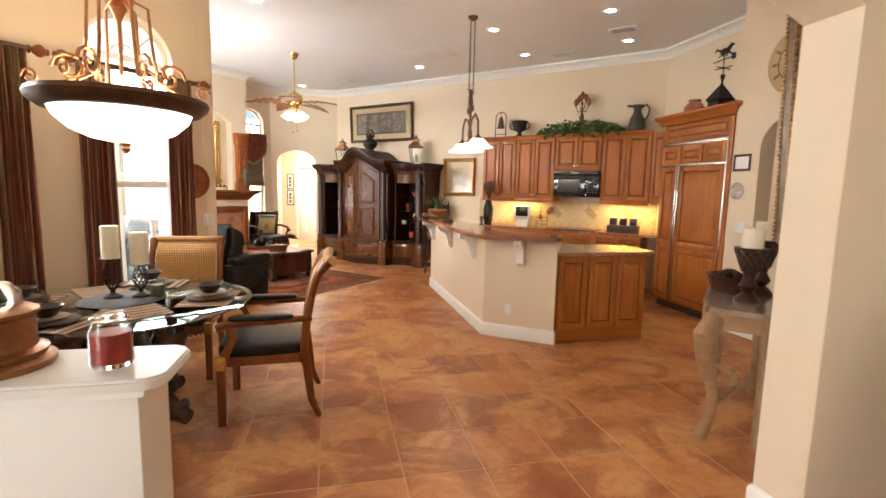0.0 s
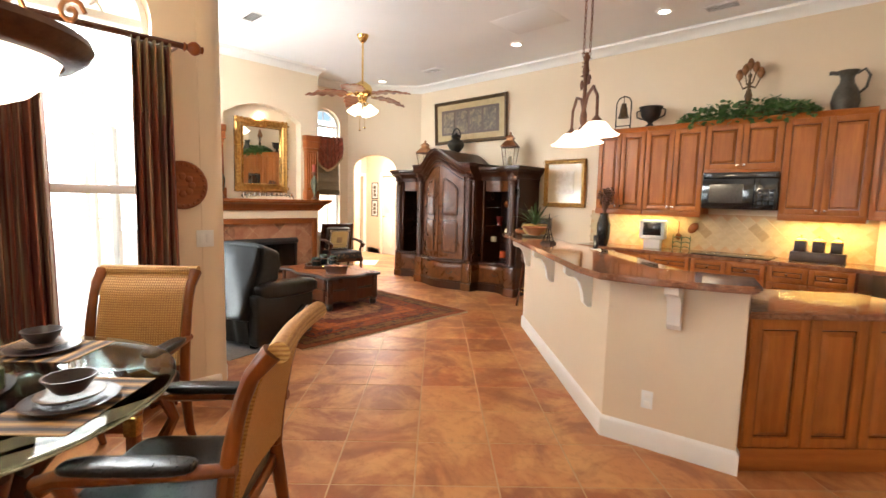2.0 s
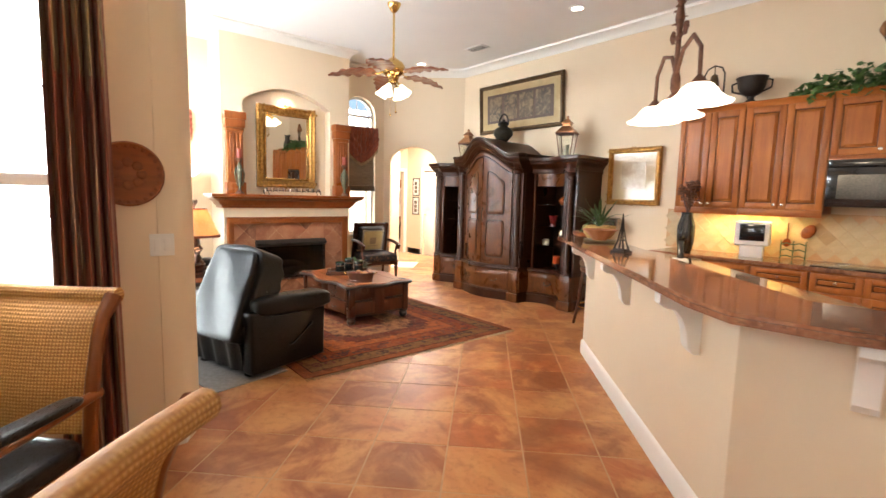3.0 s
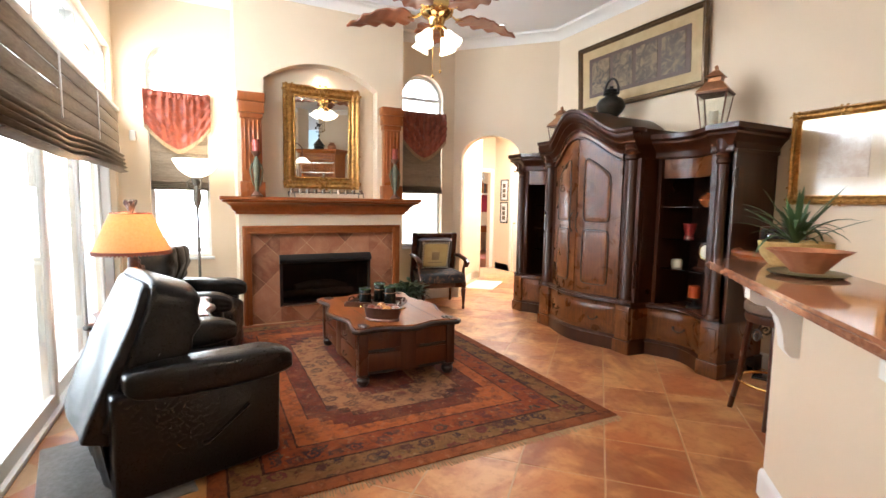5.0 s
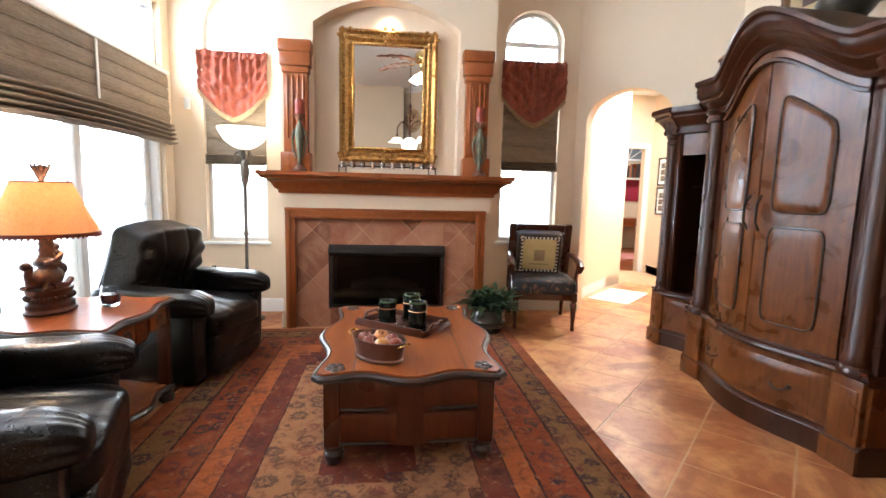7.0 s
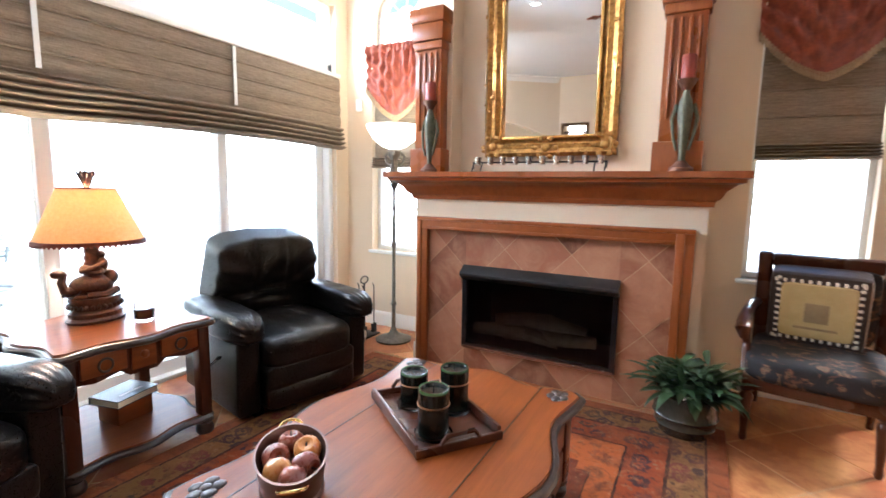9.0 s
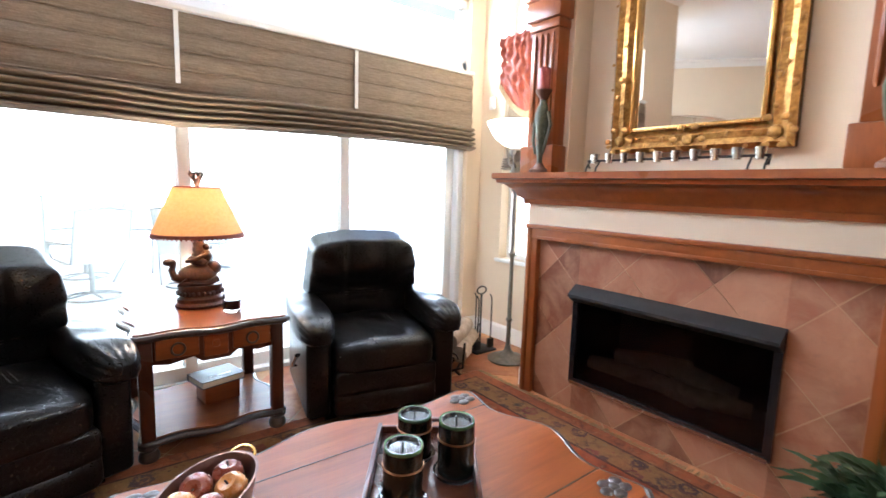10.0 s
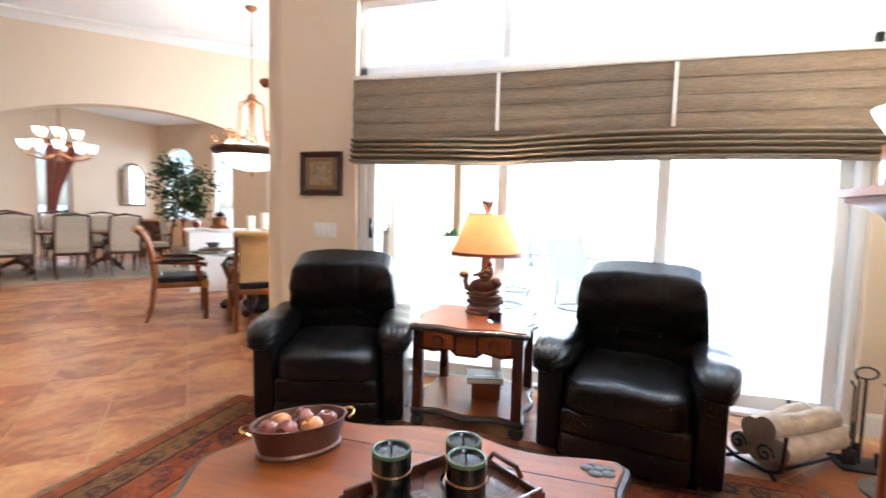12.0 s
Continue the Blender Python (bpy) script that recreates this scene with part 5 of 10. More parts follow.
def end_table():
    t = thing("side_table", pose(-6.385, 3.29, 0) @ Matrix.Diagonal((1, 1, 1.033, 1)), "mahogany side table with two ring-pull drawers and lower shelf", "side table")
    out = wavy(0.355, 0.34, 0.026, 0.03)
    top = part("tabletop", Shape().prism([(x * 0.98, y * 0.98) for x, y in out], 0.578, 0.605, None, 0.004), MAHOG, t)
    part("edge_moulding", Shape().tube([(x, y, 0.583) for x, y in out], 0.016, 8, True), BLACKWOOD, top, "dark rope-carved edge")
    for sx in (-1, 1):
        for sy in (-1, 1):
            part("leg", Shape().box(sx * 0.265, sy * 0.25, 0.10, sx * 0.325, sy * 0.31, 0.58, 0.008), MAHOG_D, t)
            part("foot", Shape().lathe([(0.0, 0), (0.03, 0), (0.044, 0.02), (0.044, 0.04), (0.034, 0.06), (0.046, 0.075), (0.04, 0.10), (0, 0.10)], 14, pose(sx * 0.295, sy * 0.28, 0)), BLACKWOOD, t)
    ap = [(-0.265, 0.578), (-0.265, 0.455), (-0.20, 0.445), (-0.10, 0.465), (-0.06, 0.435), (0.06, 0.435), (0.10, 0.465), (0.20, 0.445), (0.265, 0.455), (0.265, 0.578)]
    for sy in (-1, 1):
        part("apron", Shape().prism(ap, -sy * 0.29 - 0.012, -sy * 0.29 + 0.012, upright(Matrix.Identity(4))), MAHOG_D, t)
    for sx in (-1, 1):
        part("side_apron", Shape().box(sx * 0.283, -0.25, 0.46, sx * 0.307, 0.25, 0.578), MAHOG_D, t)
    for k in (-1, 1):
        d = part("drawer", Shape().box(k * 0.075, 0.30, 0.475, k * 0.255, 0.318, 0.567, 0.005), MAHOG, t)
        part("ring_pull", Shape().tube([(k * 0.165 + 0.028 * math.cos(a), 0.326, 0.518 + 0.028 * math.sin(a)) for a in [2 * math.pi * i / 16 for i in range(16)]], 0.005, 6, True), BLACKWOOD, d)
    part("rosette", Shape().box(-0.055, 0.30, 0.455, 0.055, 0.314, 0.567, 0.005).ball((0, 0.316, 0.515), 0.02, 10, (1, 0.5, 1)), MAHOG, t)
    part("shelf", Shape().prism([(x * 0.92, y * 0.92) for x, y in out], 0.085, 0.115, None, 0.006), MAHOG, t)
    part("shelf_moulding", Shape().tube([(x * 0.94, y * 0.94, 0.095) for x, y in out], 0.017, 8, True), BLACKWOOD, t)


end_table()
COVER = grainy("dark_blue_book_cloth", (0.012, 0.014, 0.018), (0.04, 0.045, 0.055), 12, 0.35, relief=0.1)
PAGES = grainy("book_pages", (0.62, 0.55, 0.42), (0.74, 0.68, 0.55), 90, 0.8, stretch=(0.02, 0.02, 6))
b = thing("book", pose(-6.44, 3.30, 0.2285, 0, 0, 14), "dark blue hardback book lying on a wooden box", "book")
part("cover", Shape().box(-0.115, -0.09, 0, 0.115, 0.09, 0.004).box(-0.115, -0.09, 0.034, 0.115, 0.09, 0.038).box(-0.115, -0.092, 0.0, 0.115, -0.087, 0.038), COVER, b)
part("pages", Shape().box(-0.11, -0.086, 0.004, 0.11, 0.085, 0.034), PAGES, b)
part("title", Shape().box(-0.06, 0.03, 0.038, 0.06, 0.045, 0.0388), PLASTIC, b)
single("wooden_box", Shape().box(-0.09, -0.075, 0, 0.09, 0.075, 0.108, 0.006), MAHOG, pose(-6.45, 3.28, 0.1205, 0, 0, 8), "small reddish wooden box on the side table shelf", "box")


CAMEL = grainy("carved_dark_brown_resin", (0.022, 0.006, 0.003), (0.10, 0.030, 0.012), 45, 0.38, relief=0.9, fine=60)


def table_lamp():
    t = thing("table_lamp", pose(-6.40, 3.17, 0.6255), "carved camel table lamp with lit parchment shade", "table lamp")
    part("plinth", Shape().lathe([(0.0, 0), (0.125, 0), (0.13, 0.012), (0.115, 0.025), (0.118, 0.045), (0.10, 0.06), (0.105, 0.095), (0.112, 0.105), (0.112, 0.12), (0, 0.12)], 28, sy=0.8), CAMEL, t)
    camel = Shape()
    camel.ball((0.01, 0, 0.175), 0.075, 12, (1.35, 0.75, 0.75)).ball((0.0, 0, 0.235), 0.045, 10, (0.9, 0.8, 1.2)).ball((-0.07, 0, 0.205), 0.04, 10)
    camel.tube([(0.085, 0, 0.16), (0.125, 0, 0.165), (0.135, 0, 0.205), (0.125, 0, 0.24), (0.15, 0, 0.245)], [0.03, 0.022, 0.018, 0.018, 0.012], 9).ball((0.145, 0, 0.247), 0.024, 9, (1.4, 0.8, 0.9))
    for sy in (-1, 1):
        camel.tube([(-0.08, sy * 0.05, 0.15), (-0.02, sy * 0.065, 0.13), (0.06, sy * 0.055, 0.135)], 0.018, 7)
        camel.tube([(0.07, sy * 0.04, 0.15), (0.11, sy * 0.045, 0.135), (0.05, sy * 0.05, 0.128)], 0.014, 7)
    camel.ball((0.02, 0, 0.255), 0.04, 10, (1, 1.1, 0.7))
    part("camel", camel, CAMEL, t, "kneeling camel carving in brown")
    trunk = Shape().tube([(0, 0, 0.40), (0, 0, 0.64)], 0.010, 10)
    trunk.lathe([(0.040, 0.20)] + [(0.038 - 0.0012 * k + 0.006 * (k % 2), 0.20 + 0.016 * k) for k in range(1, 14)] + [(0.012, 0.42)], 14)
    for k in range(9):
        trunk.tube([(0.02 * math.cos(k * 0.7), 0.02 * math.sin(k * 0.7), 0.36), (0.05 * math.cos(k * 0.7), 0.05 * math.sin(k * 0.7), 0.395), (0.07 * math.cos(k * 0.7), 0.07 * math.sin(k * 0.7), 0.375)], [0.010, 0.009, 0.003], 6)
    part("stem", trunk, CAMEL, t, "palm trunk stem in carved brown")
    part("saddle", Shape().ball((0.0, 0, 0.245), 0.052, 10, (0.9, 1.25, 0.55)).ball((-0.03, 0.02, 0.275), 0.03, 9, (1, 1, 1.3)).ball((-0.03, 0.02, 0.325), 0.02, 9).tube([(-0.03, 0.05, 0.29), (0.03, 0.06, 0.265), (0.07, 0.03, 0.25)], 0.011, 7), CAMEL, t)
    o = Shape()
    for k in range(28):
        o.ball((0.112 * math.cos(k * math.pi / 14), 0.09 * math.sin(k * math.pi / 14), 0.078), 0.010, 6, (1, 1, 1.2))
    part("plinth_carving", o, CAMEL, t)["kind"] = "stuff"
    sh = part("shade", Shape().lathe([(0.226, 0.395), (0.120, 0.645), (0.117, 0.645), (0.223, 0.395)], 40), SHADE, t, "lit amber parchment shade")
    part("shade_trim", Shape().lathe([(0.228, 0.386), (0.229, 0.404), (0.221, 0.404), (0.221, 0.386)], 40), VALRED, sh)
    part("shade_ring", Shape().lathe([(0.120, 0.641), (0.120, 0.651), (0.114, 0.651), (0.114, 0.641)], 40), VALRED, sh)
    bead = Shape()
    for k in range(60):
        bead.ball((0.225 * math.cos(k * math.pi / 30), 0.225 * math.sin(k * math.pi / 30), 0.383), 0.006, 6)
    part("bead_fringe", bead, VALRED, sh)
    fin = Shape().lathe([(0.008, 0.64), (0.02, 0.67), (0.03, 0.70), (0.02, 0.725), (0.0, 0.73)], 12)
    for k in range(10):
        a = radians(36 * k)
        fin.tube([(0.018 * math.cos(a), 0.018 * math.sin(a), 0.69), (0.038 * math.cos(a), 0.038 * math.sin(a), 0.715 + 0.015 * (k % 2)), (0.03 * math.cos(a), 0.03 * math.sin(a), 0.74)], [0.006, 0.005, 0.001], 5)
    part("finial", fin, CAMEL, t, "pineapple finial")


table_lamp()
lamp("POINT", "table_lamp_bulb", pose(-6.40, 3.17, 1.16), 24, WARM, soft=0.05)


def jar_candle(name, m, r, h, fill, mat, label, cat="candle"):
    t = thing(name, m, label, cat)
    g = part("glass", Shape().lathe([(0, 0), (r * 0.8, 0), (r, h * 0.12), (r * 1.05, h * 0.5), (r * 0.9, h), (r * 0.85, h), (r * 0.98, h * 0.5), (r * 0.92, h * 0.14), (0, h * 0.06)], 22), GLASS, t)
    part("wax", Shape().lathe([(0, h * 0.07), (r * 0.90, h * 0.15), (r * 0.96, h * 0.5), (r * 0.95, h * fill), (0, h * fill)], 22), mat, t)


jar_candle("glass_candle", pose(-6.51, 3.39, 0.6255), 0.045, 0.105, 0.6, grainy("dark_plum_wax", (0.03, 0.006, 0.008), (0.07, 0.012, 0.014), 6, 0.25), "round glass candle with dark plum wax on side table")

# tray with three candles and a fruit bin on the coffee table
TT = 0.4605
tr = thing("serving_tray", pose(-6.66, 4.955, TT, 0, 0, 54), "dark wooden serving tray with raised cut-out sides", "tray")
part("tray_base", Shape().box(-0.23, -0.145, 0, 0.23, 0.145, 0.012, 0.003), MAHOG_D, tr)
for sy in (-1, 1):
    part("tray_side", Shape().box(-0.23, sy * 0.145, 0.0, 0.23, sy * 0.158, 0.045, 0.003), MAHOG_D, tr)
for sx in (-1, 1):
    e = Shape().box(sx * 0.23, -0.158, 0, sx * 0.243, 0.158, 0.03, 0.003).tube([(sx * 0.237, -0.07, 0.03), (sx * 0.237, -0.05, 0.055), (sx * 0.237, 0.05, 0.055), (sx * 0.237, 0.07, 0.03)], 0.008, 7)
    part("tray_handle", e, MAHOG_D, tr)
DKGREEN = grainy("dark_green_wax", (0.003, 0.0045, 0.0035), (0.007, 0.010, 0.007), 7, 0.22)
RIM = grainy("green_rim", (0.02, 0.05, 0.02), (0.07, 0.13, 0.05), 10, 0.25)
for cx, cy, h, r in ((-6.69, 4.86, 0.135, 0.053), (-6.735, 5.01, 0.165, 0.053), (-6.535, 5.035, 0.165, 0.053)):
    c = thing("pillar_candle", pose(cx, cy, TT + 0.0125), "near-black green pillar candle tied with copper wire", "candle", "coffee table candles")
    part("dish", Shape().lathe([(0, 0), (r * 1.15, 0), (r * 1.25, 0.012), (r * 1.15, 0.012), (0, 0.006)], 22), GLASS, c)
    part("wax", Shape().lathe([(0, 0.006), (r, 0.006), (r, h - 0.006), (r * 0.96, h), (r * 0.80, h), (r * 0.72, h - 0.008), (0, h - 0.01)], 26), DKGREEN, c)
    part("rim", Shape().lathe([(r * 0.99, h - 0.010), (r * 1.01, h - 0.004), (r * 0.97, h + 0.002), (r * 0.88, h + 0.001), (r * 0.88, h - 0.002), (r * 0.95, h - 0.004)], 26), RIM, c)
    part("wick", Shape().tube([(0, 0, h - 0.012), (0.004, 0, h + 0.012)], 0.0025, 5), BLACK, c)
    part("wire", Shape().tube([(r * 1.01 * math.cos(a), r * 1.01 * math.sin(a), h * 0.68) for a in [2 * math.pi * i / 20 for i in range(20)]], 0.003, 5, True), COPPER, c, "copper wire tie")

bn = thing("fruit_bin", pose(-6.11, 4.82, TT, 0, 0, 47), "oval antique copper bin filled with apples", "bowl")
part("bin", Shape().lathe([(0, 0.0), (0.14, 0.0), (0.143, 0.012), (0.135, 0.02), (0.155, 0.095), (0.162, 0.105), (0.152, 0.105), (0.145, 0.09), (0.125, 0.015), (0, 0.012)], 36, sx=1.0, sy=0.62), grainy("dark_bronze", (0.10, 0.055, 0.04), (0.20, 0.11, 0.08), 10, 0.35, metal=0.8, relief=0.2), bn)
for sx in (-1, 1):
    part("bin_handle", Shape().tube([(sx * (0.158 + 0.03 * math.sin(a)), 0.035 * math.cos(a), 0.092 + 0.012 * math.sin(a)) for a in [math.pi * i / 8 for i in range(9)]], 0.005, 6), BRASS, bn)
APPLE = grainy("red_apple_skin", (0.13, 0.018, 0.014), (0.27, 0.07, 0.03), 9, 0.28, relief=0.05, coat=0.3)
APPLE2 = grainy("yellow_red_apple_skin", (0.42, 0.13, 0.03), (0.52, 0.26, 0.06), 7, 0.28, relief=0.05, coat=0.3)
for k, (x, y, z) in enumerate(((-0.09, 0.0, 0.075), (-0.03, 0.045, 0.082), (-0.02, -0.042, 0.08), (0.05, 0.035, 0.082), (0.055, -0.038, 0.08), (0.105, 0.0, 0.08))):
    a = thing("apple", pose(-6.11, 4.82, TT, 0, 0, 47) @ pose(x, y, z, 25 * k, 15 * k, 40 * k), "ripe apple in the copper bin", "apple", "apples in the bin")
    part("flesh", Shape().lathe([(0.0, -0.028), (0.014, -0.034), (0.03, -0.026), (0.04, 0.0), (0.036, 0.022), (0.022, 0.034), (0.010, 0.032), (0, 0.024)], 16), APPLE2 if k in (1, 4) else APPLE, a)
    part("stalk", Shape().tube([(0, 0, 0.024), (0.004, 0, 0.044)], 0.0025, 5), BLACKWOOD, a)


# ---- torchiere, fire tools and log rack ----
def torchiere():
    t = thing("floor_lamp", pose(-8.47, 3.53, 0), "tall bronze torchiere with a lit white glass bowl", "floor lamp")
    BRONZE = grainy("grey_bronze", (0.10, 0.085, 0.065), (0.22, 0.19, 0.15), 16, 0.45, metal=0.6, relief=0.3)
    part("base", Shape().lathe([(0.0, 0), (0.15, 0), (0.155, 0.015), (0.12, 0.03), (0.06, 0.045), (0.03, 0.08), (0.018, 0.12)], 26), BRONZE, t)
    part("pole", Shape().lathe([(0.018, 0.10), (0.016, 0.30), (0.026, 0.32), (0.016, 0.34), (0.014, 0.80), (0.026, 0.83), (0.014, 0.86), (0.013, 1.28), (0.030, 1.31), (0.045, 1.40), (0.035, 1.48), (0.02, 1.52), (0.05, 1.56), (0.055, 1.60), (0.03, 1.62)], 14), BRONZE, t)
    for k in range(3):
        a = radians(120 * k + 30)
        part("scroll", Shape().tube([(0.03 * math.cos(a), 0.03 * math.sin(a), 1.48), (0.075 * math.cos(a), 0.075 * math.sin(a), 1.50), (0.09 * math.cos(a), 0.09 * math.sin(a), 1.56), (0.06 * math.cos(a), 0.06 * math.sin(a), 1.59)], 0.010, 7), BRONZE, t)
    part("bowl", Shape().lathe([(0.03, 1.61), (0.10, 1.635), (0.17, 1.69), (0.22, 1.775), (0.228, 1.80), (0.215, 1.795), (0.16, 1.71), (0.09, 1.65), (0.02, 1.63)], 30), FROST, t, "lit white glass bowl")


torchiere()
lamp("POINT", "torchiere_bulb", pose(-8.47, 3.53, 1.85), 4.5, (1, 0.85, 0.62), soft=0.05)
ft = thing("fire_tools", pose(-8.44, 3.24, 0) @ Matrix.Diagonal((1, 1, 0.78, 1)), "wrought iron fireplace tool set on a stand", "fire tools")
part("base", Shape().box(-0.11, -0.09, 0, 0.11, 0.09, 0.02, 0.006), IRON, ft)
part("pole", Shape().tube([(0, 0, 0.02), (0, 0, 0.60)], 0.008, 7).tube([(0.05 * math.cos(a), 0, 0.64 + 0.04 * math.sin(a)) for a in [2 * math.pi * i / 14 for i in range(14)]], 0.007, 6, True), IRON, ft)
for k, x in enumerate((-0.07, 0.07, 0.0)):
    y = 0.05 if k < 2 else -0.06
    part("tool", Shape().tube([(x, y, 0.06), (x, y, 0.56), (x + 0.02, y, 0.60)], 0.006, 6).box(x - 0.03, y - 0.01, 0.03, x + 0.03, y + 0.01, 0.13, 0.004), IRON, ft)
lr = thing("log_rack", pose(-8.08, 3.31, 0, 0, 0, 38), "scrolled iron rack holding split firewood logs", "log rack")
part("cradle", Shape().tube([(-0.26, 0.16, 0.24), (-0.26, 0.15, 0.06), (-0.26, 0.08, 0.03), (-0.26, -0.08, 0.03), (-0.26, -0.15, 0.06), (-0.26, -0.16, 0.24)], 0.009, 7).tube([(0.26, 0.16, 0.24), (0.26, 0.15, 0.06), (0.26, 0.08, 0.03), (0.26, -0.08, 0.03), (0.26, -0.15, 0.06), (0.26, -0.16, 0.24)], 0.009, 7).tube([(-0.26, 0.1, 0.03), (0.26, 0.1, 0.03)], 0.009, 7).tube([(-0.26, -0.1, 0.03), (0.26, -0.1, 0.03)], 0.009, 7), IRON, lr)
for sx in (-1, 1):
    for k in (-1, 1):
        part("scroll", Shape().tube([(sx * 0.27, k * 0.07 + 0.05 * (1 - i / 14) * math.cos(i * 0.7), 0.12 + 0.05 * (1 - i / 14) * math.sin(i * 0.7)) for i in range(14)], 0.007, 6), IRON, lr)
    for k in (-1, 1):
        part("foot", Shape().tube([(sx * 0.26, k * 0.10, 0.03), (sx * 0.28, k * 0.14, 0.010)], 0.010, 6), IRON, lr)
BARK = grainy("pale_birch_bark", (0.33, 0.23, 0.15), (0.60, 0.47, 0.34), 14, 0.85, relief=0.8)
for k, (y, z, a) in enumerate(((-0.09, 0.105, 3), (0.03, 0.105, -4), (0.11, 0.145, 2), (-0.04, 0.205, 6), (0.06, 0.23, -3))):
    lg = thing("firewood_log", pose(-8.08, 3.31, 0, 0, 0, 38) @ pose(0, y, z, 0, 0, a), "pale birch firewood log on the iron rack", "log", "firewood logs")
    part("bark", Shape().tube([(-0.24 + 0.12 * i, 0.008 * math.sin(i * 2 + k), 0) for i in range(5)], [0.06, 0.062, 0.058, 0.064, 0.06], 12), BARK, lg)

# ---- accent chair, plant, speaker ----
def print_build(t, p):
    v = coords(t)
    n = noise_of(t, v, 11, 4, 0.6, 1.5)
    c = ramp(t, n, (0.44, (0.010, 0.009, 0.010)), (0.54, (0.014, 0.012, 0.012)), (0.58, (0.12, 0.045, 0.022)), (0.62, (0.17, 0.10, 0.05)), (0.66, (0.012, 0.011, 0.010)))
    put(t, p.inputs["Base Color"], c)
    p.inputs["Roughness"].default_value = 0.7


PRINT = material("black_floral_tapestry", print_build)


def accent_chair():
    t = thing("accent_chair", pose(-8.30, 6.37, 0, 0, 0, -100) @ Matrix.Diagonal((1.1, 1.12, 1.0, 1)), "dark wood armchair in black floral tapestry by the window", "armchair")
    part("seat", Shape().cushion(-0.27, -0.27, 0.34, 0.27, 0.29, 0.48, 0.28, 9), PRINT, t)
    part("seat_rail", Shape().box(-0.27, -0.26, 0.29, 0.27, 0.27, 0.37, 0.012), MAHOG_D, t)
    back = pose(0, -0.27, 0.40, -10, 0, 0)
    part("backrest", Shape().cushion(-0.22, -0.045, 0.08, 0.22, 0.05, 0.52, 0.22, 8, back), PRINT, t)
    part("back_frame", Shape().box(-0.285, -0.03, -0.12, -0.22, 0.03, 0.58, 0.012, m=back).box(0.22, -0.03, -0.12, 0.285, 0.03, 0.58, 0.012, m=back).box(-0.22, -0.028, 0.50, 0.22, 0.028, 0.575, 0.012, m=back), MAHOG_D, t)
    for s in (-1, 1):
        a = part("arm", Shape().tube([(s * 0.27, -0.29, 0.66), (s * 0.285, -0.05, 0.67), (s * 0.29, 0.16, 0.64), (s * 0.285, 0.235, 0.60), (s * 0.28, 0.22, 0.55)], [0.022, 0.026, 0.03, 0.035, 0.02], 10), MAHOG_D, t)
        part("arm_post", Shape().tube([(s * 0.28, 0.20, 0.62), (s * 0.275, 0.14, 0.50), (s * 0.265, 0.20, 0.36)], [0.02, 0.017, 0.022], 8), MAHOG_D, a)
        part("front_leg", Shape().lathe([(0.012, 0), (0.018, 0.02), (0.014, 0.05), (0.026, 0.22), (0.03, 0.25), (0.02, 0.27), (0.034, 0.29)], 12, pose(s * 0.245, 0.24, 0)), MAHOG_D, t)
        part("back_leg", Shape().tube([(s * 0.25, -0.25, 0.32), (s * 0.25, -0.30, 0.0)], [0.024, 0.016], 8), MAHOG_D, t)


accent_chair()
pl = thing("throw_pillow", pose(-8.30, 6.37, 0, 0, 0, -100) @ pose(0.02, -0.13, 0.69, -16, 0, 0) @ Matrix.Scale(1.08, 4), "cream and black checker-edged pillow on the armchair", "pillow")
part("cushion", Shape().cushion(-0.20, -0.06, -0.20, 0.20, 0.06, 0.20, 0.13, 9), BLACKWOOD, pl)
part("face", Shape().cushion(-0.152, 0.0, -0.152, 0.152, 0.068, 0.152, 0.13, 8), grainy("cream_canvas", (0.50, 0.34, 0.12), (0.60, 0.44, 0.18), 12, 0.85), pl, "cream embroidered face")
for k in range(11):
    for s in (-1, 1):
        part("check", Shape().box(-0.175 + 0.034 * k, 0.035, s * 0.162 - 0.010, -0.159 + 0.034 * k, 0.0615, s * 0.162 + 0.010, 0.003), WAX, pl)
        part("check", Shape().box(s * 0.162 - 0.010, 0.035, -0.175 + 0.034 * k, s * 0.162 + 0.010, 0.0615, -0.159 + 0.034 * k, 0.003), WAX, pl)
part("motif", Shape().box(-0.05, 0.058, -0.06, 0.05, 0.0715, 0.05, 0.006).box(-0.09, 0.058, -0.10, 0.09, 0.069, -0.085, 0.003), grainy("faded_brown_stitch", (0.30, 0.20, 0.09), (0.38, 0.26, 0.12), 20, 0.9), pl)


def leaf_blade(length, width, droop, m, shape, n=6):
    def fn(u, v):
        w = width * math.sin(math.pi * min(1.0, 0.06 + 0.94 * u)) ** 0.7
        return Vector(((v - 0.5) * w, length * u * math.cos(droop * u * 0.6), length * 0.75 * u - droop * length * u * u + abs(v - 0.5) * w * 0.4))
    shape.grid(fn, n, 2, m=m)


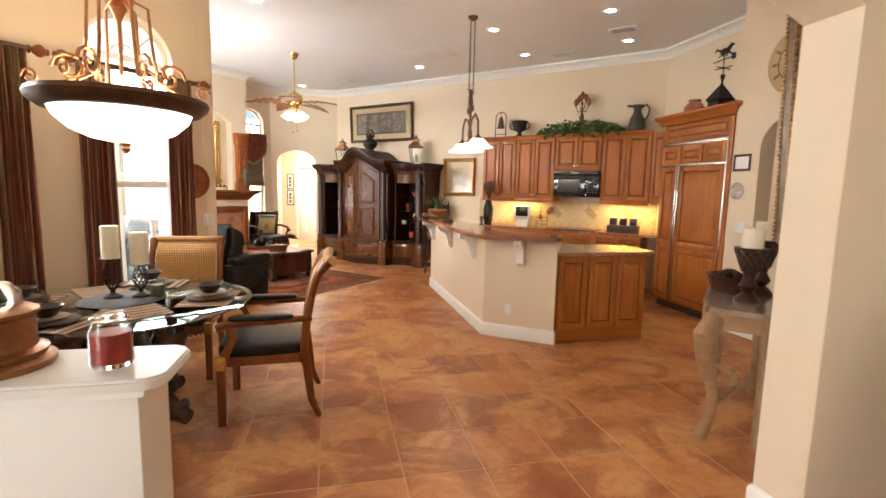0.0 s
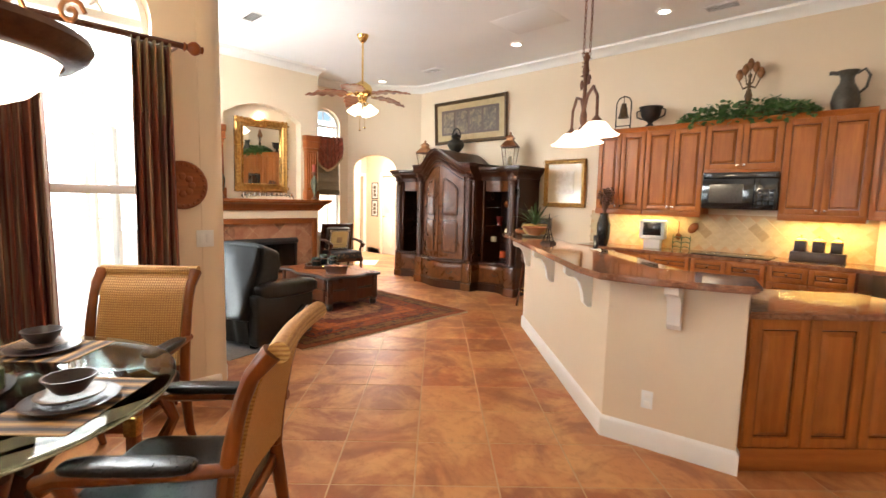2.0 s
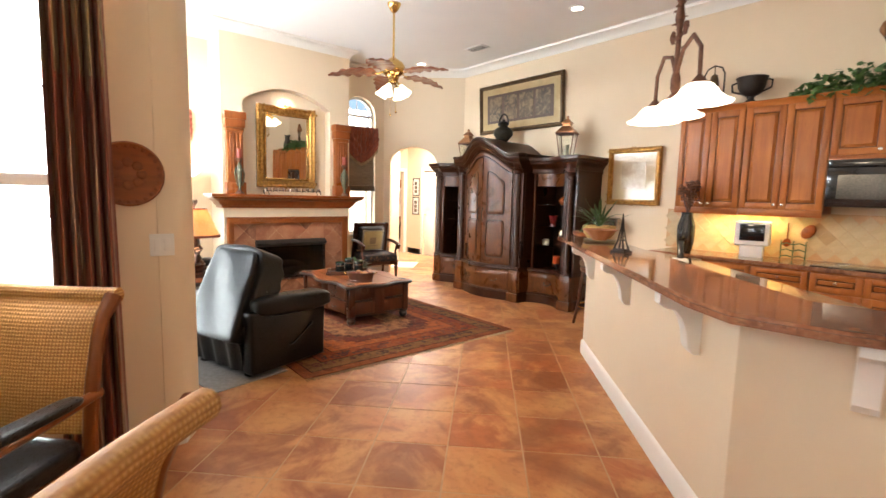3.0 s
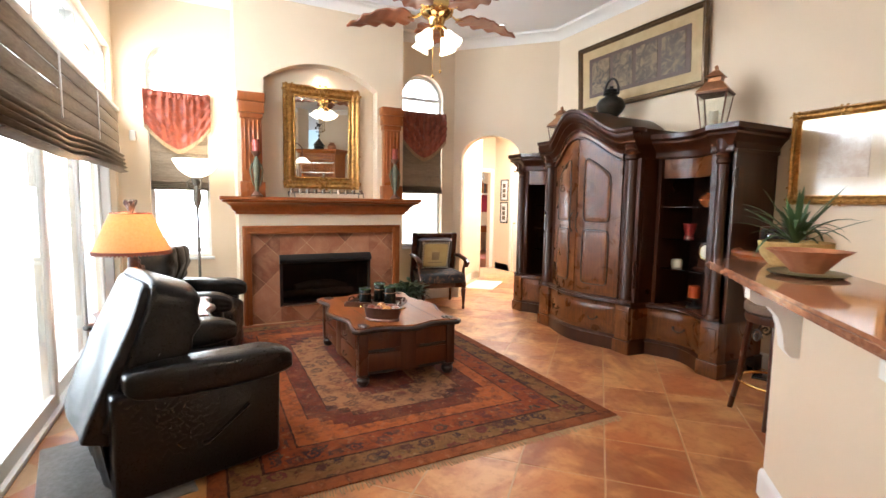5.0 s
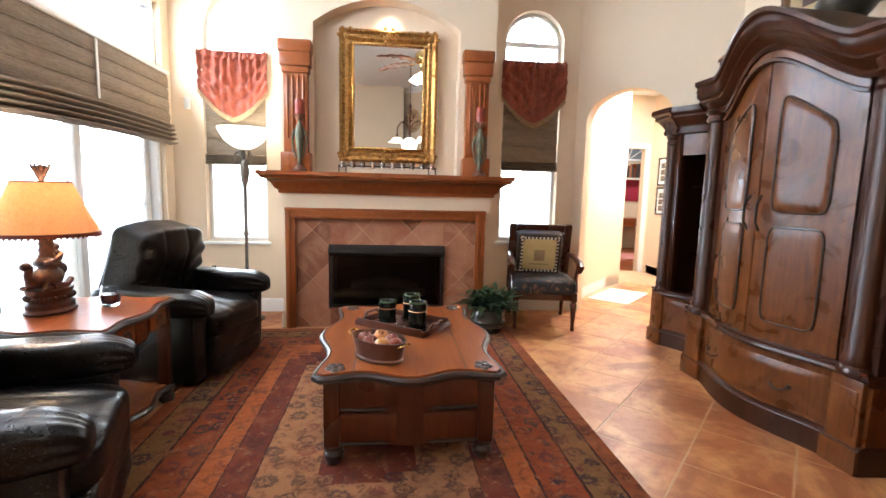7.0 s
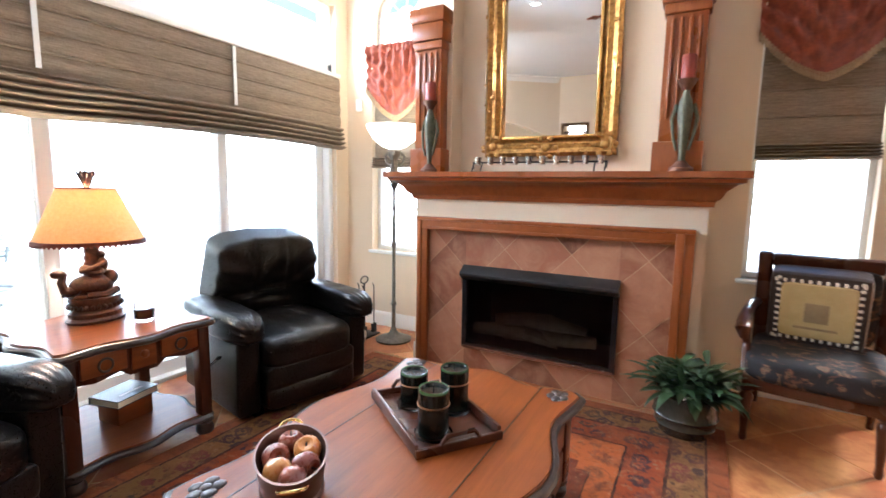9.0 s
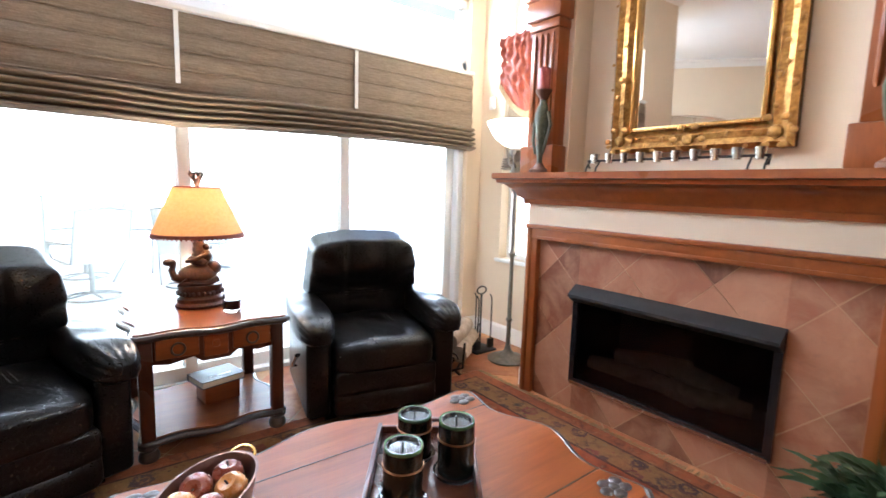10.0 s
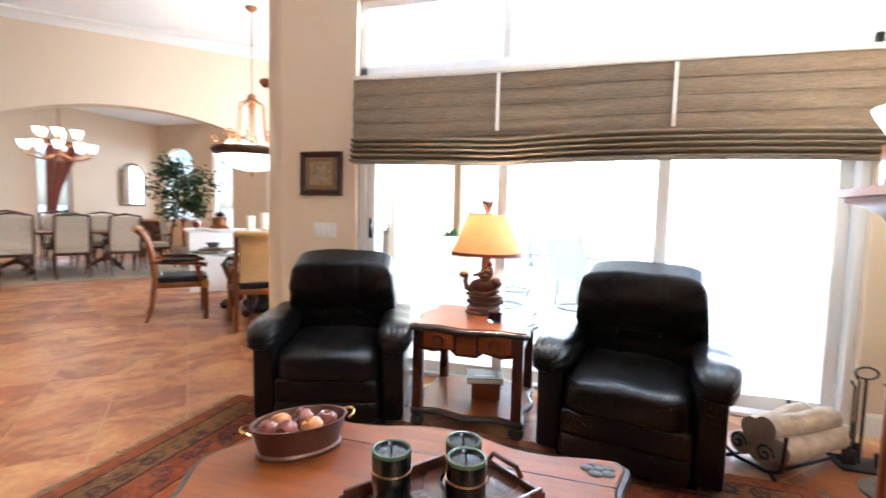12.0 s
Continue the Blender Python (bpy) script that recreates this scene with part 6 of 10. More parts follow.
def fern_plant():
    t = thing("potted_plant", pose(-8.00, 5.78, 0) @ Matrix.Diagonal((1.14, 1.14, 1, 1)), "leafy green plant in a dark glazed pot by the hearth", "plant")
    part("pot", Shape().lathe([(0, 0), (0.10, 0), (0.115, 0.02), (0.128, 0.06), (0.134, 0.066), (0.130, 0.074), (0.138, 0.11), (0.144, 0.118), (0.139, 0.126), (0.14, 0.17), (0.125, 0.225), (0.135, 0.24), (0.13, 0.255), (0.115, 0.25), (0.11, 0.22), (0, 0.21)], 26), grainy("dark_olive_glaze", (0.018, 0.018, 0.014), (0.055, 0.048, 0.034), 7, 0.2, relief=0.2, coat=0.4), t)
    rnd = random.Random(4)
    GREENLEAF = grainy("deep_green_leaf", (0.010, 0.030, 0.010), (0.055, 0.095, 0.035), 14, 0.36, relief=0.3)
    s = Shape()
    for k in range(95):
        a, l = rnd.uniform(0, 360), rnd.uniform(0.10, 0.28)
        leaf_blade(l, rnd.uniform(0.03, 0.055), rnd.uniform(0.1, 1.0), pose(0.05 * math.cos(radians(a + 90)), 0.05 * math.sin(radians(a + 90)), 0.22, rnd.uniform(-15, 35), 0, a), s, 5)
        for q in (0.45, 0.7):
            leaf_blade(l * 0.45, 0.035, 0.6, pose(0, 0, 0.22, rnd.uniform(-10, 30), 0, a) @ pose(0, l * q * 0.8, l * 0.75 * q - 0.3 * l * q * q, 0, 0, rnd.choice((-55, 55))), s, 4)
    f = part("foliage", s, GREENLEAF, t, smooth=80)
    f["kind"] = "stuff"


fern_plant()
sp = thing("floor_speaker", pose(-7.83, 7.50, 0, 0, 0, 20), "black cube subwoofer speaker on the floor beside the cabinet", "speaker")
part("cabinet", Shape().box(-0.12, -0.14, 0.01, 0.12, 0.14, 0.33, 0.008), BLACK, sp)
part("grille", Shape().box(-0.105, -0.15, 0.03, 0.105, -0.141, 0.31, 0.004), CHAR, sp)
cf = thing("candle_figure", pose(-7.83, 7.49, 0.331), "black palm-shaped candle stand with a dark candle", "candle holder")
part("stem", Shape().lathe([(0, 0), (0.06, 0), (0.05, 0.02), (0.02, 0.05), (0.03, 0.12), (0.015, 0.20), (0.03, 0.26), (0.045, 0.285), (0, 0.29)], 14), IRON, cf)
s = Shape()
for k in range(9):
    leaf_blade(0.12, 0.03, 0.8, pose(0, 0, 0.15, 10, 0, 40 * k), s, 5)
part("fronds", s, IRON, cf)
part("candle", Shape().lathe([(0, 0.285), (0.03, 0.285), (0.03, 0.40), (0, 0.40)], 14), BLACKWOOD, cf)

# ---- the carved wall cabinet ----
def armoire():
    t = thing("armoire", pose(-6.34, 7.825, 0), "dark walnut entertainment armoire with arched doors and open side shelves", "cabinet")
    CU, WU = 0.665, 1.385

    def depth(x):
        a = abs(x)
        if a <= 0.47:
            return 0.76 + 0.12 * math.cos(a / 0.47 * math.pi / 2) ** 1.2
        if a <= CU:
            return 0.76
        f = min(1.0, (a - CU) / (WU - CU) / 0.78)
        return 0.60 - 0.12 * math.sin(math.pi * f)

    def outline(x0, x1, grow=0.0, n=40, back=0.0):
        xs = [x0 + (x1 - x0) * k / n for k in range(n + 1)]
        return [(x0, -back), *[(x, -depth(x) - grow) for x in xs], (x1, -back)]

    def mould(name, x0, x1, zf, prof, parent=t, mat=WALNUT, n=40, base=None):
        d = base or depth
        k = len(prof) - 1
        sh = Shape().grid(lambda u, v: Vector((x0 + (x1 - x0) * u, -d(x0 + (x1 - x0) * u) - prof[min(k, round(v * k))][0], zf(x0 + (x1 - x0) * u) + prof[min(k, round(v * k))][1])), n, k)
        return part(name, sh, mat, parent, smooth=45)

    # plinth and base
    part("plinth", Shape().prism(outline(-WU, -CU, 0.02), 0, 0.12).prism(outline(-CU, CU, 0.025, 50), 0, 0.125).prism(outline(CU, WU, 0.02), 0, 0.12), WALNUT, t)
    part("base_cabinet", Shape().prism(outline(-WU + 0.02, -CU, 0), 0.12, 0.45).prism(outline(-CU, CU, 0, 50), 0.12, 0.46).prism(outline(CU, WU - 0.02, 0), 0.12, 0.45), BURL, t)
    lip = [(0, 0), (0.02, 0.004), (0.03, 0.018), (0.022, 0.034), (0.036, 0.042), (0.036, 0.056), (0, 0.06)]
    for a, b, z in ((-WU, -CU, 0.43), (-CU, CU, 0.44), (CU, WU, 0.43)):
        mould("base_moulding", a, b, lambda x, z=z: z, lip)
        mould("plinth_moulding", a, b, lambda x: 0.115, [(0.02, 0), (0.032, 0.008), (0.024, 0.022), (0.0, 0.03)])
    # base pedestals under the columns
    for x in (-0.567, 0.567, -1.31, 1.31):
        y0 = -depth(x) - 0.02
        part("pedestal", Shape().box(x - 0.095, y0 - 0.02, 0, x + 0.095, y0 + 0.1, 0.12, 0.006).box(x - 0.08, y0 - 0.008, 0.12, x + 0.08, y0 + 0.1, 0.45, 0.006).box(x - 0.06, y0 - 0.014, 0.17, x + 0.06, y0, 0.40, 0.006), BURL, t)
    # drawers
    for a, b in ((-0.455, 0.455), (-1.20, -0.69), (0.69, 1.20)):
        z0, z1 = 0.165, 0.405
        dr = part("drawer", Shape().grid(lambda u, v: Vector((a + (b - a) * u, -depth(a + (b - a) * u) - 0.012 * min(1, 8 * min(u, 1 - u), 6 * min(v, 1 - v)), z0 + (z1 - z0) * v)), 30, 12, 0.0), BURL, t)
        for hx in ((-0.26, 0.26) if a == -0.455 else ((a + b) / 2,)):
            part("bail_handle", Shape().tube([(hx + 0.055 * math.cos(q), -depth(hx) - 0.02 - 0.018 * math.sin(q), 0.29 - 0.028 * math.sin(q)) for q in [math.pi * i / 8 for i in range(9)]], 0.006, 6).ball((hx - 0.055, -depth(hx) - 0.016, 0.29), 0.013, 8).ball((hx + 0.055, -depth(hx) - 0.016, 0.29), 0.013, 8), IRON, dr)
    # centre carcase
    arch = lambda x: 1.83 + 0.24 * math.cos(min(1.0, abs(x) / 0.47) * math.pi / 2) ** 1.5
    part("centre_side", Shape().box(-CU, -0.70, 0.46, -CU + 0.03, 0, 2.02), WALNUT, t)
    part("centre_side", Shape().box(CU - 0.03, -0.70, 0.46, CU, 0, 2.02), WALNUT, t)
    part("centre_back", Shape().box(-CU, -0.02, 0.46, CU, 0, 2.05), WALNUT, t)
    for s in (-1, 1):
        a, b = 0.004 * s, 0.462 * s

        def face(u, v, a=a, b=b):
            x = a + (b - a) * u
            return Vector((x, -depth(x) + 0.012, 0.47 + (arch(x) - 0.035 - 0.47) * v))
        door = part("door", Shape().grid(face, 26, 30, 0.025), BURL, t, "figured walnut arched door")
        for z0, z1 in ((0.60, 1.13), (1.21, 1.62)):
            def raised(u, v, a=a, b=b, z0=z0, z1=z1):
                p_, q_ = 2 * u - 1, 2 * v - 1
                k_ = max(abs(p_), abs(q_)) / max(1e-6, (abs(p_) ** 9 + abs(q_) ** 9) ** (1 / 9))
                edge = min(1.0, 9 * (1 - max(abs(p_), abs(q_))))
                u, v = (p_ * k_ + 1) / 2, (q_ * k_ + 1) / 2
                x = a + (b - a) * (0.20 + 0.58 * u)
                top = z1 + (arch(x) - arch(b)) * (1.0 if z1 > 1.5 else 0.0)
                return Vector((x, -depth(x) + 0.008 - 0.010 * edge, z0 + (top - z0) * v))
            part("raised_panel", Shape().grid(raised, 24, 28), BURL, door)
            ring_ = [(k / 20, 0) for k in range(20)] + [(1, k / 20) for k in range(20)] + [(1 - k / 20, 1) for k in range(20)] + [(0, 1 - k / 20) for k in range(20)]
            part("panel_bead", Shape().tube([raised(u, v) - Vector((0, 0.005, 0)) for u, v in ring_], 0.0055, 6, True), BLACKWOOD, door, "dark beaded panel outline")
        part("door_handle", Shape().tube([(0.04 * s, -depth(0.04) - 0.005, 1.30), (0.045 * s, -depth(0.04) - 0.035, 1.25), (0.045 * s, -depth(0.04) - 0.035, 1.15), (0.04 * s, -depth(0.04) - 0.005, 1.10)], 0.007, 6), IRON, door)
    # spandrel above the doors and the arched cornice
    part("spandrel", Shape().grid(lambda u, v: Vector((-0.47 + 0.94 * u, -depth(-0.47 + 0.94 * u) - 0.006, arch(-0.47 + 0.94 * u) - 0.04 + 0.13 * v)), 40, 4, 0.03), BURL, t)
    corn = [(-0.02, 0.0), (0.02, 0.0), (0.028, 0.02), (0.02, 0.035), (0.045, 0.06), (0.07, 0.085), (0.065, 0.10), (0.085, 0.115), (0.105, 0.15), (0.10, 0.175), (0.12, 0.19), (0.12, 0.215), (-0.3, 0.215)]
    bell = lambda x: arch(x) + 0.015 if abs(x) < 0.47 else 1.845
    mould("arched_cornice", -0.655, 0.655, bell, corn, n=84, base=lambda x: depth(min(0.47, abs(x))))
    for x in (-0.655, 0.640):
        part("cornice_end", Shape().box(x, -depth(0.47) - 0.018, 1.847, x + 0.015, -0.05, 2.05), WALNUT, t)
    mould("arch_bead", -0.47, 0.47, lambda x: arch(x) - 0.05, [(0.0, 0.0), (0.022, 0.006), (0.022, 0.022), (0.0, 0.028)], n=60)
    part("cornice_top", Shape().grid(lambda u, v: Vector((-0.655 + 1.31 * u, -(depth(min(0.47, abs(-0.655 + 1.31 * u))) - 0.20) * (1 - v), bell(-0.655 + 1.31 * u) + 0.200)), 56, 3), WALNUT, t)
    # columns with turned capitals
    for x, zt, r in ((-0.567, 2.06, 0.062), (0.567, 2.06, 0.062), (-1.31, 1.98, 0.05), (1.31, 1.98, 0.05)):
        y = -depth(x) + 0.015
        k = r / 0.062
        col = part("column", Shape().lathe([(r, 0.46), (r * 1.25, 0.465), (r * 1.25, 0.49), (r * 1.0, 0.51), (r * 1.1, 0.53), (r * 0.92, 0.56), (r * 0.84, zt - 0.40), (r * 0.82, zt - 0.28)], 22, pose(x, y, 0)), WALNUT, t)
        part("capital", Shape().lathe([(r * 0.82, zt - 0.28), (r * 1.1, zt - 0.265), (r * 1.1, zt - 0.245), (r * 0.95, zt - 0.23), (r * 1.25, zt - 0.205), (r * 1.0, zt - 0.185), (r * 1.3, zt - 0.15), (r * 1.15, zt - 0.125), (r * 1.5, zt - 0.085), (r * 1.45, zt - 0.05), (r * 1.75, zt - 0.03), (r * 1.75, zt), (0, zt)], 22, pose(x, y, 0)), WALNUT, col)
        part("back_stile", Shape().box(x - 0.095, y, 0.45, x + 0.095, y + 0.04, zt - 0.02), WALNUT, t)
        part("entablature", Shape().box(x - 0.10, y - 0.02, zt - 0.16, x + 0.10, -0.02, zt - 0.002, 0.006), WALNUT, t)
    # open wings
    wc = [(-0.02, 0.0), (0.01, 0.0), (0.018, 0.02), (0.01, 0.05), (0.02, 0.07), (0.05, 0.11), (0.075, 0.13), (0.07, 0.15), (0.095, 0.17), (0.095, 0.21), (-0.25, 0.21)]
    for s in (-1, 1):
        a, b = s * CU, s * WU
        part("wing_side", Shape().box(s * (WU - 0.03), -0.585, 0.44, s * WU, 0, 1.98), WALNUT, t)
        part("wing_back", Shape().box(s * CU, -0.02, 0.44, s * WU, 0, 1.98), WALNUT, t)
        part("wing_frieze", Shape().grid(lambda u, v: Vector((s * (0.70 + 0.60 * u), -depth(0.70 + 0.60 * u) + 0.02, 1.62 + 0.18 * v)), 16, 2, 0.025), BURL, t)
        mould("wing_cornice", s * 0.66, s * 1.26, lambda x: 1.79, wc, n=20)
        part("wing_top", Shape().box(s * 0.66, -0.47, 1.96, s * 1.40, 0, 1.985), WALNUT, t)
        part("side_cornice", Shape().sweep(wc[1:-1] + [(0, 0.21)], [(-WU, 0, 1.792), (-WU, -0.612, 1.792), (-1.22, -0.612, 1.792)] if s < 0 else [(1.22, -0.612, 1.792), (WU, -0.612, 1.792), (WU, 0, 1.792)]), WALNUT, t)
        for x in (0.70, 1.205):
            part("wing_stile", Shape().box(s * x, -depth(x) + 0.01, 0.45, s * (x + 0.035), -depth(x) + 0.045, 1.80), WALNUT, t)
        for z in (0.80, 1.07, 1.36):
            part("glass_shelf", Shape().prism([(s * 0.69, -0.03), (s * 0.69, -0.46), (s * 0.95, -0.43), (s * 1.27, -0.40), (s * 1.27, -0.03)], z, z + 0.008), GLASS, t)


armoire()


def shelf_item(name, x, y, z, prof, mat, label, cat, seg=18):
    return single(name, Shape().lathe(prof, seg), mat, pose(-6.34 + x, 7.825 + y, z), label, cat)


BURNT = grainy("burnt_orange_glaze", (0.22, 0.045, 0.015), (0.42, 0.12, 0.03), 8, 0.2, coat=0.4)
REDPOT = grainy("oxblood_glaze", (0.10, 0.008, 0.008), (0.20, 0.02, 0.015), 8, 0.2, coat=0.4)
shelf_item("round_vase", 0.98, -0.22, 1.3685, [(0, 0), (0.05, 0), (0.085, 0.03), (0.10, 0.065), (0.08, 0.10), (0.04, 0.115), (0.045, 0.125), (0, 0.12)], BURNT, "squat burnt-orange ceramic vase on a glass shelf", "vase")
shelf_item("red_cup", 0.82, -0.26, 1.0785, [(0, 0), (0.05, 0), (0.05, 0.015), (0.04, 0.03), (0.06, 0.10), (0.065, 0.14), (0.055, 0.14), (0, 0.06)], REDPOT, "oxblood red footed cup on a glass shelf", "cup")
single("display_plate", Shape().lathe([(0, 0), (0.09, 0.004), (0.13, 0.018), (0.14, 0.022), (0.135, 0.028), (0.08, 0.014), (0, 0.01)], 30), BURNT, pose(-6.34 + 1.10, 7.825 - 0.12, 1.222, 80, 0, 0), "burnt-orange display plate leaning at the back of the shelf", "plate")
ck = thing("shelf_clock", pose(-6.34 + 1.02, 7.825 - 0.24, 0.8085), "dark wooden mantel clock with a round white dial", "clock")
part("case", Shape().box(-0.09, -0.04, 0.02, 0.09, 0.05, 0.17, 0.01).lathe([(0, -0.05), (0.095, -0.05), (0.095, 0.04), (0, 0.04)], 26, pose(0, 0, 0.165, 90, 0, 0)).box(-0.12, -0.05, 0, 0.12, 0.06, 0.025, 0.006), MAHOG_D, ck)
part("dial", Shape().lathe([(0, 0.0), (0.066, 0.0), (0.066, 0.006), (0, 0.006)], 26, pose(0, -0.041, 0.165, 90, 0, 0)), WAX, ck)
part("bezel", Shape().tube([(0.068 * math.cos(a), -0.048, 0.165 + 0.068 * math.sin(a)) for a in [2 * math.pi * i / 24 for i in range(24)]], 0.006, 6, True), BRASS, ck)
part("clock_hand", Shape().box(-0.003, -0.050, 0.165, 0.003, -0.048, 0.215).box(0.0, -0.050, 0.162, 0.035, -0.048, 0.168), BLACK, ck)
shelf_item("white_jar", 0.74, -0.30, 0.8085, [(0, 0), (0.045, 0), (0.05, 0.02), (0.05, 0.06), (0.04, 0.075), (0, 0.07)], WAX, "small white jar candle on a glass shelf", "candle")
shelf_item("orange_candle", 0.90, -0.25, 0.545, [(0, 0), (0.05, 0), (0.05, 0.105), (0.04, 0.11), (0, 0.10)], grainy("orange_wax", (0.52, 0.06, 0.012), (0.62, 0.10, 0.02), 5, 0.35), "orange-red pillar candle on a low black stand", "candle")
shelf_item("candle_stand", 0.90, -0.25, 0.45, [(0, 0), (0.06, 0), (0.06, 0.012), (0.015, 0.03), (0.015, 0.07), (0.06, 0.088), (0.06, 0.094), (0, 0.094)], IRON, "low black iron candle stand in the cabinet", "candle holder")
shelf_item("dark_jar", -0.9, -0.25, 0.8085, [(0, 0), (0.05, 0), (0.07, 0.06), (0.05, 0.13), (0.03, 0.15), (0, 0.15)], BLACKWOOD, "small dark jar on a glass shelf", "jar")


def lantern(x, y, z, turn):
    t = thing("lantern", pose(x, y, z, 0, 0, turn) @ Matrix.Scale(1.18, 4), "copper and glass candle lantern on top of the armoire", "lantern", "armoire lanterns")
    w0, w1, h = 0.062, 0.095, 0.27
    part("base", Shape().box(-0.075, -0.075, 0, 0.075, 0.075, 0.02, 0.004), RUST, t)
    for sx in (-1, 1):
        for sy in (-1, 1):
            part("corner_bar", Shape().tube([(sx * w0, sy * w0, 0.02), (sx * w1, sy * w1, h)], 0.006, 6), RUST, t)
    part("top_frame", Shape().box(-w1 - 0.012, -w1 - 0.012, h - 0.004, w1 + 0.012, w1 + 0.012, h + 0.012, 0.003), RUST, t)
    part("roof", Shape().lathe([(0.145, h + 0.01), (0.145, h + 0.018), (0.07, h + 0.085), (0.06, h + 0.085), (0.06, h + 0.115), (0.085, h + 0.12), (0.03, h + 0.165), (0.012, h + 0.17), (0.018, h + 0.19), (0, h + 0.21)], 4, pose(0, 0, 0, 0, 0, 45)), COPPER, t, smooth=20)
    for k in range(4):
        q = pose(0, 0, 0, 0, 0, 90 * k)
        pane = part("pane", Shape().grid(lambda u, v: Vector(((u - 0.5) * 2 * (w0 + (w1 - w0) * v), -(w0 + (w1 - w0) * v), 0.02 + (h - 0.02) * v)), 1, 1, 0.003, m=q), GLASS, t)
    part("candle", Shape().lathe([(0, 0.02), (0.03, 0.02), (0.03, 0.15), (0, 0.15)], 14), WAX, t)


lantern(-5.33, 7.52, 2.004, 20)
lantern(-7.28, 7.52, 2.004, 10)
ur = thing("lidded_urn", pose(-6.50, 7.52, 2.285), "dark bronze lidded urn on the armoire crest", "urn")
part("body", Shape().lathe([(0, 0), (0.07, 0), (0.06, 0.02), (0.10, 0.06), (0.145, 0.12), (0.15, 0.16), (0.12, 0.215), (0.07, 0.24), (0.06, 0.26), (0.085, 0.275), (0.07, 0.29), (0, 0.29)], 26), grainy("dark_bronze_patina", (0.015, 0.014, 0.011), (0.06, 0.05, 0.035), 10, 0.4, metal=0.5, relief=0.3), ur)
part("handle", Shape().tube([(0.10 * math.cos(a) if abs(math.cos(a)) > 0.1 else 0, 0, 0.27 + 0.16 * math.sin(a)) for a in [math.pi * i / 12 for i in range(13)]], 0.012, 8), IRON, ur)
part("lid", Shape().lathe([(0.08, 0.285), (0.06, 0.31), (0.02, 0.33), (0.02, 0.35), (0, 0.36)], 20), IRON, ur)
fl = Shape()
for k in range(8):
    leaf_blade(0.10, 0.05, 0.9, pose(0, 0, 0.30, 0, 0, 45 * k), fl, 4)
part("leaf_crest", fl, IRON, ur)

def bookshelf_speaker(x, y, z):
    st = thing("speaker_stand", pose(x, y, 0, 0, 0, 25), "slim black speaker stand behind the bar stool", "speaker stand")
    part("base_plate", Shape().box(-0.13, -0.12, 0, 0.13, 0.12, 0.02, 0.004), BLACK, st)
    part("pole", Shape().tube([(0, 0, 0.02), (0, 0, z - 0.012)], 0.022, 10), BLACK, st)
    part("top_plate", Shape().box(-0.10, -0.08, z - 0.012, 0.10, 0.08, z, 0.003), BLACK, st)
    t = thing("bookshelf_speaker", pose(x, y, z + 0.0005, 0, 0, 25), "reddish wood bookshelf speaker with a dark grille", "speaker")
    part("cabinet", Shape().box(-0.15, -0.11, 0, 0.15, 0.11, 0.16, 0.006), MAHOG_M, t)
    part("grille", Shape().box(-0.14, -0.122, 0.012, 0.14, -0.111, 0.148, 0.004), CHAR, t)
    part("driver", Shape().lathe([(0.0, 0.012), (0.02, 0.012), (0.045, 0.002), (0.055, 0.006), (0.055, 0.0), (0, 0)], 20, pose(-0.06, -0.122, 0.08, 90, 0, 0)), BLACK, t)


bookshelf_speaker(-4.78, 7.66, 1.06)

# ---- pictures and plates on the walls ----
def botanical_build(t, p):
    v = coords(t)
    n = noise_of(t, v, 9, 5, 0.65, 1.2)
    put(t, p.inputs["Base Color"], ramp(t, n, (0.40, (0.24, 0.17, 0.10)), (0.54, (0.10, 0.075, 0.05)), (0.62, (0.055, 0.045, 0.035)), (0.75, (0.20, 0.14, 0.085))))
    p.inputs["Roughness"].default_value = 0.35


BOTAN = material("faded_brown_print", botanical_build)
DKFRAME = grainy("dark_gilt_wood", (0.05, 0.028, 0.012), (0.16, 0.09, 0.035), 14, 0.35, metal=0.3, relief=0.2)
MATBOARD = grainy("gold_mat_board", (0.40, 0.29, 0.13), (0.50, 0.38, 0.20), 10, 0.5)
pm = along((-7.30, KY), (-5, KY)) @ pose(0, -0.012, 2.50, 3.0, 0, 0)
pic = ornate_mirror("framed_picture", pm, 1.68, 0.77, 0.065, "wide dark gilt-framed row of four botanical prints", MATBOARD, "picture", 0.05, False, DKFRAME)
part("dark_mat", Shape().box(0.17, -0.019, 0.16, 1.51, -0.0165, 0.61), grainy("brown_mat_board", (0.075, 0.045, 0.035), (0.11, 0.07, 0.05), 8, 0.4), pic)
for k in range(4):
    part("print", Shape().box(0.22 + 0.32 * k, -0.023, 0.20, 0.49 + 0.32 * k, -0.0195, 0.57), BOTAN, pic)
pm = along((-4.86, KY), (-4, KY)) @ pose(0, -0.006, 1.40, 1.0, 0, 0)
pic = ornate_mirror("framed_picture", pm, 0.70, 0.72, 0.075, "ornate gold-framed print hanging above the bar", grainy("cream_mat", (0.50, 0.36, 0.20), (0.58, 0.44, 0.27), 6, 0.12, relief=0, coat=1.0), "picture", 0.05, True, GOLD, GOLD)
part("print", Shape().box(0.19, -0.020, 0.20, 0.51, -0.0165, 0.54), grainy("pale_figure_print", (0.34, 0.22, 0.12), (0.58, 0.46, 0.30), 12, 0.2, coat=0.8), pic)
pm = along((-4.76, SY), (-5.2, SY)) @ pose(0, -0.004, 1.39)
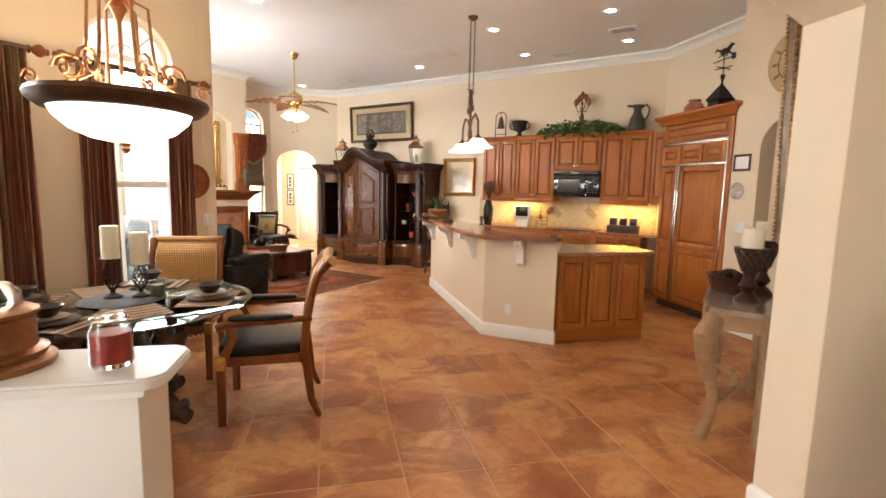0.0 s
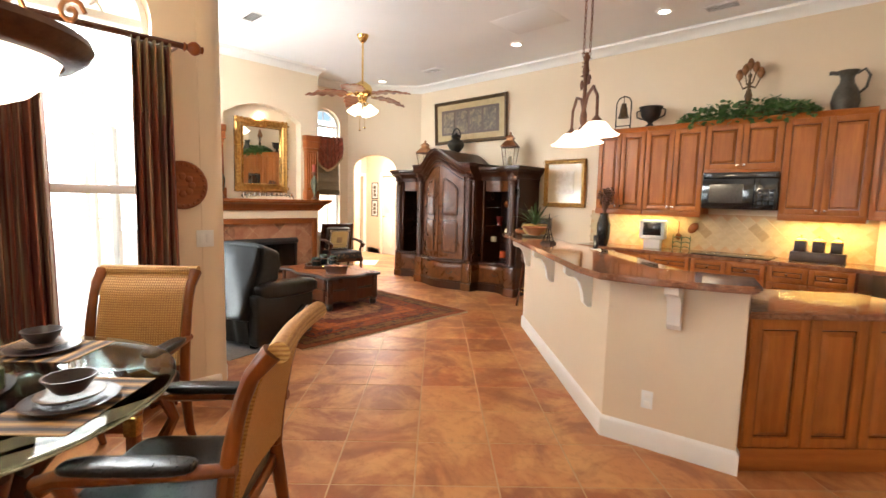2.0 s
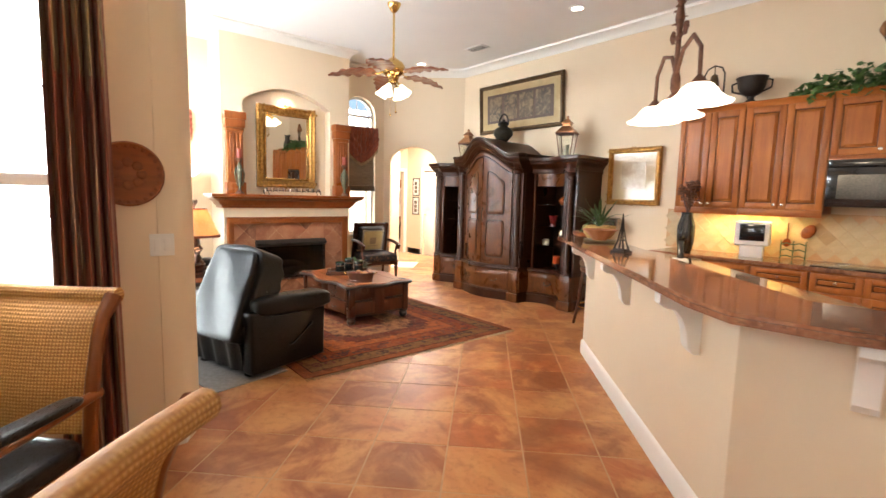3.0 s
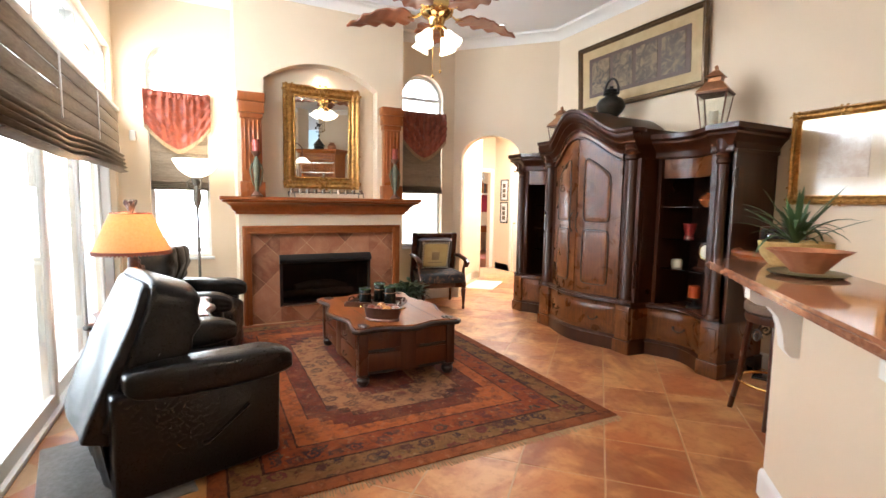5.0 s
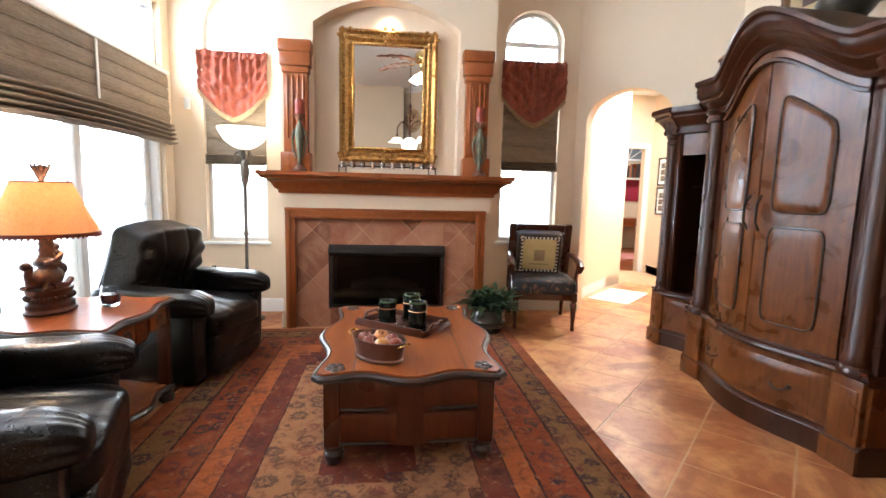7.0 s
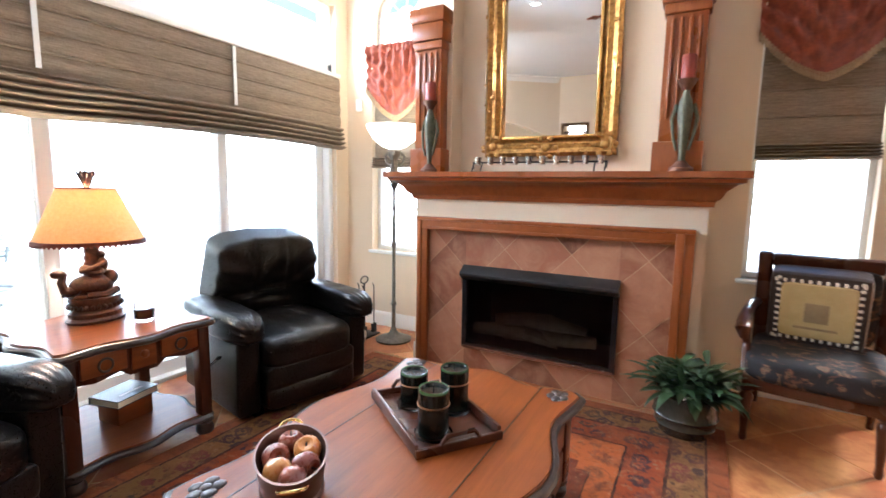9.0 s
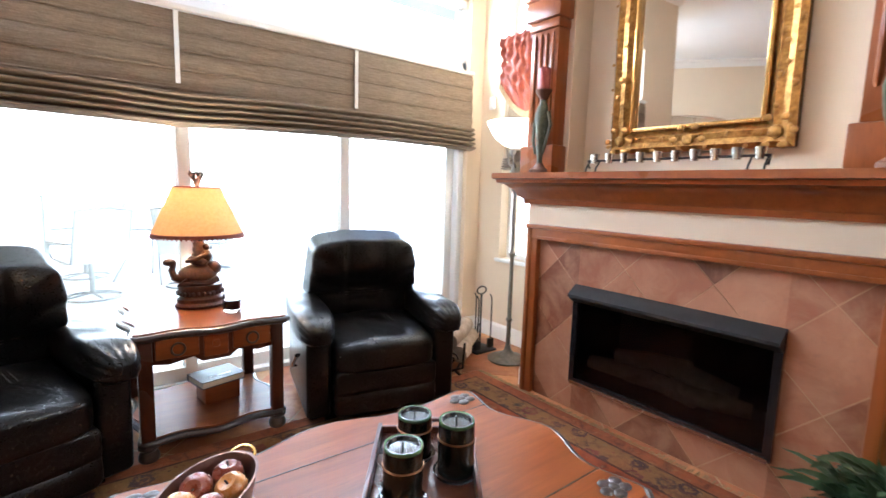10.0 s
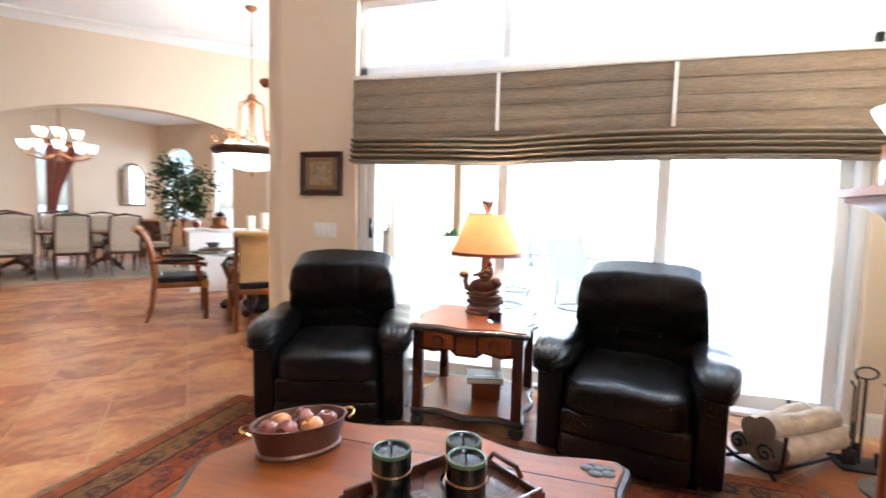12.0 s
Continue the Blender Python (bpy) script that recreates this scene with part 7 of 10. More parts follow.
pic = ornate_mirror("framed_picture", pm, 0.38, 0.35, 0.05, "small brown wood-framed print on the pier wall", grainy("brown_linen_mat", (0.16, 0.09, 0.05), (0.22, 0.13, 0.075), 20, 0.6), "picture", 0.03, False, WALNUT)
part("print", Shape().box(0.10, -0.014, 0.09, 0.28, -0.0105, 0.26), grainy("village_print", (0.10, 0.09, 0.05), (0.42, 0.28, 0.14), 26, 0.4), pic)
part("print_rim", Shape().box(0.092, -0.0125, 0.082, 0.288, -0.0105, 0.268), GOLD, pic)


def switch_plate(m, gangs, label):
    t = thing("light_switch", m, label, "light switch")
    w = 0.046 * gangs + 0.025
    part("plate", Shape().box(-w / 2, -0.006, -0.06, w / 2, 0, 0.06, 0.003), PLASTIC, t)
    for k in range(gangs):
        x = (k - (gangs - 1) / 2) * 0.046
        part("rocker", Shape().box(x - 0.016, -0.010, -0.033, x + 0.016, -0.005, 0.033, 0.003), PLASTIC, t)


switch_plate(along((-4.985, SY), (-6, SY)) @ pose(0, 0, 1.11), 4, "white four-gang rocker switch on the pier wall")
switch_plate(along((DX, 2.578), (DX, 3)) @ pose(0, 0, 1.15), 2, "white double rocker switch under the round plaque")
single("motion_sensor", Shape().box(-0.03, -0.035, -0.055, 0.03, 0, 0.055, 0.012), PLASTIC, along((WX, 2.93), (WX, 3)) @ pose(0, 0, 2.05), "small white alarm motion sensor in the corner", "sensor")
pq = thing("wall_plaque", along((DX, 2.437), (DX, 3)) @ pose(0, -0.001, 1.522, 90, 0, 0), "round carved reddish wooden wall plaque", "wall plaque")
part("disc", Shape().lathe([(0, 0), (0.163, 0), (0.165, 0.014), (0.155, 0.026), (0.135, 0.018), (0.12, 0.014), (0, 0.016)], 44), MAHOG, pq)
o = Shape()
for k in range(24):
    o.ball((0.143 * math.cos(k * math.pi / 12), 0.143 * math.sin(k * math.pi / 12), 0.020), 0.012, 6, (1, 1, 0.5))
for k in range(8):
    o.ball((0.06 * math.cos(k * math.pi / 4), 0.06 * math.sin(k * math.pi / 4), 0.016), 0.025, 8, (1, 1, 0.2))
part("carving", o, MAHOG, pq)["kind"] = "stuff"

# ---- kitchen ----
def panel_door(t, name, x0, x1, z0, z1, y, knob=None, mat=None):
    """A raised-panel door in the plane y, front towards -y. knob: (x, z)."""
    fw = min(0.055, (x1 - x0) * 0.25, (z1 - z0) * 0.3)
    a, b, c, e = x0 + fw, x1 - fw, z0 + fw, z1 - fw
    d = part(name, Shape().box(x0, y - 0.02, z0, a, y, z1, 0.003).box(b, y - 0.02, z0, x1, y, z1, 0.003).box(a, y - 0.0198, z0, b, y, c, 0.003).box(a, y - 0.0198, e, b, y, z1, 0.003).box(a - 0.004, y - 0.006, c - 0.004, b + 0.004, y, e + 0.004), mat or CHERRY, t)
    s = Shape()
    bm_ = bmesh.new()
    lv = [(0, -0.019), (0.004, -0.0075), (0.012, -0.0075), (0.035 if b - a > 0.12 and e - c > 0.1 else 0.014, -0.0245)]
    rings = [[bm_.verts.new((px, y + yy, pz)) for px, pz in ((a + i, c + i), (b - i, c + i), (b - i, e - i), (a + i, e - i))] for i, yy in lv]
    for ra, rb in zip(rings, rings[1:]):
        for k in range(4):
            bm_.faces.new((ra[k], ra[(k + 1) % 4], rb[(k + 1) % 4], rb[k]))
    bm_.faces.new(rings[-1])
    bmesh.ops.recalc_face_normals(bm_, faces=bm_.faces)
    s._take(bm_)
    part("raised_panel", s, mat or CHERRY, d, smooth=20)
    # dark strips imitate the shade in the groove round the panel
    part("glaze_line", Shape().box(a + 0.004, y - 0.0085, c + 0.004, b - 0.004, y - 0.0070, c + 0.010).box(a + 0.004, y - 0.0085, e - 0.010, b - 0.004, y - 0.0070, e - 0.004).box(a + 0.004, y - 0.0085, c + 0.01, a + 0.010, y - 0.0070, e - 0.01).box(b - 0.010, y - 0.0085, c + 0.01, b - 0.004, y - 0.0070, e - 0.01), MAHOG_D, d)
    if knob:
        part("knob", Shape().lathe([(0.005, 0), (0.005, 0.012), (0.013, 0.018), (0.013, 0.024), (0, 0.028)], 12, pose(knob[0], y - 0.02, knob[1], 90, 0, 0)), NICKEL, d)
    return d


UY = KY - 0.33


def upper(x0, x1, z0, z1, doors, label="honey cherry wall cabinet with raised-panel doors"):
    t = thing("wall_cabinet", pose(0, 0, 0), label, "cabinet", "kitchen wall cabinets")
    part("body", Shape().box(x0, UY, z0, x1, KY - 0.002, z1), CHERRY, t)
    w = (x1 - x0) / doors
    for k in range(doors):
        a, b = x0 + w * k + 0.004, x0 + w * (k + 1) - 0.004
        kx = b - 0.03 if k % 2 == 0 and doors > 1 else a + 0.03
        panel_door(t, "door", a, b, z0 + 0.035, z1 - 0.03, UY, (kx, z0 + 0.075))
    part("light_rail", Shape().box(x0, UY - 0.022, z0 - 0.035, x1, UY + 0.0, z0 + 0.03, 0.004), CHERRY_X, t)
    part("crown", Shape().sweep([(0, 0), (0.02, 0.0), (0.03, 0.03), (0.055, 0.05), (0.055, 0.06), (0, 0.06)], [(x0, UY, z1 - 0.03), (x1, UY, z1 - 0.03)]), CHERRY_X, t)
    return t


upper(-3.83, -3.20, 1.37, 2.42, 2)
upper(-3.195, -2.51, 1.37, 2.42, 2)
upper(-2.505, -1.755, 1.86, 2.42, 2)
upper(-1.75, -1.03, 1.37, 2.42, 2)
# corner filler cabinet turned towards the refrigerator
t = thing("corner_cabinet", along((-1.025, UY), (-0.80, UY - 0.12)), "narrow angled cherry corner cabinet beside the refrigerator", "cabinet")
part("body", Shape().box(0, 0.001, 1.37, 0.255, 0.24, 2.42), CHERRY, t)
panel_door(t, "door", 0.01, 0.245, 1.40, 2.39, 0.0)

mw = thing("microwave", pose(0, 0, 0), "black over-range microwave oven", "microwave")
part("case", Shape().box(-2.50, UY - 0.02, 1.44, -1.76, KY - 0.002, 1.855, 0.004), BLACK, mw)
part("vent_grille", Shape().box(-2.50, UY - 0.045, 1.79, -1.76, UY - 0.02, 1.855, 0.004), BLACK, mw)
for k in range(4):
    part("vent_slot", Shape().box(-2.47, UY - 0.048, 1.80 + 0.013 * k, -1.79, UY - 0.045, 1.805 + 0.013 * k), CHAR, mw)
d = part("door", Shape().box(-2.50, UY - 0.05, 1.455, -1.98, UY - 0.02, 1.785, 0.006), BLACK, mw)
part("window", Shape().box(-2.42, UY - 0.053, 1.51, -2.08, UY - 0.05, 1.72), grainy("dark_mesh_glass", (0.02, 0.02, 0.018), (0.05, 0.045, 0.04), 60, 0.15, coat=0.5), d)
cp = part("control_panel", Shape().box(-1.975, UY - 0.048, 1.455, -1.76, UY - 0.02, 1.785, 0.006), BLACK, mw)
for i in range(3):
    for j in range(4):
        part("button", Shape().box(-1.94 + 0.055 * i, UY - 0.051, 1.50 + 0.045 * j, -1.90 + 0.055 * i, UY - 0.048, 1.53 + 0.045 * j, 0.002), CHAR, cp)

# backsplash of tumbled stone with diamond insets
STONE = grainy("tumbled_travertine", (0.42, 0.31, 0.18), (0.56, 0.43, 0.27), 9, 0.55, relief=0.4)
STONE2 = grainy("brown_stone_inset", (0.30, 0.20, 0.10), (0.42, 0.29, 0.16), 12, 0.5, relief=0.4)
bs = Shape()
setting("backsplash", Shape().box(-4.05, KY - 0.006, 0.915, -0.94, KY - 0.001, 1.37), GROUT, "stone tile backsplash bed")
splash = bpy.data.objects["backsplash"]
p_ = 0.105
dd = p_ / math.sqrt(2)
tile_a = Shape().prism([(-dd + 0.002, 0), (0, -dd + 0.002), (dd - 0.002, 0), (0, dd - 0.002)], 0, 0.008, upright(Matrix.Identity(4))).mesh("splash_tile", STONE, 0)
tile_b = tile_a.copy()
tile_b.materials.clear()
tile_b.materials.append(STONE2)
for i in range(0, 41):
    for j in range(0, 6):
        if (i + j) % 2:
            continue
        x, z = -4.0 + i * dd, 0.915 + dd + (j) * dd
        if z + dd > 1.37 or x + dd > -0.95:
            continue
        inset = (j == 2 and i % 8 == 4 or j == 3 and i % 8 == 3) and x > -3.4
        o = new("splash_tile", tile_b if inset else tile_a)
        o.location = (x, KY - 0.006, z)
        o.parent = splash

# base run along the back wall
CF = KY - 0.61


def base_unit(x0, x1, drawers, label="cherry base cabinet with a drawer and raised-panel doors"):
    t = thing("base_cabinet", pose(0, 0, 0), label, "cabinet", "kitchen base cabinets")
    part("body", Shape().box(x0, CF, 0.10, x1, KY - 0.002, 0.874), CHERRY, t)
    part("toe_kick", Shape().box(x0, CF + 0.07, 0, x1, KY - 0.002, 0.10), MAHOG_D, t)
    w = (x1 - x0) / drawers
    for k in range(drawers):
        a, b = x0 + w * k + 0.006, x0 + w * (k + 1) - 0.006
        panel_door(t, "drawer", a, b, 0.71, 0.86, CF, ((a + b) / 2, 0.785))
        panel_door(t, "door", a, b, 0.125, 0.695, CF, (b - 0.03, 0.64))


base_unit(-3.40, -2.50, 2)
base_unit(-2.495, -1.76, 2, "cherry base cabinet with two drawers below the cooktop")
base_unit(-1.755, -1.05, 2)
ct = Shape().prism([(-3.95, KY - 0.008), (-3.95, CF - 0.03), (-1.07, CF - 0.03), (-0.80, CF - 0.10), (-0.55, 7.42), (-0.975, KY - 0.008)], 0.876, 0.914, None, 0.008)
single("kitchen_counter", ct, GRANITE, Matrix.Identity(4), "polished red-brown granite counter along the back wall", "counter")
ckt = thing("cooktop", pose(-2.13, CF + 0.28, 0.9145), "black glass cooktop set into the counter", "cooktop")
part("glass_plate", Shape().box(-0.38, -0.25, 0, 0.38, 0.25, 0.008, 0.003), BLACK, ckt)
for x, y, r in ((-0.22, -0.11, 0.09), (-0.2, 0.12, 0.07), (0.16, -0.11, 0.07), (0.18, 0.12, 0.09)):
    part("burner_ring", Shape().tube([(x + r * math.cos(a), y + r * math.sin(a), 0.008) for a in [2 * math.pi * i / 24 for i in range(24)]], 0.0015, 4, True), STEEL, ckt)


# refrigerator clad in cherry panels
def fridge():
    m = along((-0.79, 6.83), (0.01, 6.03)) @ Matrix.Diagonal((0.955, 1, 0.99, 1))
    t = thing("refrigerator", m, "built-in refrigerator clad in cherry panels with steel trim", "refrigerator")
    L = 1.20
    part("carcase", Shape().box(0, 0.02, 0.10, L, 0.55, 2.42), CHERRY, t)
    part("toe_kick", Shape().box(0.02, 0.06, 0, L - 0.02, 0.5, 0.10), BLACKWOOD, t)
    part("side_stile", Shape().box(0, -0.005, 0.10, 0.03, 0.02, 2.40), CHERRY, t)
    part("side_stile", Shape().box(L - 0.045, -0.02, 0.0, L, 0.02, 2.40), CHERRY, t)
    part("crown", Shape().sweep([(0, 0), (0.03, 0.0), (0.05, 0.05), (0.10, 0.09), (0.10, 0.12), (0, 0.12)], [(0, 0.55, 2.42), (0, -0.01, 2.42), (L, -0.01, 2.42), (L, 0.55, 2.42)]).box(0, 0, 2.42, L, 0.5, 2.535), CHERRY_X, t)
    panel_door(t, "header_panel", 0.035, L - 0.05, 2.20, 2.41, 0.01)
    g = part("grille", Shape().box(0.03, -0.02, 1.90, L - 0.045, 0.02, 2.175), CHERRY, t)
    for k in range(3):
        a = 0.05 + k * 0.365
        panel_door(t, "grille_panel", a, a + 0.345, 1.915, 2.13, -0.02)
    part("steel_trim", Shape().box(0.03, -0.03, 2.14, L - 0.045, 0.0, 2.18, 0.003).box(0.03, -0.03, 1.875, L - 0.045, 0.0, 1.905, 0.003).box(L - 0.075, -0.034, 0.13, L - 0.045, 0.0, 2.18, 0.003), STEEL, t)
    for a, b in ((0.035, 0.325), (0.40, L - 0.08)):
        panel_door(t, "upper_door_panel", a, b, 0.86, 1.87, -0.005)
        panel_door(t, "lower_door_panel", a, b, 0.14, 0.835, -0.005)
    part("handle_channel", Shape().box(0.33, -0.045, 0.13, 0.355, 0.0, 1.875, 0.004).box(0.37, -0.045, 0.13, 0.395, 0.0, 1.875, 0.004), STEEL, t, "full-height steel handle channel")


fridge()

# ---- island with raised bar ----
A0, B0, C0 = Vector((-3.90, 5.95)), Vector((-2.055, 4.14)), Vector((-1.335, 4.25))
dA = (B0 - A0).normalized()
nA = Vector((-dA.y, dA.x))
isl = thing("kitchen_island", pose(0, 0, 0), "cream painted angled island with raised granite bar", "island")
A1, B1, C1 = A0 + nA * 0.16, Vector((-1.99, 4.30)), Vector((-1.36, 4.41))
part("knee_wall", Shape().prism([tuple(A0), tuple(B0), tuple(C0), tuple(C1), tuple(B1), tuple(A1)], 0, 1.03), PAINT, isl, smooth=20)
part("baseboard", Shape().sweep(BASE, [(*A1, 0), (*A0, 0), (*B0, 0), (*C0, 0), (*C1, 0)]), TRIM, isl)
nB = Vector((0.15, -1.0)).normalized()
bar = [(-4.44, 6.24), (-4.36, 6.10), (-4.20, 5.96), (-2.24, 4.05), (-2.02, 3.90), (-1.72, 3.93), (-1.42, 4.03), (-1.29, 4.10), (-1.27, 4.18), (-1.36, 4.50), (-1.90, 4.42), (-3.86, 6.33), (-4.20, 6.52), (-4.38, 6.46)]
part("bar_top", Shape().prism(bar, 1.03, 1.07, None, 0.012), GRANITE, isl, "polished red-brown granite bar top", smooth=30)
CORB = [(0.0, 0.0), (0.19, 0.0), (0.19, -0.035), (0.165, -0.05), (0.12, -0.055), (0.085, -0.09), (0.065, -0.14), (0.055, -0.20), (0.03, -0.225), (0.0, -0.225)]
for q, nv in ((A0 + dA * 0.25, -nA), (A0 + dA * 1.25, -nA), (A0 + dA * 2.25, -nA), (B0 + (C0 - B0) * 0.52, nB)):
    m = Matrix.Translation((q.x, q.y, 1.029)) @ Matrix(((nv.x, 0, -nv.y, 0), (nv.y, 0, nv.x, 0), (0, 1, 0, 0), (0, 0, 0, 1)))
    part("corbel", Shape().prism([(u, v * 1.2) for u, v in CORB], -0.036, 0.036, m), TRIM, isl, smooth=30)
ol = part("outlet", Shape().box(-0.036, -0.006, -0.058, 0.036, 0, 0.058, 0.003, m=Matrix.Translation((-1.80, 4.185, 0.30)) @ pose(0, 0, 0, 0, 0, 8.7)), PLASTIC, isl, "white power outlet")
for z in (-0.025, 0.025):
    part("socket", Shape().box(-0.017, -0.008, z - 0.016, 0.017, -0.005, z + 0.016, 0.002, m=Matrix.Translation((-1.80, 4.185, 0.30)) @ pose(0, 0, 0, 0, 0, 8.7)), TRIM, ol)
# peninsula end cabinet
pm_ = along((-1.325, 4.29), (-0.625, 5.00))
pe = thing("peninsula_cabinet", pm_, "cherry peninsula end cabinet with three raised panels", "cabinet")
PL = 0.995
part("body", Shape().box(0, 0.021, 0.10, PL, 0.62, 0.874), CHERRY, pe)
part("plinth", Shape().box(0, 0.012, 0, PL, 0.6, 0.135, 0.004), CHERRY_X, pe)
for k in range(3):
    panel_door(pe, "panel", 0.012 + 0.327 * k, 0.327 + 0.327 * k, 0.145, 0.868, 0.021)
single("peninsula_counter", Shape().prism([(-1.40, 4.45), (-1.33, 4.24), (-0.66, 4.90), (-0.56, 5.03), (-0.585, 5.12), (-0.95, 5.50), (-1.62, 5.02), (-1.86, 4.62), (-1.72, 4.40)], 0.876, 0.914, None, 0.01), GRANITE, Matrix.Identity(4), "polished granite lower counter of the island", "counter")
single("island_back_cabinet", Shape().prism([(-3.70, 6.40), (-1.80, 4.58), (-1.42, 4.75), (-1.3, 4.9), (-1.75, 5.30), (-3.28, 6.80)], 0.0, 0.874), CHERRY, Matrix.Identity(4), "cherry sink cabinets on the kitchen side of the island", "cabinet")
single("sink_counter", Shape().prism([(-3.74, 6.39), (-1.84, 4.56), (-1.62, 5.02), (-1.42, 5.16), (-1.75, 5.34), (-3.30, 6.86), (-3.97, CF - 0.032), (-3.97, 6.55)], 0.876, 0.912, None, 0.008), GRANITE, Matrix.Identity(4), "polished granite sink counter behind the bar", "counter")


# ---- bar stools ----
def stool(m):
    t = thing("bar_stool", m, "wooden bar stool with brown leather seat and iron scrollwork", "bar stool", "bar stools")
    BROWN = bpy.data.materials.get("brown_leather") or grainy("brown_leather", (0.10, 0.055, 0.03), (0.20, 0.12, 0.07), 8, 0.45, relief=0.3)
    part("seat", Shape().lathe([(0, 0.69), (0.19, 0.69), (0.215, 0.71), (0.215, 0.75), (0.19, 0.775), (0, 0.785)], 28), BROWN, t)
    part("seat_ring", Shape().lathe([(0, 0.64), (0.20, 0.64), (0.21, 0.66), (0.205, 0.69), (0, 0.69)], 28), MAHOG_D, t)
    for k in range(4):
        a = radians(45 + 90 * k)
        c, s = math.cos(a), math.sin(a)
        part("leg", Shape().tube([(0.17 * c, 0.17 * s, 0.65), (0.19 * c, 0.19 * s, 0.50), (0.215 * c, 0.215 * s, 0.25), (0.26 * c, 0.26 * s, 0.0)], [0.024, 0.022, 0.019, 0.017], 8), MAHOG_D, t)
        b = radians(90 * k)
        part("scroll", Shape().tube([((0.155) * math.cos(b) + 0.05 * (1 - i / 16) * math.cos(i * 0.75) * -math.sin(b), 0.155 * math.sin(b) + 0.05 * (1 - i / 16) * math.cos(i * 0.75) * math.cos(b), 0.55 + 0.05 * (1 - i / 16) * math.sin(i * 0.75)) for i in range(16)], 0.006, 6), IRON, t)
    part("foot_ring", Shape().tube([(0.215 * math.cos(a), 0.215 * math.sin(a), 0.24) for a in [2 * math.pi * i / 28 for i in range(28)]], 0.010, 7, True), BRASS, t, "brass foot ring")
    back = Shape().grid(lambda u, v: Vector((0.21 * math.sin((u - 0.5) * 2.2), -0.05 - 0.17 * math.cos((u - 0.5) * 2.2) - 0.05 * v, 0.84 + 0.22 * v)), 14, 6, 0.05)
    part("backrest", back, BROWN, t)
    part("back_rail", Shape().tube([(0.235 * math.sin((k / 10 - 0.5) * 2.3), -0.105 - 0.18 * math.cos((k / 10 - 0.5) * 2.3), 1.075) for k in range(11)], 0.026, 8), MAHOG, t)
    for s in (-1, 1):
        part("back_post", Shape().tube([(s * 0.18, -0.10, 0.68), (s * 0.20, -0.14, 0.90), (s * 0.20, -0.18, 1.07)], 0.018, 7), MAHOG_D, t)
    return t


stool(pose(-4.34, 6.88, 0, 0, 0, -28))


# ---- island pendant ----
def island_pendant():
    t = thing("pendant_light", pose(-2.90, 5.28, 0), "rust iron island pendant with three lit glass bowls", "pendant light")
    part("canopy", Shape().lathe([(0, H - 0.05), (0.02, H - 0.05), (0.06, H - 0.02), (0.065, H)], 18), RUST, t)
    for dx in (-0.03, 0.03):
        ch = Shape()
        n = 26
        for k in range(n):
            z = H - 0.05 - k * 0.86 / n
            ch.tube([(dx + (0.010 if k % 2 else 0) * math.cos(a), (0 if k % 2 else 0.010) * math.cos(a), z - 0.017 + 0.02 * math.sin(a)) for a in [2 * math.pi * i / 8 for i in range(8)]], 0.0035, 5, True)
        part("chain", ch, RUST, t)
    stem = Shape().lathe([(0.012, 2.78), (0.03, 2.74), (0.018, 2.70), (0.03, 2.62), (0.016, 2.55), (0.016, 2.30), (0.03, 2.24), (0.03, 2.18), (0.012, 2.14), (0, 2.12)], 12)
    part("stem", stem, RUST, t)
    lv = Shape()
    for k in range(16):
        leaf_blade(0.06, 0.045, 0.7, pose(0, 0, 2.42 + 0.022 * k, 20, 0, 80 * k), lv, 3)
    part("leaf_garland", lv, RUST, t)
    dirv = Vector((0.70, -0.70, 0))
    for s in (-1, 0, 1):
        c = dirv * (0.36 * s)
        zb = 2.13 + (0.0 if s else -0.02)
        if s:
            part("arm", Shape().tube([(0, 0, 2.26), tuple(c * 0.25 + Vector((0, 0, 2.40))), tuple(c * 0.65 + Vector((0, 0, 2.44))), tuple(c * 0.97 + Vector((0, 0, 2.34))), tuple(c + Vector((0, 0, 2.16)))], 0.013, 8), RUST, t)
            part("scroll", Shape().tube([tuple(c * (0.28 + 0.10 * (1 - i / 14) * math.cos(i * 0.8)) + Vector((0, 0, 2.52 + 0.05 * (1 - i / 14) * math.sin(i * 0.8)))) for i in range(14)], 0.009, 6), RUST, t)
        part("shade_cap", Shape().lathe([(0.012, zb + 0.05), (0.03, zb + 0.03), (0.05, zb)], 14, pose(c.x, c.y, 0)), RUST, t)
        part("glass_bowl", Shape().lathe([(0.03, zb), (0.07, zb - 0.005), (0.10, zb - 0.035), (0.115, zb - 0.06), (0.16, zb - 0.095), (0.185, zb - 0.105), (0.18, zb - 0.11), (0.15, zb - 0.10), (0.10, zb - 0.06), (0.05, zb - 0.02)], 28, pose(c.x, c.y, 0)), FROST, t, "lit alabaster glass bowl")


island_pendant()
lamp("POINT", "island_pendant_bulbs", pose(-2.90, 5.28, 1.95), 18, WARM, soft=0.15)
for x in (-3.2, -1.35):
    lamp("AREA", "under_cabinet_light", look((x, UY + 0.10, 1.325), (x, UY + 0.16, 0.9)), 9.0, (1.0, 0.72, 0.22), size=(0.7, 0.06))
    s = thing("under_cabinet_lamp", pose(x, UY + 0.10, 1.335), "slim lit halogen strip under the wall cabinet", "cabinet light", "under-cabinet lights")
    part("housing", Shape().box(-0.33, -0.03, 0.0, 0.33, 0.03, 0.034), WHITE, s)

# ---- things on the cabinets ----
TOPZ = 2.452


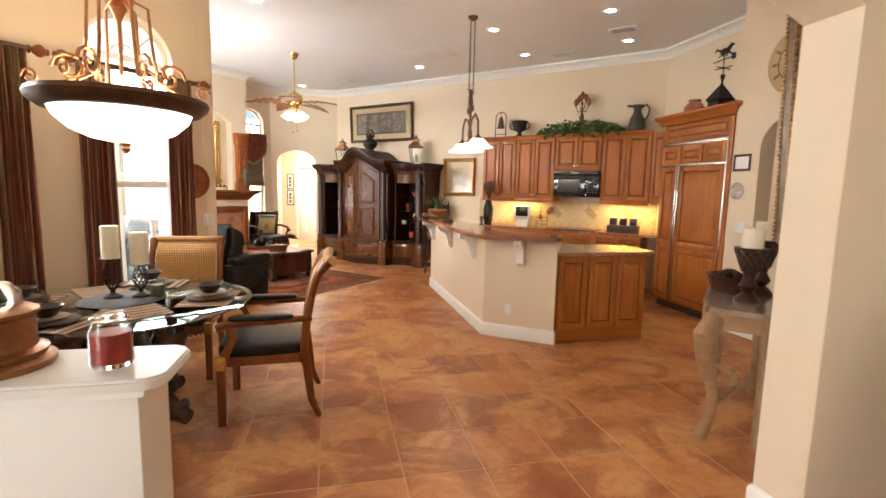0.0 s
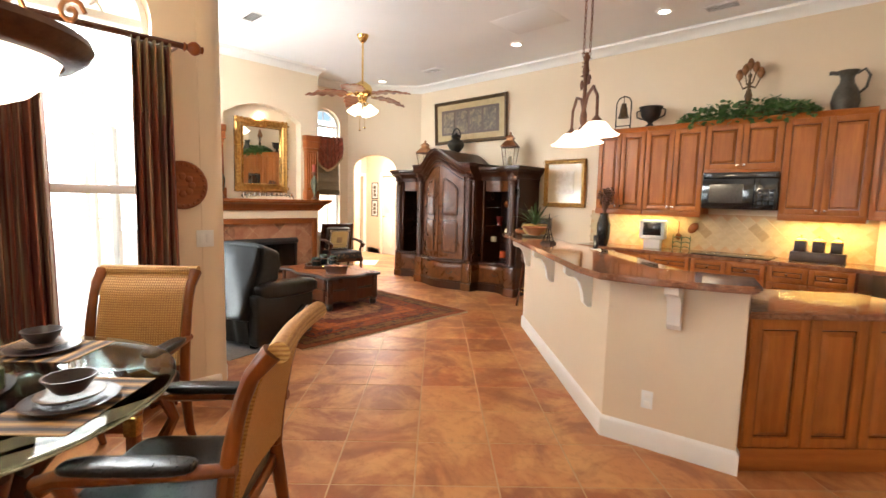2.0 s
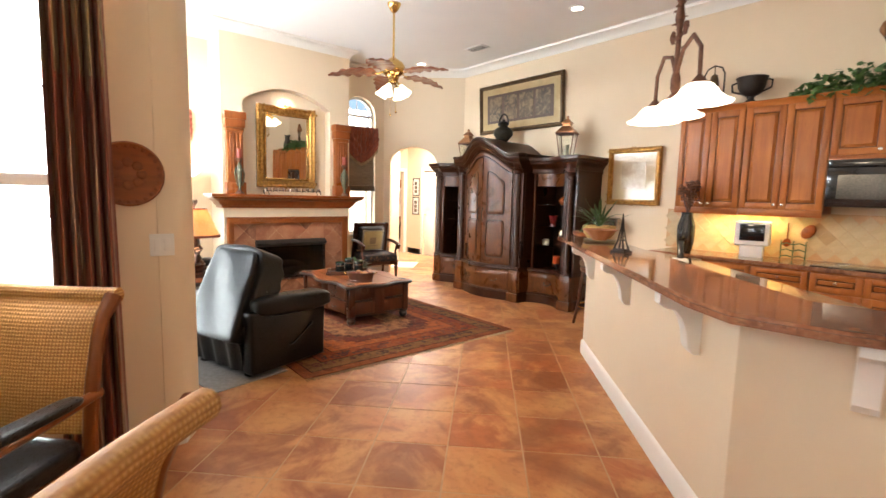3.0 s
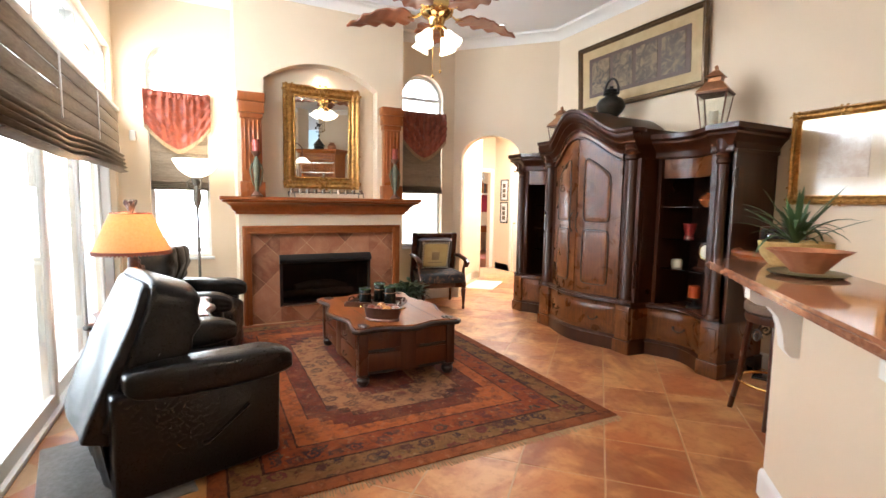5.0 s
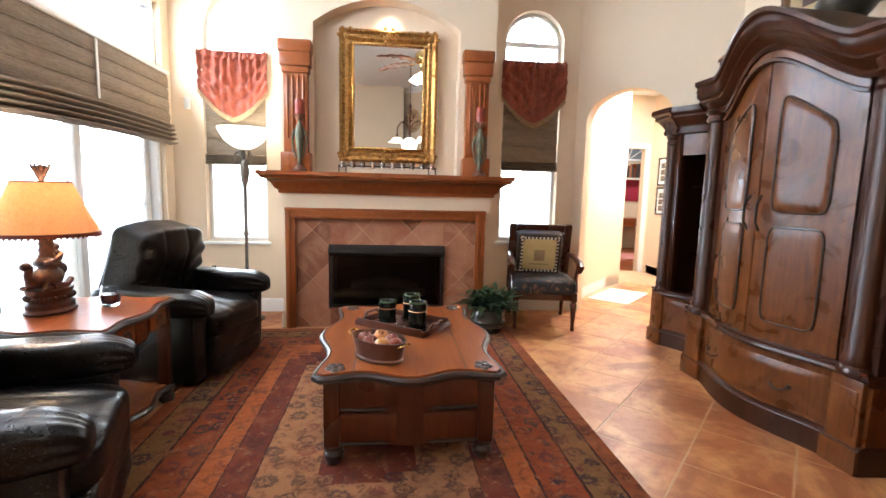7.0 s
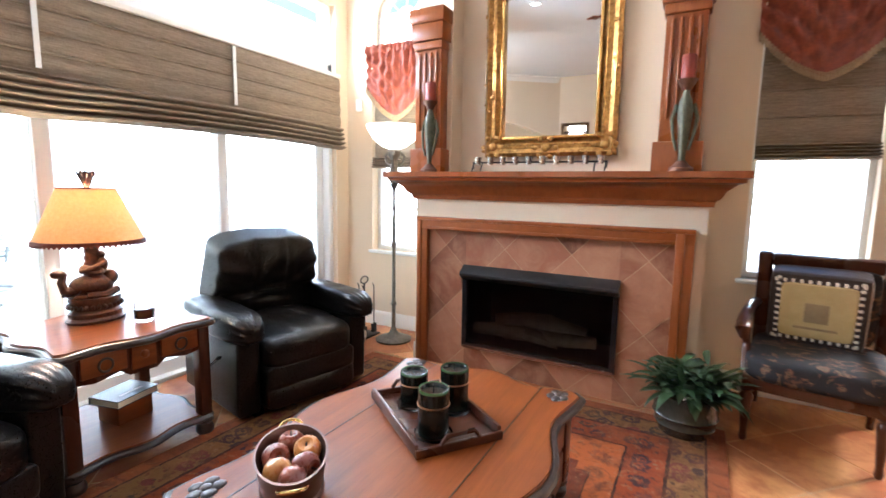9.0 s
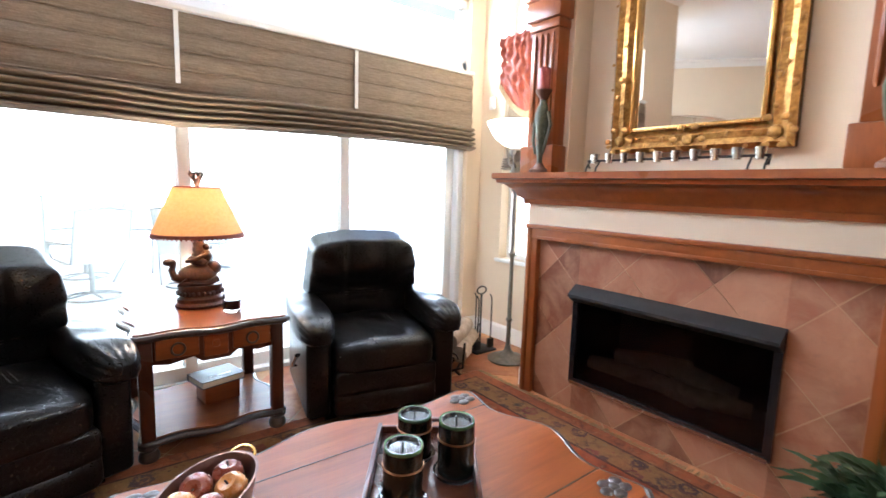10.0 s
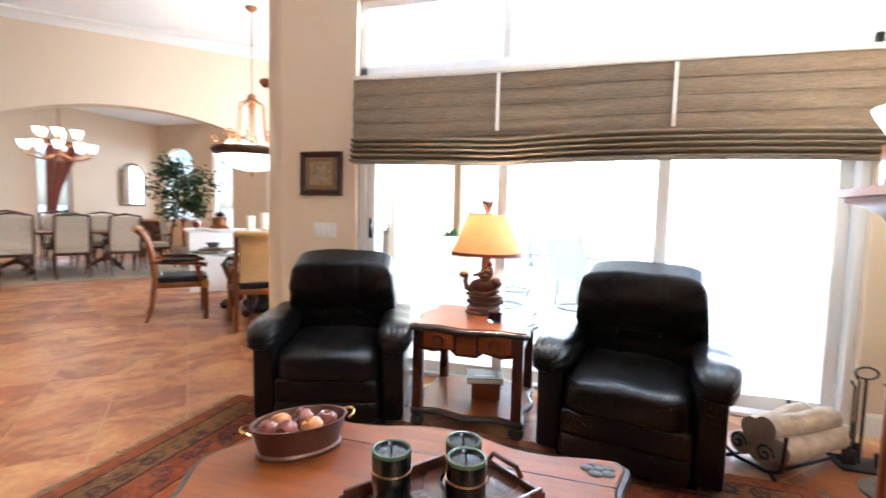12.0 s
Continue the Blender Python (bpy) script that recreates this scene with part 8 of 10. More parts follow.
def turned(name, x, y, z, prof, mat, label, cat, seg=22, handles=()):
    t = thing(name, pose(x, y, z), label, cat)
    part("body", Shape().lathe(prof, seg), mat, t)
    for pts, r in handles:
        part("handle", Shape().tube(pts, r, 7), mat, t)
    return t


YT = UY + 0.13
bl = thing("bell_stand", pose(-3.58, YT, TOPZ), "small bronze bell hanging in an iron arch frame", "bell")
part("frame", Shape().tube([(-0.10, 0, 0), (-0.10, 0, 0.36), (-0.07, 0, 0.42), (0, 0, 0.45), (0.07, 0, 0.42), (0.10, 0, 0.36), (0.10, 0, 0)], 0.008, 7).tube([(-0.10, 0, 0.06), (0.10, 0, 0.06)], 0.007, 6).tube([(-0.10, -0.06, 0.004), (-0.10, 0.06, 0.004)], 0.008, 6).tube([(0.10, -0.06, 0.004), (0.10, 0.06, 0.004)], 0.008, 6), IRON, bl)
part("bell", Shape().lathe([(0.015, 0.36), (0.03, 0.35), (0.045, 0.28), (0.055, 0.20), (0.075, 0.165), (0.065, 0.165), (0.04, 0.22), (0, 0.33)], 18).tube([(0, 0, 0.35), (0, 0, 0.45)], 0.006, 6), DKFRAME, bl)
turned("trophy_urn", -3.22, YT, TOPZ, [(0, 0), (0.07, 0), (0.065, 0.02), (0.03, 0.05), (0.035, 0.08), (0.09, 0.11), (0.12, 0.17), (0.13, 0.24), (0.145, 0.265), (0.13, 0.265), (0.11, 0.18), (0, 0.13)], IRON, "dark two-handled metal urn on the wall cabinets", "urn", 24, [([(s * 0.12, 0, 0.24), (s * 0.18, 0, 0.22), (s * 0.175, 0, 0.15), (s * 0.10, 0, 0.12)], 0.010) for s in (-1, 1)])
cs = turned("candelabra", -2.17, YT, TOPZ, [(0, 0), (0.07, 0), (0.06, 0.02), (0.02, 0.06), (0.035, 0.14), (0.05, 0.20), (0.02, 0.26), (0.015, 0.34), (0.03, 0.37), (0, 0.38)], DKFRAME, "bronze candelabra with tan candle cups", "candelabra", 16)
cs.matrix_world = pose(-2.15, YT, TOPZ) @ Matrix.Diagonal((0.78, 0.78, 1.34, 1))
for dx, z in ((-0.13, 0.36), (0.13, 0.36), (0.0, 0.44), (-0.06, 0.40), (0.07, 0.41)):
    part("arm", Shape().tube([(0, 0, 0.28), (dx * 0.6, 0, z - 0.10), (dx, 0, z - 0.03)], 0.008, 6), DKFRAME, cs)
    part("cup", Shape().lathe([(0.01, z - 0.03), (0.045, z), (0.05, z + 0.02), (0.03, z + 0.055), (0, z + 0.07)], 14, pose(dx, 0.02 * (dx > 0), 0)), COPPER, cs)
turned("pitcher", -1.30, YT, TOPZ, [(0, 0), (0.10, 0), (0.105, 0.03), (0.12, 0.10), (0.10, 0.20), (0.06, 0.28), (0.055, 0.33), (0.08, 0.38), (0.095, 0.395), (0.07, 0.385), (0.045, 0.33), (0, 0.25)], grainy("dark_pewter", (0.05, 0.045, 0.035), (0.13, 0.115, 0.09), 9, 0.45, metal=0.5, relief=0.3), "tall dark pewter pitcher on the wall cabinets", "pitcher", 24, [([(0.07, 0, 0.36), (0.13, 0, 0.40), (0.17, 0, 0.33), (0.15, 0, 0.22), (0.10, 0, 0.17)], 0.013), ([(-0.07, 0, 0.38), (-0.12, 0, 0.395), (-0.15, 0, 0.392)], 0.02)])
fm = along((-0.79, 6.83), (0.01, 6.03)) @ Matrix.Diagonal((0.955, 1, 0.99, 1))
ob = turned("clay_pot", 0, 0, 0, [(0, 0), (0.08, 0), (0.12, 0.05), (0.125, 0.10), (0.09, 0.15), (0.06, 0.17), (0.08, 0.20), (0.065, 0.20), (0, 0.14)], CLAY, "reddish clay pot on top of the refrigerator cabinet", "pot")
ob.matrix_world = fm @ pose(0.25, 0.22, 2.541)
wv = thing("weathervane", fm @ pose(0.69, 0.22, 2.541, 0, 0, 10) @ Matrix.Diagonal((0.8, 0.8, 1, 1)), "black iron cupola weathervane with running horse", "weathervane")
part("cupola", Shape().lathe([(0, 0), (0.20, 0), (0.20, 0.02), (0.165, 0.03), (0.15, 0.10), (0.21, 0.115), (0.215, 0.13), (0.02, 0.31), (0.014, 0.34), (0, 0.34)], 6), IRON, wv, smooth=20)
for k in range(6):
    a = radians(60 * k)
    part("post", Shape().tube([(0.17 * math.cos(a), 0.17 * math.sin(a), 0.02), (0.17 * math.cos(a), 0.17 * math.sin(a), 0.12)], 0.010, 6), IRON, wv)
part("mast", Shape().tube([(0, 0, 0.33), (0, 0, 0.66)], 0.008, 7).ball((0, 0, 0.40), 0.035, 12).ball((0, 0, 0.36), 0.02, 10), IRON, wv)
part("compass_arm", Shape().tube([(-0.14, 0, 0.50), (0.14, 0, 0.50)], 0.006, 6).tube([(0, -0.14, 0.50), (0, 0.14, 0.50)], 0.006, 6).tube([(-0.18, 0, 0.585), (0.16, 0, 0.615)], 0.006, 6).box(0.12, -0.003, 0.58, 0.19, 0.003, 0.65), IRON, wv)
hs = Shape()
hs.ball((0, 0, 0.695), 0.045, 10, (1.9, 0.4, 0.8)).tube([(0.06, 0, 0.71), (0.11, 0, 0.755), (0.15, 0, 0.745)], [0.028, 0.022, 0.012], 7).tube([(-0.08, 0, 0.71), (-0.14, 0, 0.73), (-0.17, 0, 0.70)], [0.012, 0.014, 0.004], 6)
for x0, x1 in ((0.06, 0.13), (0.04, 0.02), (-0.05, -0.10), (-0.06, -0.02)):
    hs.tube([(x0, 0, 0.68), ((x0 + x1) / 2 + 0.02, 0, 0.65), (x1, 0, 0.635)], [0.014, 0.010, 0.007], 6)
part("horse", hs, IRON, wv)


def ivy():
    t = thing("ivy_garland", pose(-2.16, YT - 0.02, TOPZ), "green ivy garland trailing along the cabinet tops", "plant")
    rnd = random.Random(8)
    s = Shape()
    for k in range(820):
        x = rnd.uniform(-0.68, 0.68)
        hgt = 0.20 * (1 - (abs(x) / 0.72) ** 3)
        z, y = rnd.uniform(0.0, 1) ** 1.3 * hgt + 0.02 if rnd.random() > 0.12 else 0.03, rnd.uniform(-0.16, 0.10)
        if y < -0.12 and rnd.random() < 0.5:
            z = rnd.uniform(-0.05, 0.06)
            y = -0.19
        r = rnd.uniform(0.022, 0.042)
        m = pose(x, y, z, rnd.uniform(-70, 20), rnd.uniform(-40, 40), rnd.uniform(0, 360))
        s.prism([(0, 0), (0.8 * r, 0.25 * r), (r, 0.8 * r), (0.45 * r, 0.95 * r), (0, 1.7 * r), (-0.45 * r, 0.95 * r), (-r, 0.8 * r), (-0.8 * r, 0.25 * r)], 0, 0.002, m)
    IVY = grainy("ivy_leaf", (0.028, 0.085, 0.018), (0.10, 0.21, 0.05), 7, 0.45, relief=0.1)
    f = part("leaves", s, IVY, t, smooth=0)
    f["kind"] = "stuff"
    for j in range(4):
        part("vine", Shape().tube([(-0.66 + 0.13 * i, -0.05 + 0.05 * math.sin(i * 1.7 + j), 0.03 + 0.03 * math.cos(i + j * 2)) for i in range(11)], 0.005, 5), OAK, t)


ivy()

# ---- things on bar and counters ----
BZ = 1.0705
pt = thing("potted_plant", pose(-4.05, 6.36, BZ), "spiky green palm in a woven yellow basket", "plant")
part("basket", Shape().lathe([(0, 0), (0.11, 0), (0.15, 0.05), (0.165, 0.12), (0.155, 0.125), (0.13, 0.05), (0, 0.09)], 26), grainy("yellow_wicker", (0.32, 0.20, 0.06), (0.50, 0.35, 0.13), 40, 0.7, relief=0.8), pt)
rnd = random.Random(3)
s = Shape()
for k in range(46):
    leaf_blade(rnd.uniform(0.18, 0.36), 0.022, rnd.uniform(0.1, 1.1), pose(0, 0, 0.10, rnd.uniform(-5, 45), 0, rnd.uniform(0, 360)), s, 6)
part("fronds", s, grainy("palm_frond", (0.03, 0.07, 0.02), (0.10, 0.16, 0.06), 6, 0.45, relief=0.1), pt, smooth=80)["kind"] = "stuff"
fb = thing("fluted_bowl", pose(-4.16, 6.22, BZ, 0, 0, 20), "terracotta fluted bowl on a green saucer", "bowl")
fb.matrix_world = pose(-3.80, 5.97, BZ)
s = Shape().lathe([(0, 0.015), (0.06, 0.015), (0.07, 0.03), (0.12, 0.09), (0.155, 0.115), (0.145, 0.115), (0.10, 0.08), (0, 0.04)], 40)
s.warp(lambda c: Vector((c.x * (1 + 0.06 * math.cos(10 * math.atan2(c.y, c.x)) * c.z * 8), c.y * (1 + 0.06 * math.cos(10 * math.atan2(c.y, c.x)) * c.z * 8), c.z)))
part("bowl", s, CLAY, fb)
part("saucer", Shape().lathe([(0, 0), (0.12, 0), (0.15, 0.015), (0.14, 0.02), (0, 0.014)], 30), grainy("olive_glaze", (0.08, 0.08, 0.04), (0.15, 0.14, 0.08), 8, 0.3), fb)
et = thing("tower_figurine", pose(-3.21, 5.30, BZ) @ Matrix.Scale(0.8, 4), "dark metal tower figurine on a stepped base", "figurine")
part("base", Shape().box(-0.07, -0.07, 0, 0.07, 0.07, 0.02, 0.003).box(-0.055, -0.055, 0.02, 0.055, 0.055, 0.035, 0.003), IRON, et)
for sx in (-1, 1):
    for sy in (-1, 1):
        part("leg", Shape().tube([(sx * 0.045, sy * 0.045, 0.035), (sx * 0.025, sy * 0.025, 0.11), (sx * 0.010, sy * 0.010, 0.22), (0, 0, 0.36)], [0.010, 0.007, 0.005, 0.003], 5), IRON, et)
for z, r in ((0.11, 0.032), (0.20, 0.018)):
    part("platform", Shape().box(-r, -r, z, r, r, z + 0.008), IRON, et)
vs = thing("flower_vase", pose(-3.6, 7.3, 0.9145), "tall black vase with dark dried flowers", "vase")
part("vase", Shape().lathe([(0, 0), (0.06, 0), (0.085, 0.12), (0.09, 0.28), (0.055, 0.40), (0.06, 0.43), (0.05, 0.43), (0, 0.30)], 24), BLACK, vs)
s = Shape()
rnd = random.Random(5)
for k in range(34):
    a, l, b = rnd.uniform(0, 6.28), rnd.uniform(0.14, 0.34), rnd.uniform(0.02, 0.12)
    s.tube([(0, 0, 0.40), (b * 0.5 * math.cos(a), b * 0.5 * math.sin(a), 0.42 + l * 0.5), (b * math.cos(a), b * math.sin(a), 0.42 + l)], 0.0035, 5)
    for q in range(3):
        s.ball((b * math.cos(a) + rnd.uniform(-0.02, 0.02), b * math.sin(a) + rnd.uniform(-0.02, 0.02), 0.42 + l - 0.03 * q), 0.016, 6, (1, 1, 0.7))
part("dried_stems", s, RUST, vs)["kind"] = "stuff"
tv = thing("counter_television", pose(-3.06, 7.58, 0.9145, 0, 0, 12), "small white box television under the cabinets", "television")
part("case", Shape().box(-0.15, -0.12, 0.12, 0.15, 0.12, 0.36, 0.02, 3), PLASTIC, tv)
part("screen", Shape().box(-0.105, -0.128, 0.17, 0.105, -0.121, 0.335, 0.004), BLACK, tv)
part("stand", Shape().box(-0.10, -0.08, 0.0, 0.10, 0.08, 0.125, 0.01), PLASTIC, tv)
ph = thing("cordless_phone", pose(-3.22, 6.32, 0.9125, 0, 0, 30), "white and black cordless phone on its base", "phone")
part("base", Shape().box(-0.06, -0.05, 0, 0.06, 0.05, 0.05, 0.012), PLASTIC, ph)
part("handset", Shape().box(-0.025, -0.02, 0.0, 0.025, 0.02, 0.17, 0.01, m=pose(0.0, 0.0, 0.04, -25, 0, 0)), BLACK, ph)
sk = thing("wire_rack", pose(-2.72, 7.60, 0.9145), "green metal wire spice rack on the counter", "rack")
for z in (0.03, 0.09, 0.15):
    part("wire", Shape().tube([(-0.10, 0, z), (-0.05, -0.02, z + 0.02), (0, 0, z), (0.05, -0.02, z + 0.02), (0.10, 0, z)], 0.006, 6), grainy("green_enamel", (0.03, 0.07, 0.03), (0.08, 0.14, 0.07), 7, 0.3), sk)
for x in (-0.10, 0.0, 0.10):
    part("upright", Shape().tube([(x, 0, 0.004), (x, 0, 0.19)], 0.006, 6), bpy.data.materials["green_enamel"], sk)
sw = Shape().tube([(0, 0, 0.10), (0, 0, 0.28)], 0.006, 6)
t = thing("hanging_spoon", pose(-2.83, KY - 0.025, 0.99), "wooden spoon hanging on the backsplash", "spoon")
part("handle", sw, OAK, t)
part("bowl", Shape().ball((0, 0, 0.08), 0.04, 10, (0.9, 0.3, 1.1)), OAK, t)
t = thing("wall_scoop", pose(-2.66, KY - 0.03, 1.19, 0, 35, 0), "dark red wall scoop on the backsplash", "scoop")
part("bowl", Shape().ball((0, 0, 0.0), 0.07, 12, (0.75, 0.25, 1.1)), MAHOG, t)
ctray = thing("canister_tray", pose(-1.38, 7.58, 0.9145), "black wooden tray on the counter", "tray")
part("box", Shape().box(-0.23, -0.09, 0, 0.23, 0.09, 0.10, 0.006), BLACKWOOD, ctray)
for k in range(3):
    c = thing("canister", pose(-1.53 + 0.15 * k, 7.58, 1.0155), "small dark canister with peaked gold-knobbed lid", "canister", "counter canisters")
    part("jar", Shape().box(-0.05, -0.05, 0, 0.05, 0.05, 0.11, 0.006), BLACKWOOD, c)
    part("lid", Shape().lathe([(0.075, 0.11), (0.075, 0.118), (0.012, 0.155), (0, 0.155)], 4, pose(0, 0, 0, 0, 0, 45)).ball((0, 0, 0.165), 0.013, 8), GOLD, c)

# ---- clock wall and console ----
fr = ornate_mirror("framed_picture", CW @ pose(0.028, -0.003, 1.767), 0.215, 0.178, 0.026, "small dark-framed white print beside the refrigerator", PLASTIC, "picture", 0.015, False, MAHOG_D)
single("wall_plate", Shape().lathe([(0, 0), (0.05, 0.002), (0.085, 0.014), (0.09, 0.018), (0.085, 0.022), (0.05, 0.008), (0, 0.008)], 28), grainy("painted_plate", (0.09, 0.05, 0.03), (0.60, 0.50, 0.36), 20, 0.25, coat=0.4), CW @ pose(0.112, -0.001, 1.556, 90, 0, 0), "small painted ceramic plate on the wall", "plate")
switch_plate(CW @ pose(0.187, 0, 1.165), 2, "white double rocker switch beside the niche")
wc_ = thing("wall_clock", CW @ pose(0.66, -0.002, 2.785, 90, 0, 0), "large round antiqued wooden wall clock", "clock")
part("dial", Shape().lathe([(0, 0), (0.30, 0), (0.31, 0.015), (0.30, 0.03), (0.27, 0.024), (0, 0.02)], 44), grainy("aged_tan_dial", (0.42, 0.27, 0.12), (0.56, 0.40, 0.21), 5, 0.6, relief=0.2), wc_)
part("ring", Shape().tube([(0.19 * math.cos(a), 0.19 * math.sin(a), 0.022) for a in [2 * math.pi * i / 36 for i in range(36)]], 0.005, 5, True), MAHOG_D, wc_)
for k in range(12):
    part("numeral", Shape().box(0.20, -0.012, 0.020, 0.26, -0.004, 0.025, m=pose(0, 0, 0, 0, 0, 30 * k)).box(0.20, 0.004, 0.020, 0.26, 0.012, 0.025, m=pose(0, 0, 0, 0, 0, 30 * k)), MAHOG_D, wc_)
part("clock_hand", Shape().box(-0.006, 0, 0.024, 0.006, 0.16, 0.028, m=pose(0, 0, 0, 0, 0, 40)).box(-0.007, 0, 0.024, 0.007, 0.11, 0.028, m=pose(0, 0, 0, 0, 0, -70)), BLACK, wc_)
EM = along((0.36, 4.30), (0.36, 2.6))
mm = ornate_mirror("console_mirror", EM @ pose(1.02, -0.004, 1.22, 2.0, 0, 0), 0.66, 1.35, 0.08, "beaded gilt mirror above the console table", MIRROR, "mirror", 0.05, False, DKFRAME)
bd = Shape()
for k in range(54):
    bd.ball((0.012, -0.052, 0.02 + 1.31 * k / 53), 0.010, 6)
    bd.ball((0.648, -0.052, 0.02 + 1.31 * k / 53), 0.010, 6)
part("beading", bd, GOLD, mm)["kind"] = "stuff"


def console():
    t = thing("console_table", EM @ pose(0.80, -0.19, 0), "carved bleached-wood console table with marble top", "console table")
    BLEACH = grainy("bleached_carved_wood", (0.21, 0.105, 0.045), (0.38, 0.225, 0.11), 12, 0.55, relief=0.6)
    top = [(-0.52, 0.185), (-0.52, -0.10), (-0.47, -0.16), (-0.36, -0.175), (-0.20, -0.195), (0.0, -0.215), (0.20, -0.195), (0.36, -0.175), (0.47, -0.16), (0.52, -0.10), (0.52, 0.185)]
    part("marble_top", Shape().prism(top, 0.80, 0.83, None, 0.008), grainy("grey_brown_marble", (0.20, 0.14, 0.09), (0.36, 0.27, 0.19), 5, 0.15, coat=0.4), t)
    part("apron", Shape().prism([(x * 0.93, y * 0.9) for x, y in top], 0.70, 0.80), BLEACH, t)
    cv = Shape()
    for k in range(15):
        cv.ball((-0.42 + 0.06 * k, -0.17 - 0.02 * math.cos((k - 7) * 0.2), 0.72 - 0.02 * math.cos((k - 7) * 0.9)), 0.032, 8, (1.2, 0.7, 1))
    part("carving", cv, BLEACH, t)
    for s in (-1, 1):
        part("leg", Shape().tube([(s * 0.44, -0.12, 0.76), (s * 0.50, -0.17, 0.66), (s * 0.49, -0.16, 0.52), (s * 0.42, -0.11, 0.32), (s * 0.40, -0.10, 0.16), (s * 0.45, -0.14, 0.04), (s * 0.48, -0.16, 0.0)], [0.06, 0.068, 0.052, 0.036, 0.028, 0.034, 0.04], 12), BLEACH, t)
        part("back_leg", Shape().tube([(s * 0.46, 0.14, 0.74), (s * 0.45, 0.14, 0.4), (s * 0.46, 0.14, 0.0)], [0.04, 0.028, 0.03], 10), BLEACH, t)
        part("stretcher", Shape().tube([(s * 0.41, -0.10, 0.20), (s * 0.22, 0.0, 0.24), (0.0, 0.02, 0.20)], [0.022, 0.018, 0.026], 8), BLEACH, t)
    part("stretcher_urn", Shape().lathe([(0.02, 0.18), (0.05, 0.22), (0.03, 0.27), (0.01, 0.30), (0, 0.31)], 14, pose(0, 0.02, 0)), BLEACH, t)


console()
CZ = 0.8305
dk = thing("fruit_basket", EM @ pose(0.64, -0.26, CZ), "dark red lacquer bowl with wooden twigs", "bowl")
part("bowl", Shape().lathe([(0, 0), (0.11, 0), (0.12, 0.02), (0.145, 0.10), (0.155, 0.115), (0.14, 0.115), (0.11, 0.03), (0, 0.02)], 28), grainy("dark_lacquer", (0.035, 0.01, 0.008), (0.09, 0.03, 0.02), 8, 0.25, coat=0.5), dk)
s = Shape()
rnd = random.Random(7)
for k in range(26):
    a, b = rnd.uniform(0, 6.28), rnd.uniform(0, 6.28)
    s.tube([(0.10 * math.cos(a), 0.10 * math.sin(a), 0.09), (0.02 * math.cos(b), 0.02 * math.sin(b), 0.15), (0.10 * math.cos(b), 0.10 * math.sin(b), 0.11)], 0.006, 5)
part("twigs", s, WALNUT, dk)["kind"] = "stuff"
for x, y, z in ((0.66, -0.08, 0.36), (0.98, -0.16, 0.33)):
    c = thing("candle_holder", EM @ pose(x, y, CZ), "tall lattice-carved goblet candle holder with ivory candle", "candle holder", "console candle holders")
    k = z / 0.36
    part("goblet", Shape().lathe([(0, 0), (0.075, 0), (0.07, 0.02), (0.03, 0.06), (0.055, 0.10), (0.03, 0.15), (0.035, 0.18), (0.075, 0.28), (0.09, z), (0.10, z + 0.012), (0, z + 0.012)], 20), WALNUT, c)
    la = Shape()
    for i in range(12):
        for sg in (-1, 1):
            la.tube([((0.042 + 0.05 * j / 5) * math.cos(0.52 * i + sg * 0.25 * j), (0.042 + 0.05 * j / 5) * math.sin(0.52 * i + sg * 0.25 * j), 0.19 + (z - 0.19) * j / 5) for j in range(6)], 0.005, 5)
    part("lattice", la, BLACKWOOD, c)
    part("candle", Shape().lathe([(0, z + 0.012), (0.062, z + 0.012), (0.062, z + 0.13), (0.055, z + 0.135), (0, z + 0.125)], 22), WAX, c)

# ---- breakfast nook ----
def rattan_build(t, p):
    v = coords(t)
    weave = []
    for way in ("X", "Z"):
        ch = t.nodes.new("ShaderNodeTexWave")
        ch.wave_type, ch.bands_direction = "BANDS", way
        ch.inputs["Scale"].default_value, ch.inputs["Distortion"].default_value = 24.0, 1.2
        t.links.new(v, ch.inputs["Vector"])
        weave.append(ch.outputs["Fac"])
    n = noise_of(t, v, 70, 3)
    fac = arith(t, "ADD", arith(t, "MULTIPLY", arith(t, "MULTIPLY", weave[0], weave[1]), 0.6), arith(t, "MULTIPLY", n, 0.4))
    put(t, p.inputs["Base Color"], ramp(t, fac, (0.08, (0.27, 0.105, 0.022)), (0.35, (0.50, 0.245, 0.062)), (0.75, (0.62, 0.37, 0.115))))
    p.inputs["Roughness"].default_value = 0.6
    bump(t, p, fac, 0.8, 0.006)


RATTAN = material("woven_rattan", rattan_build)


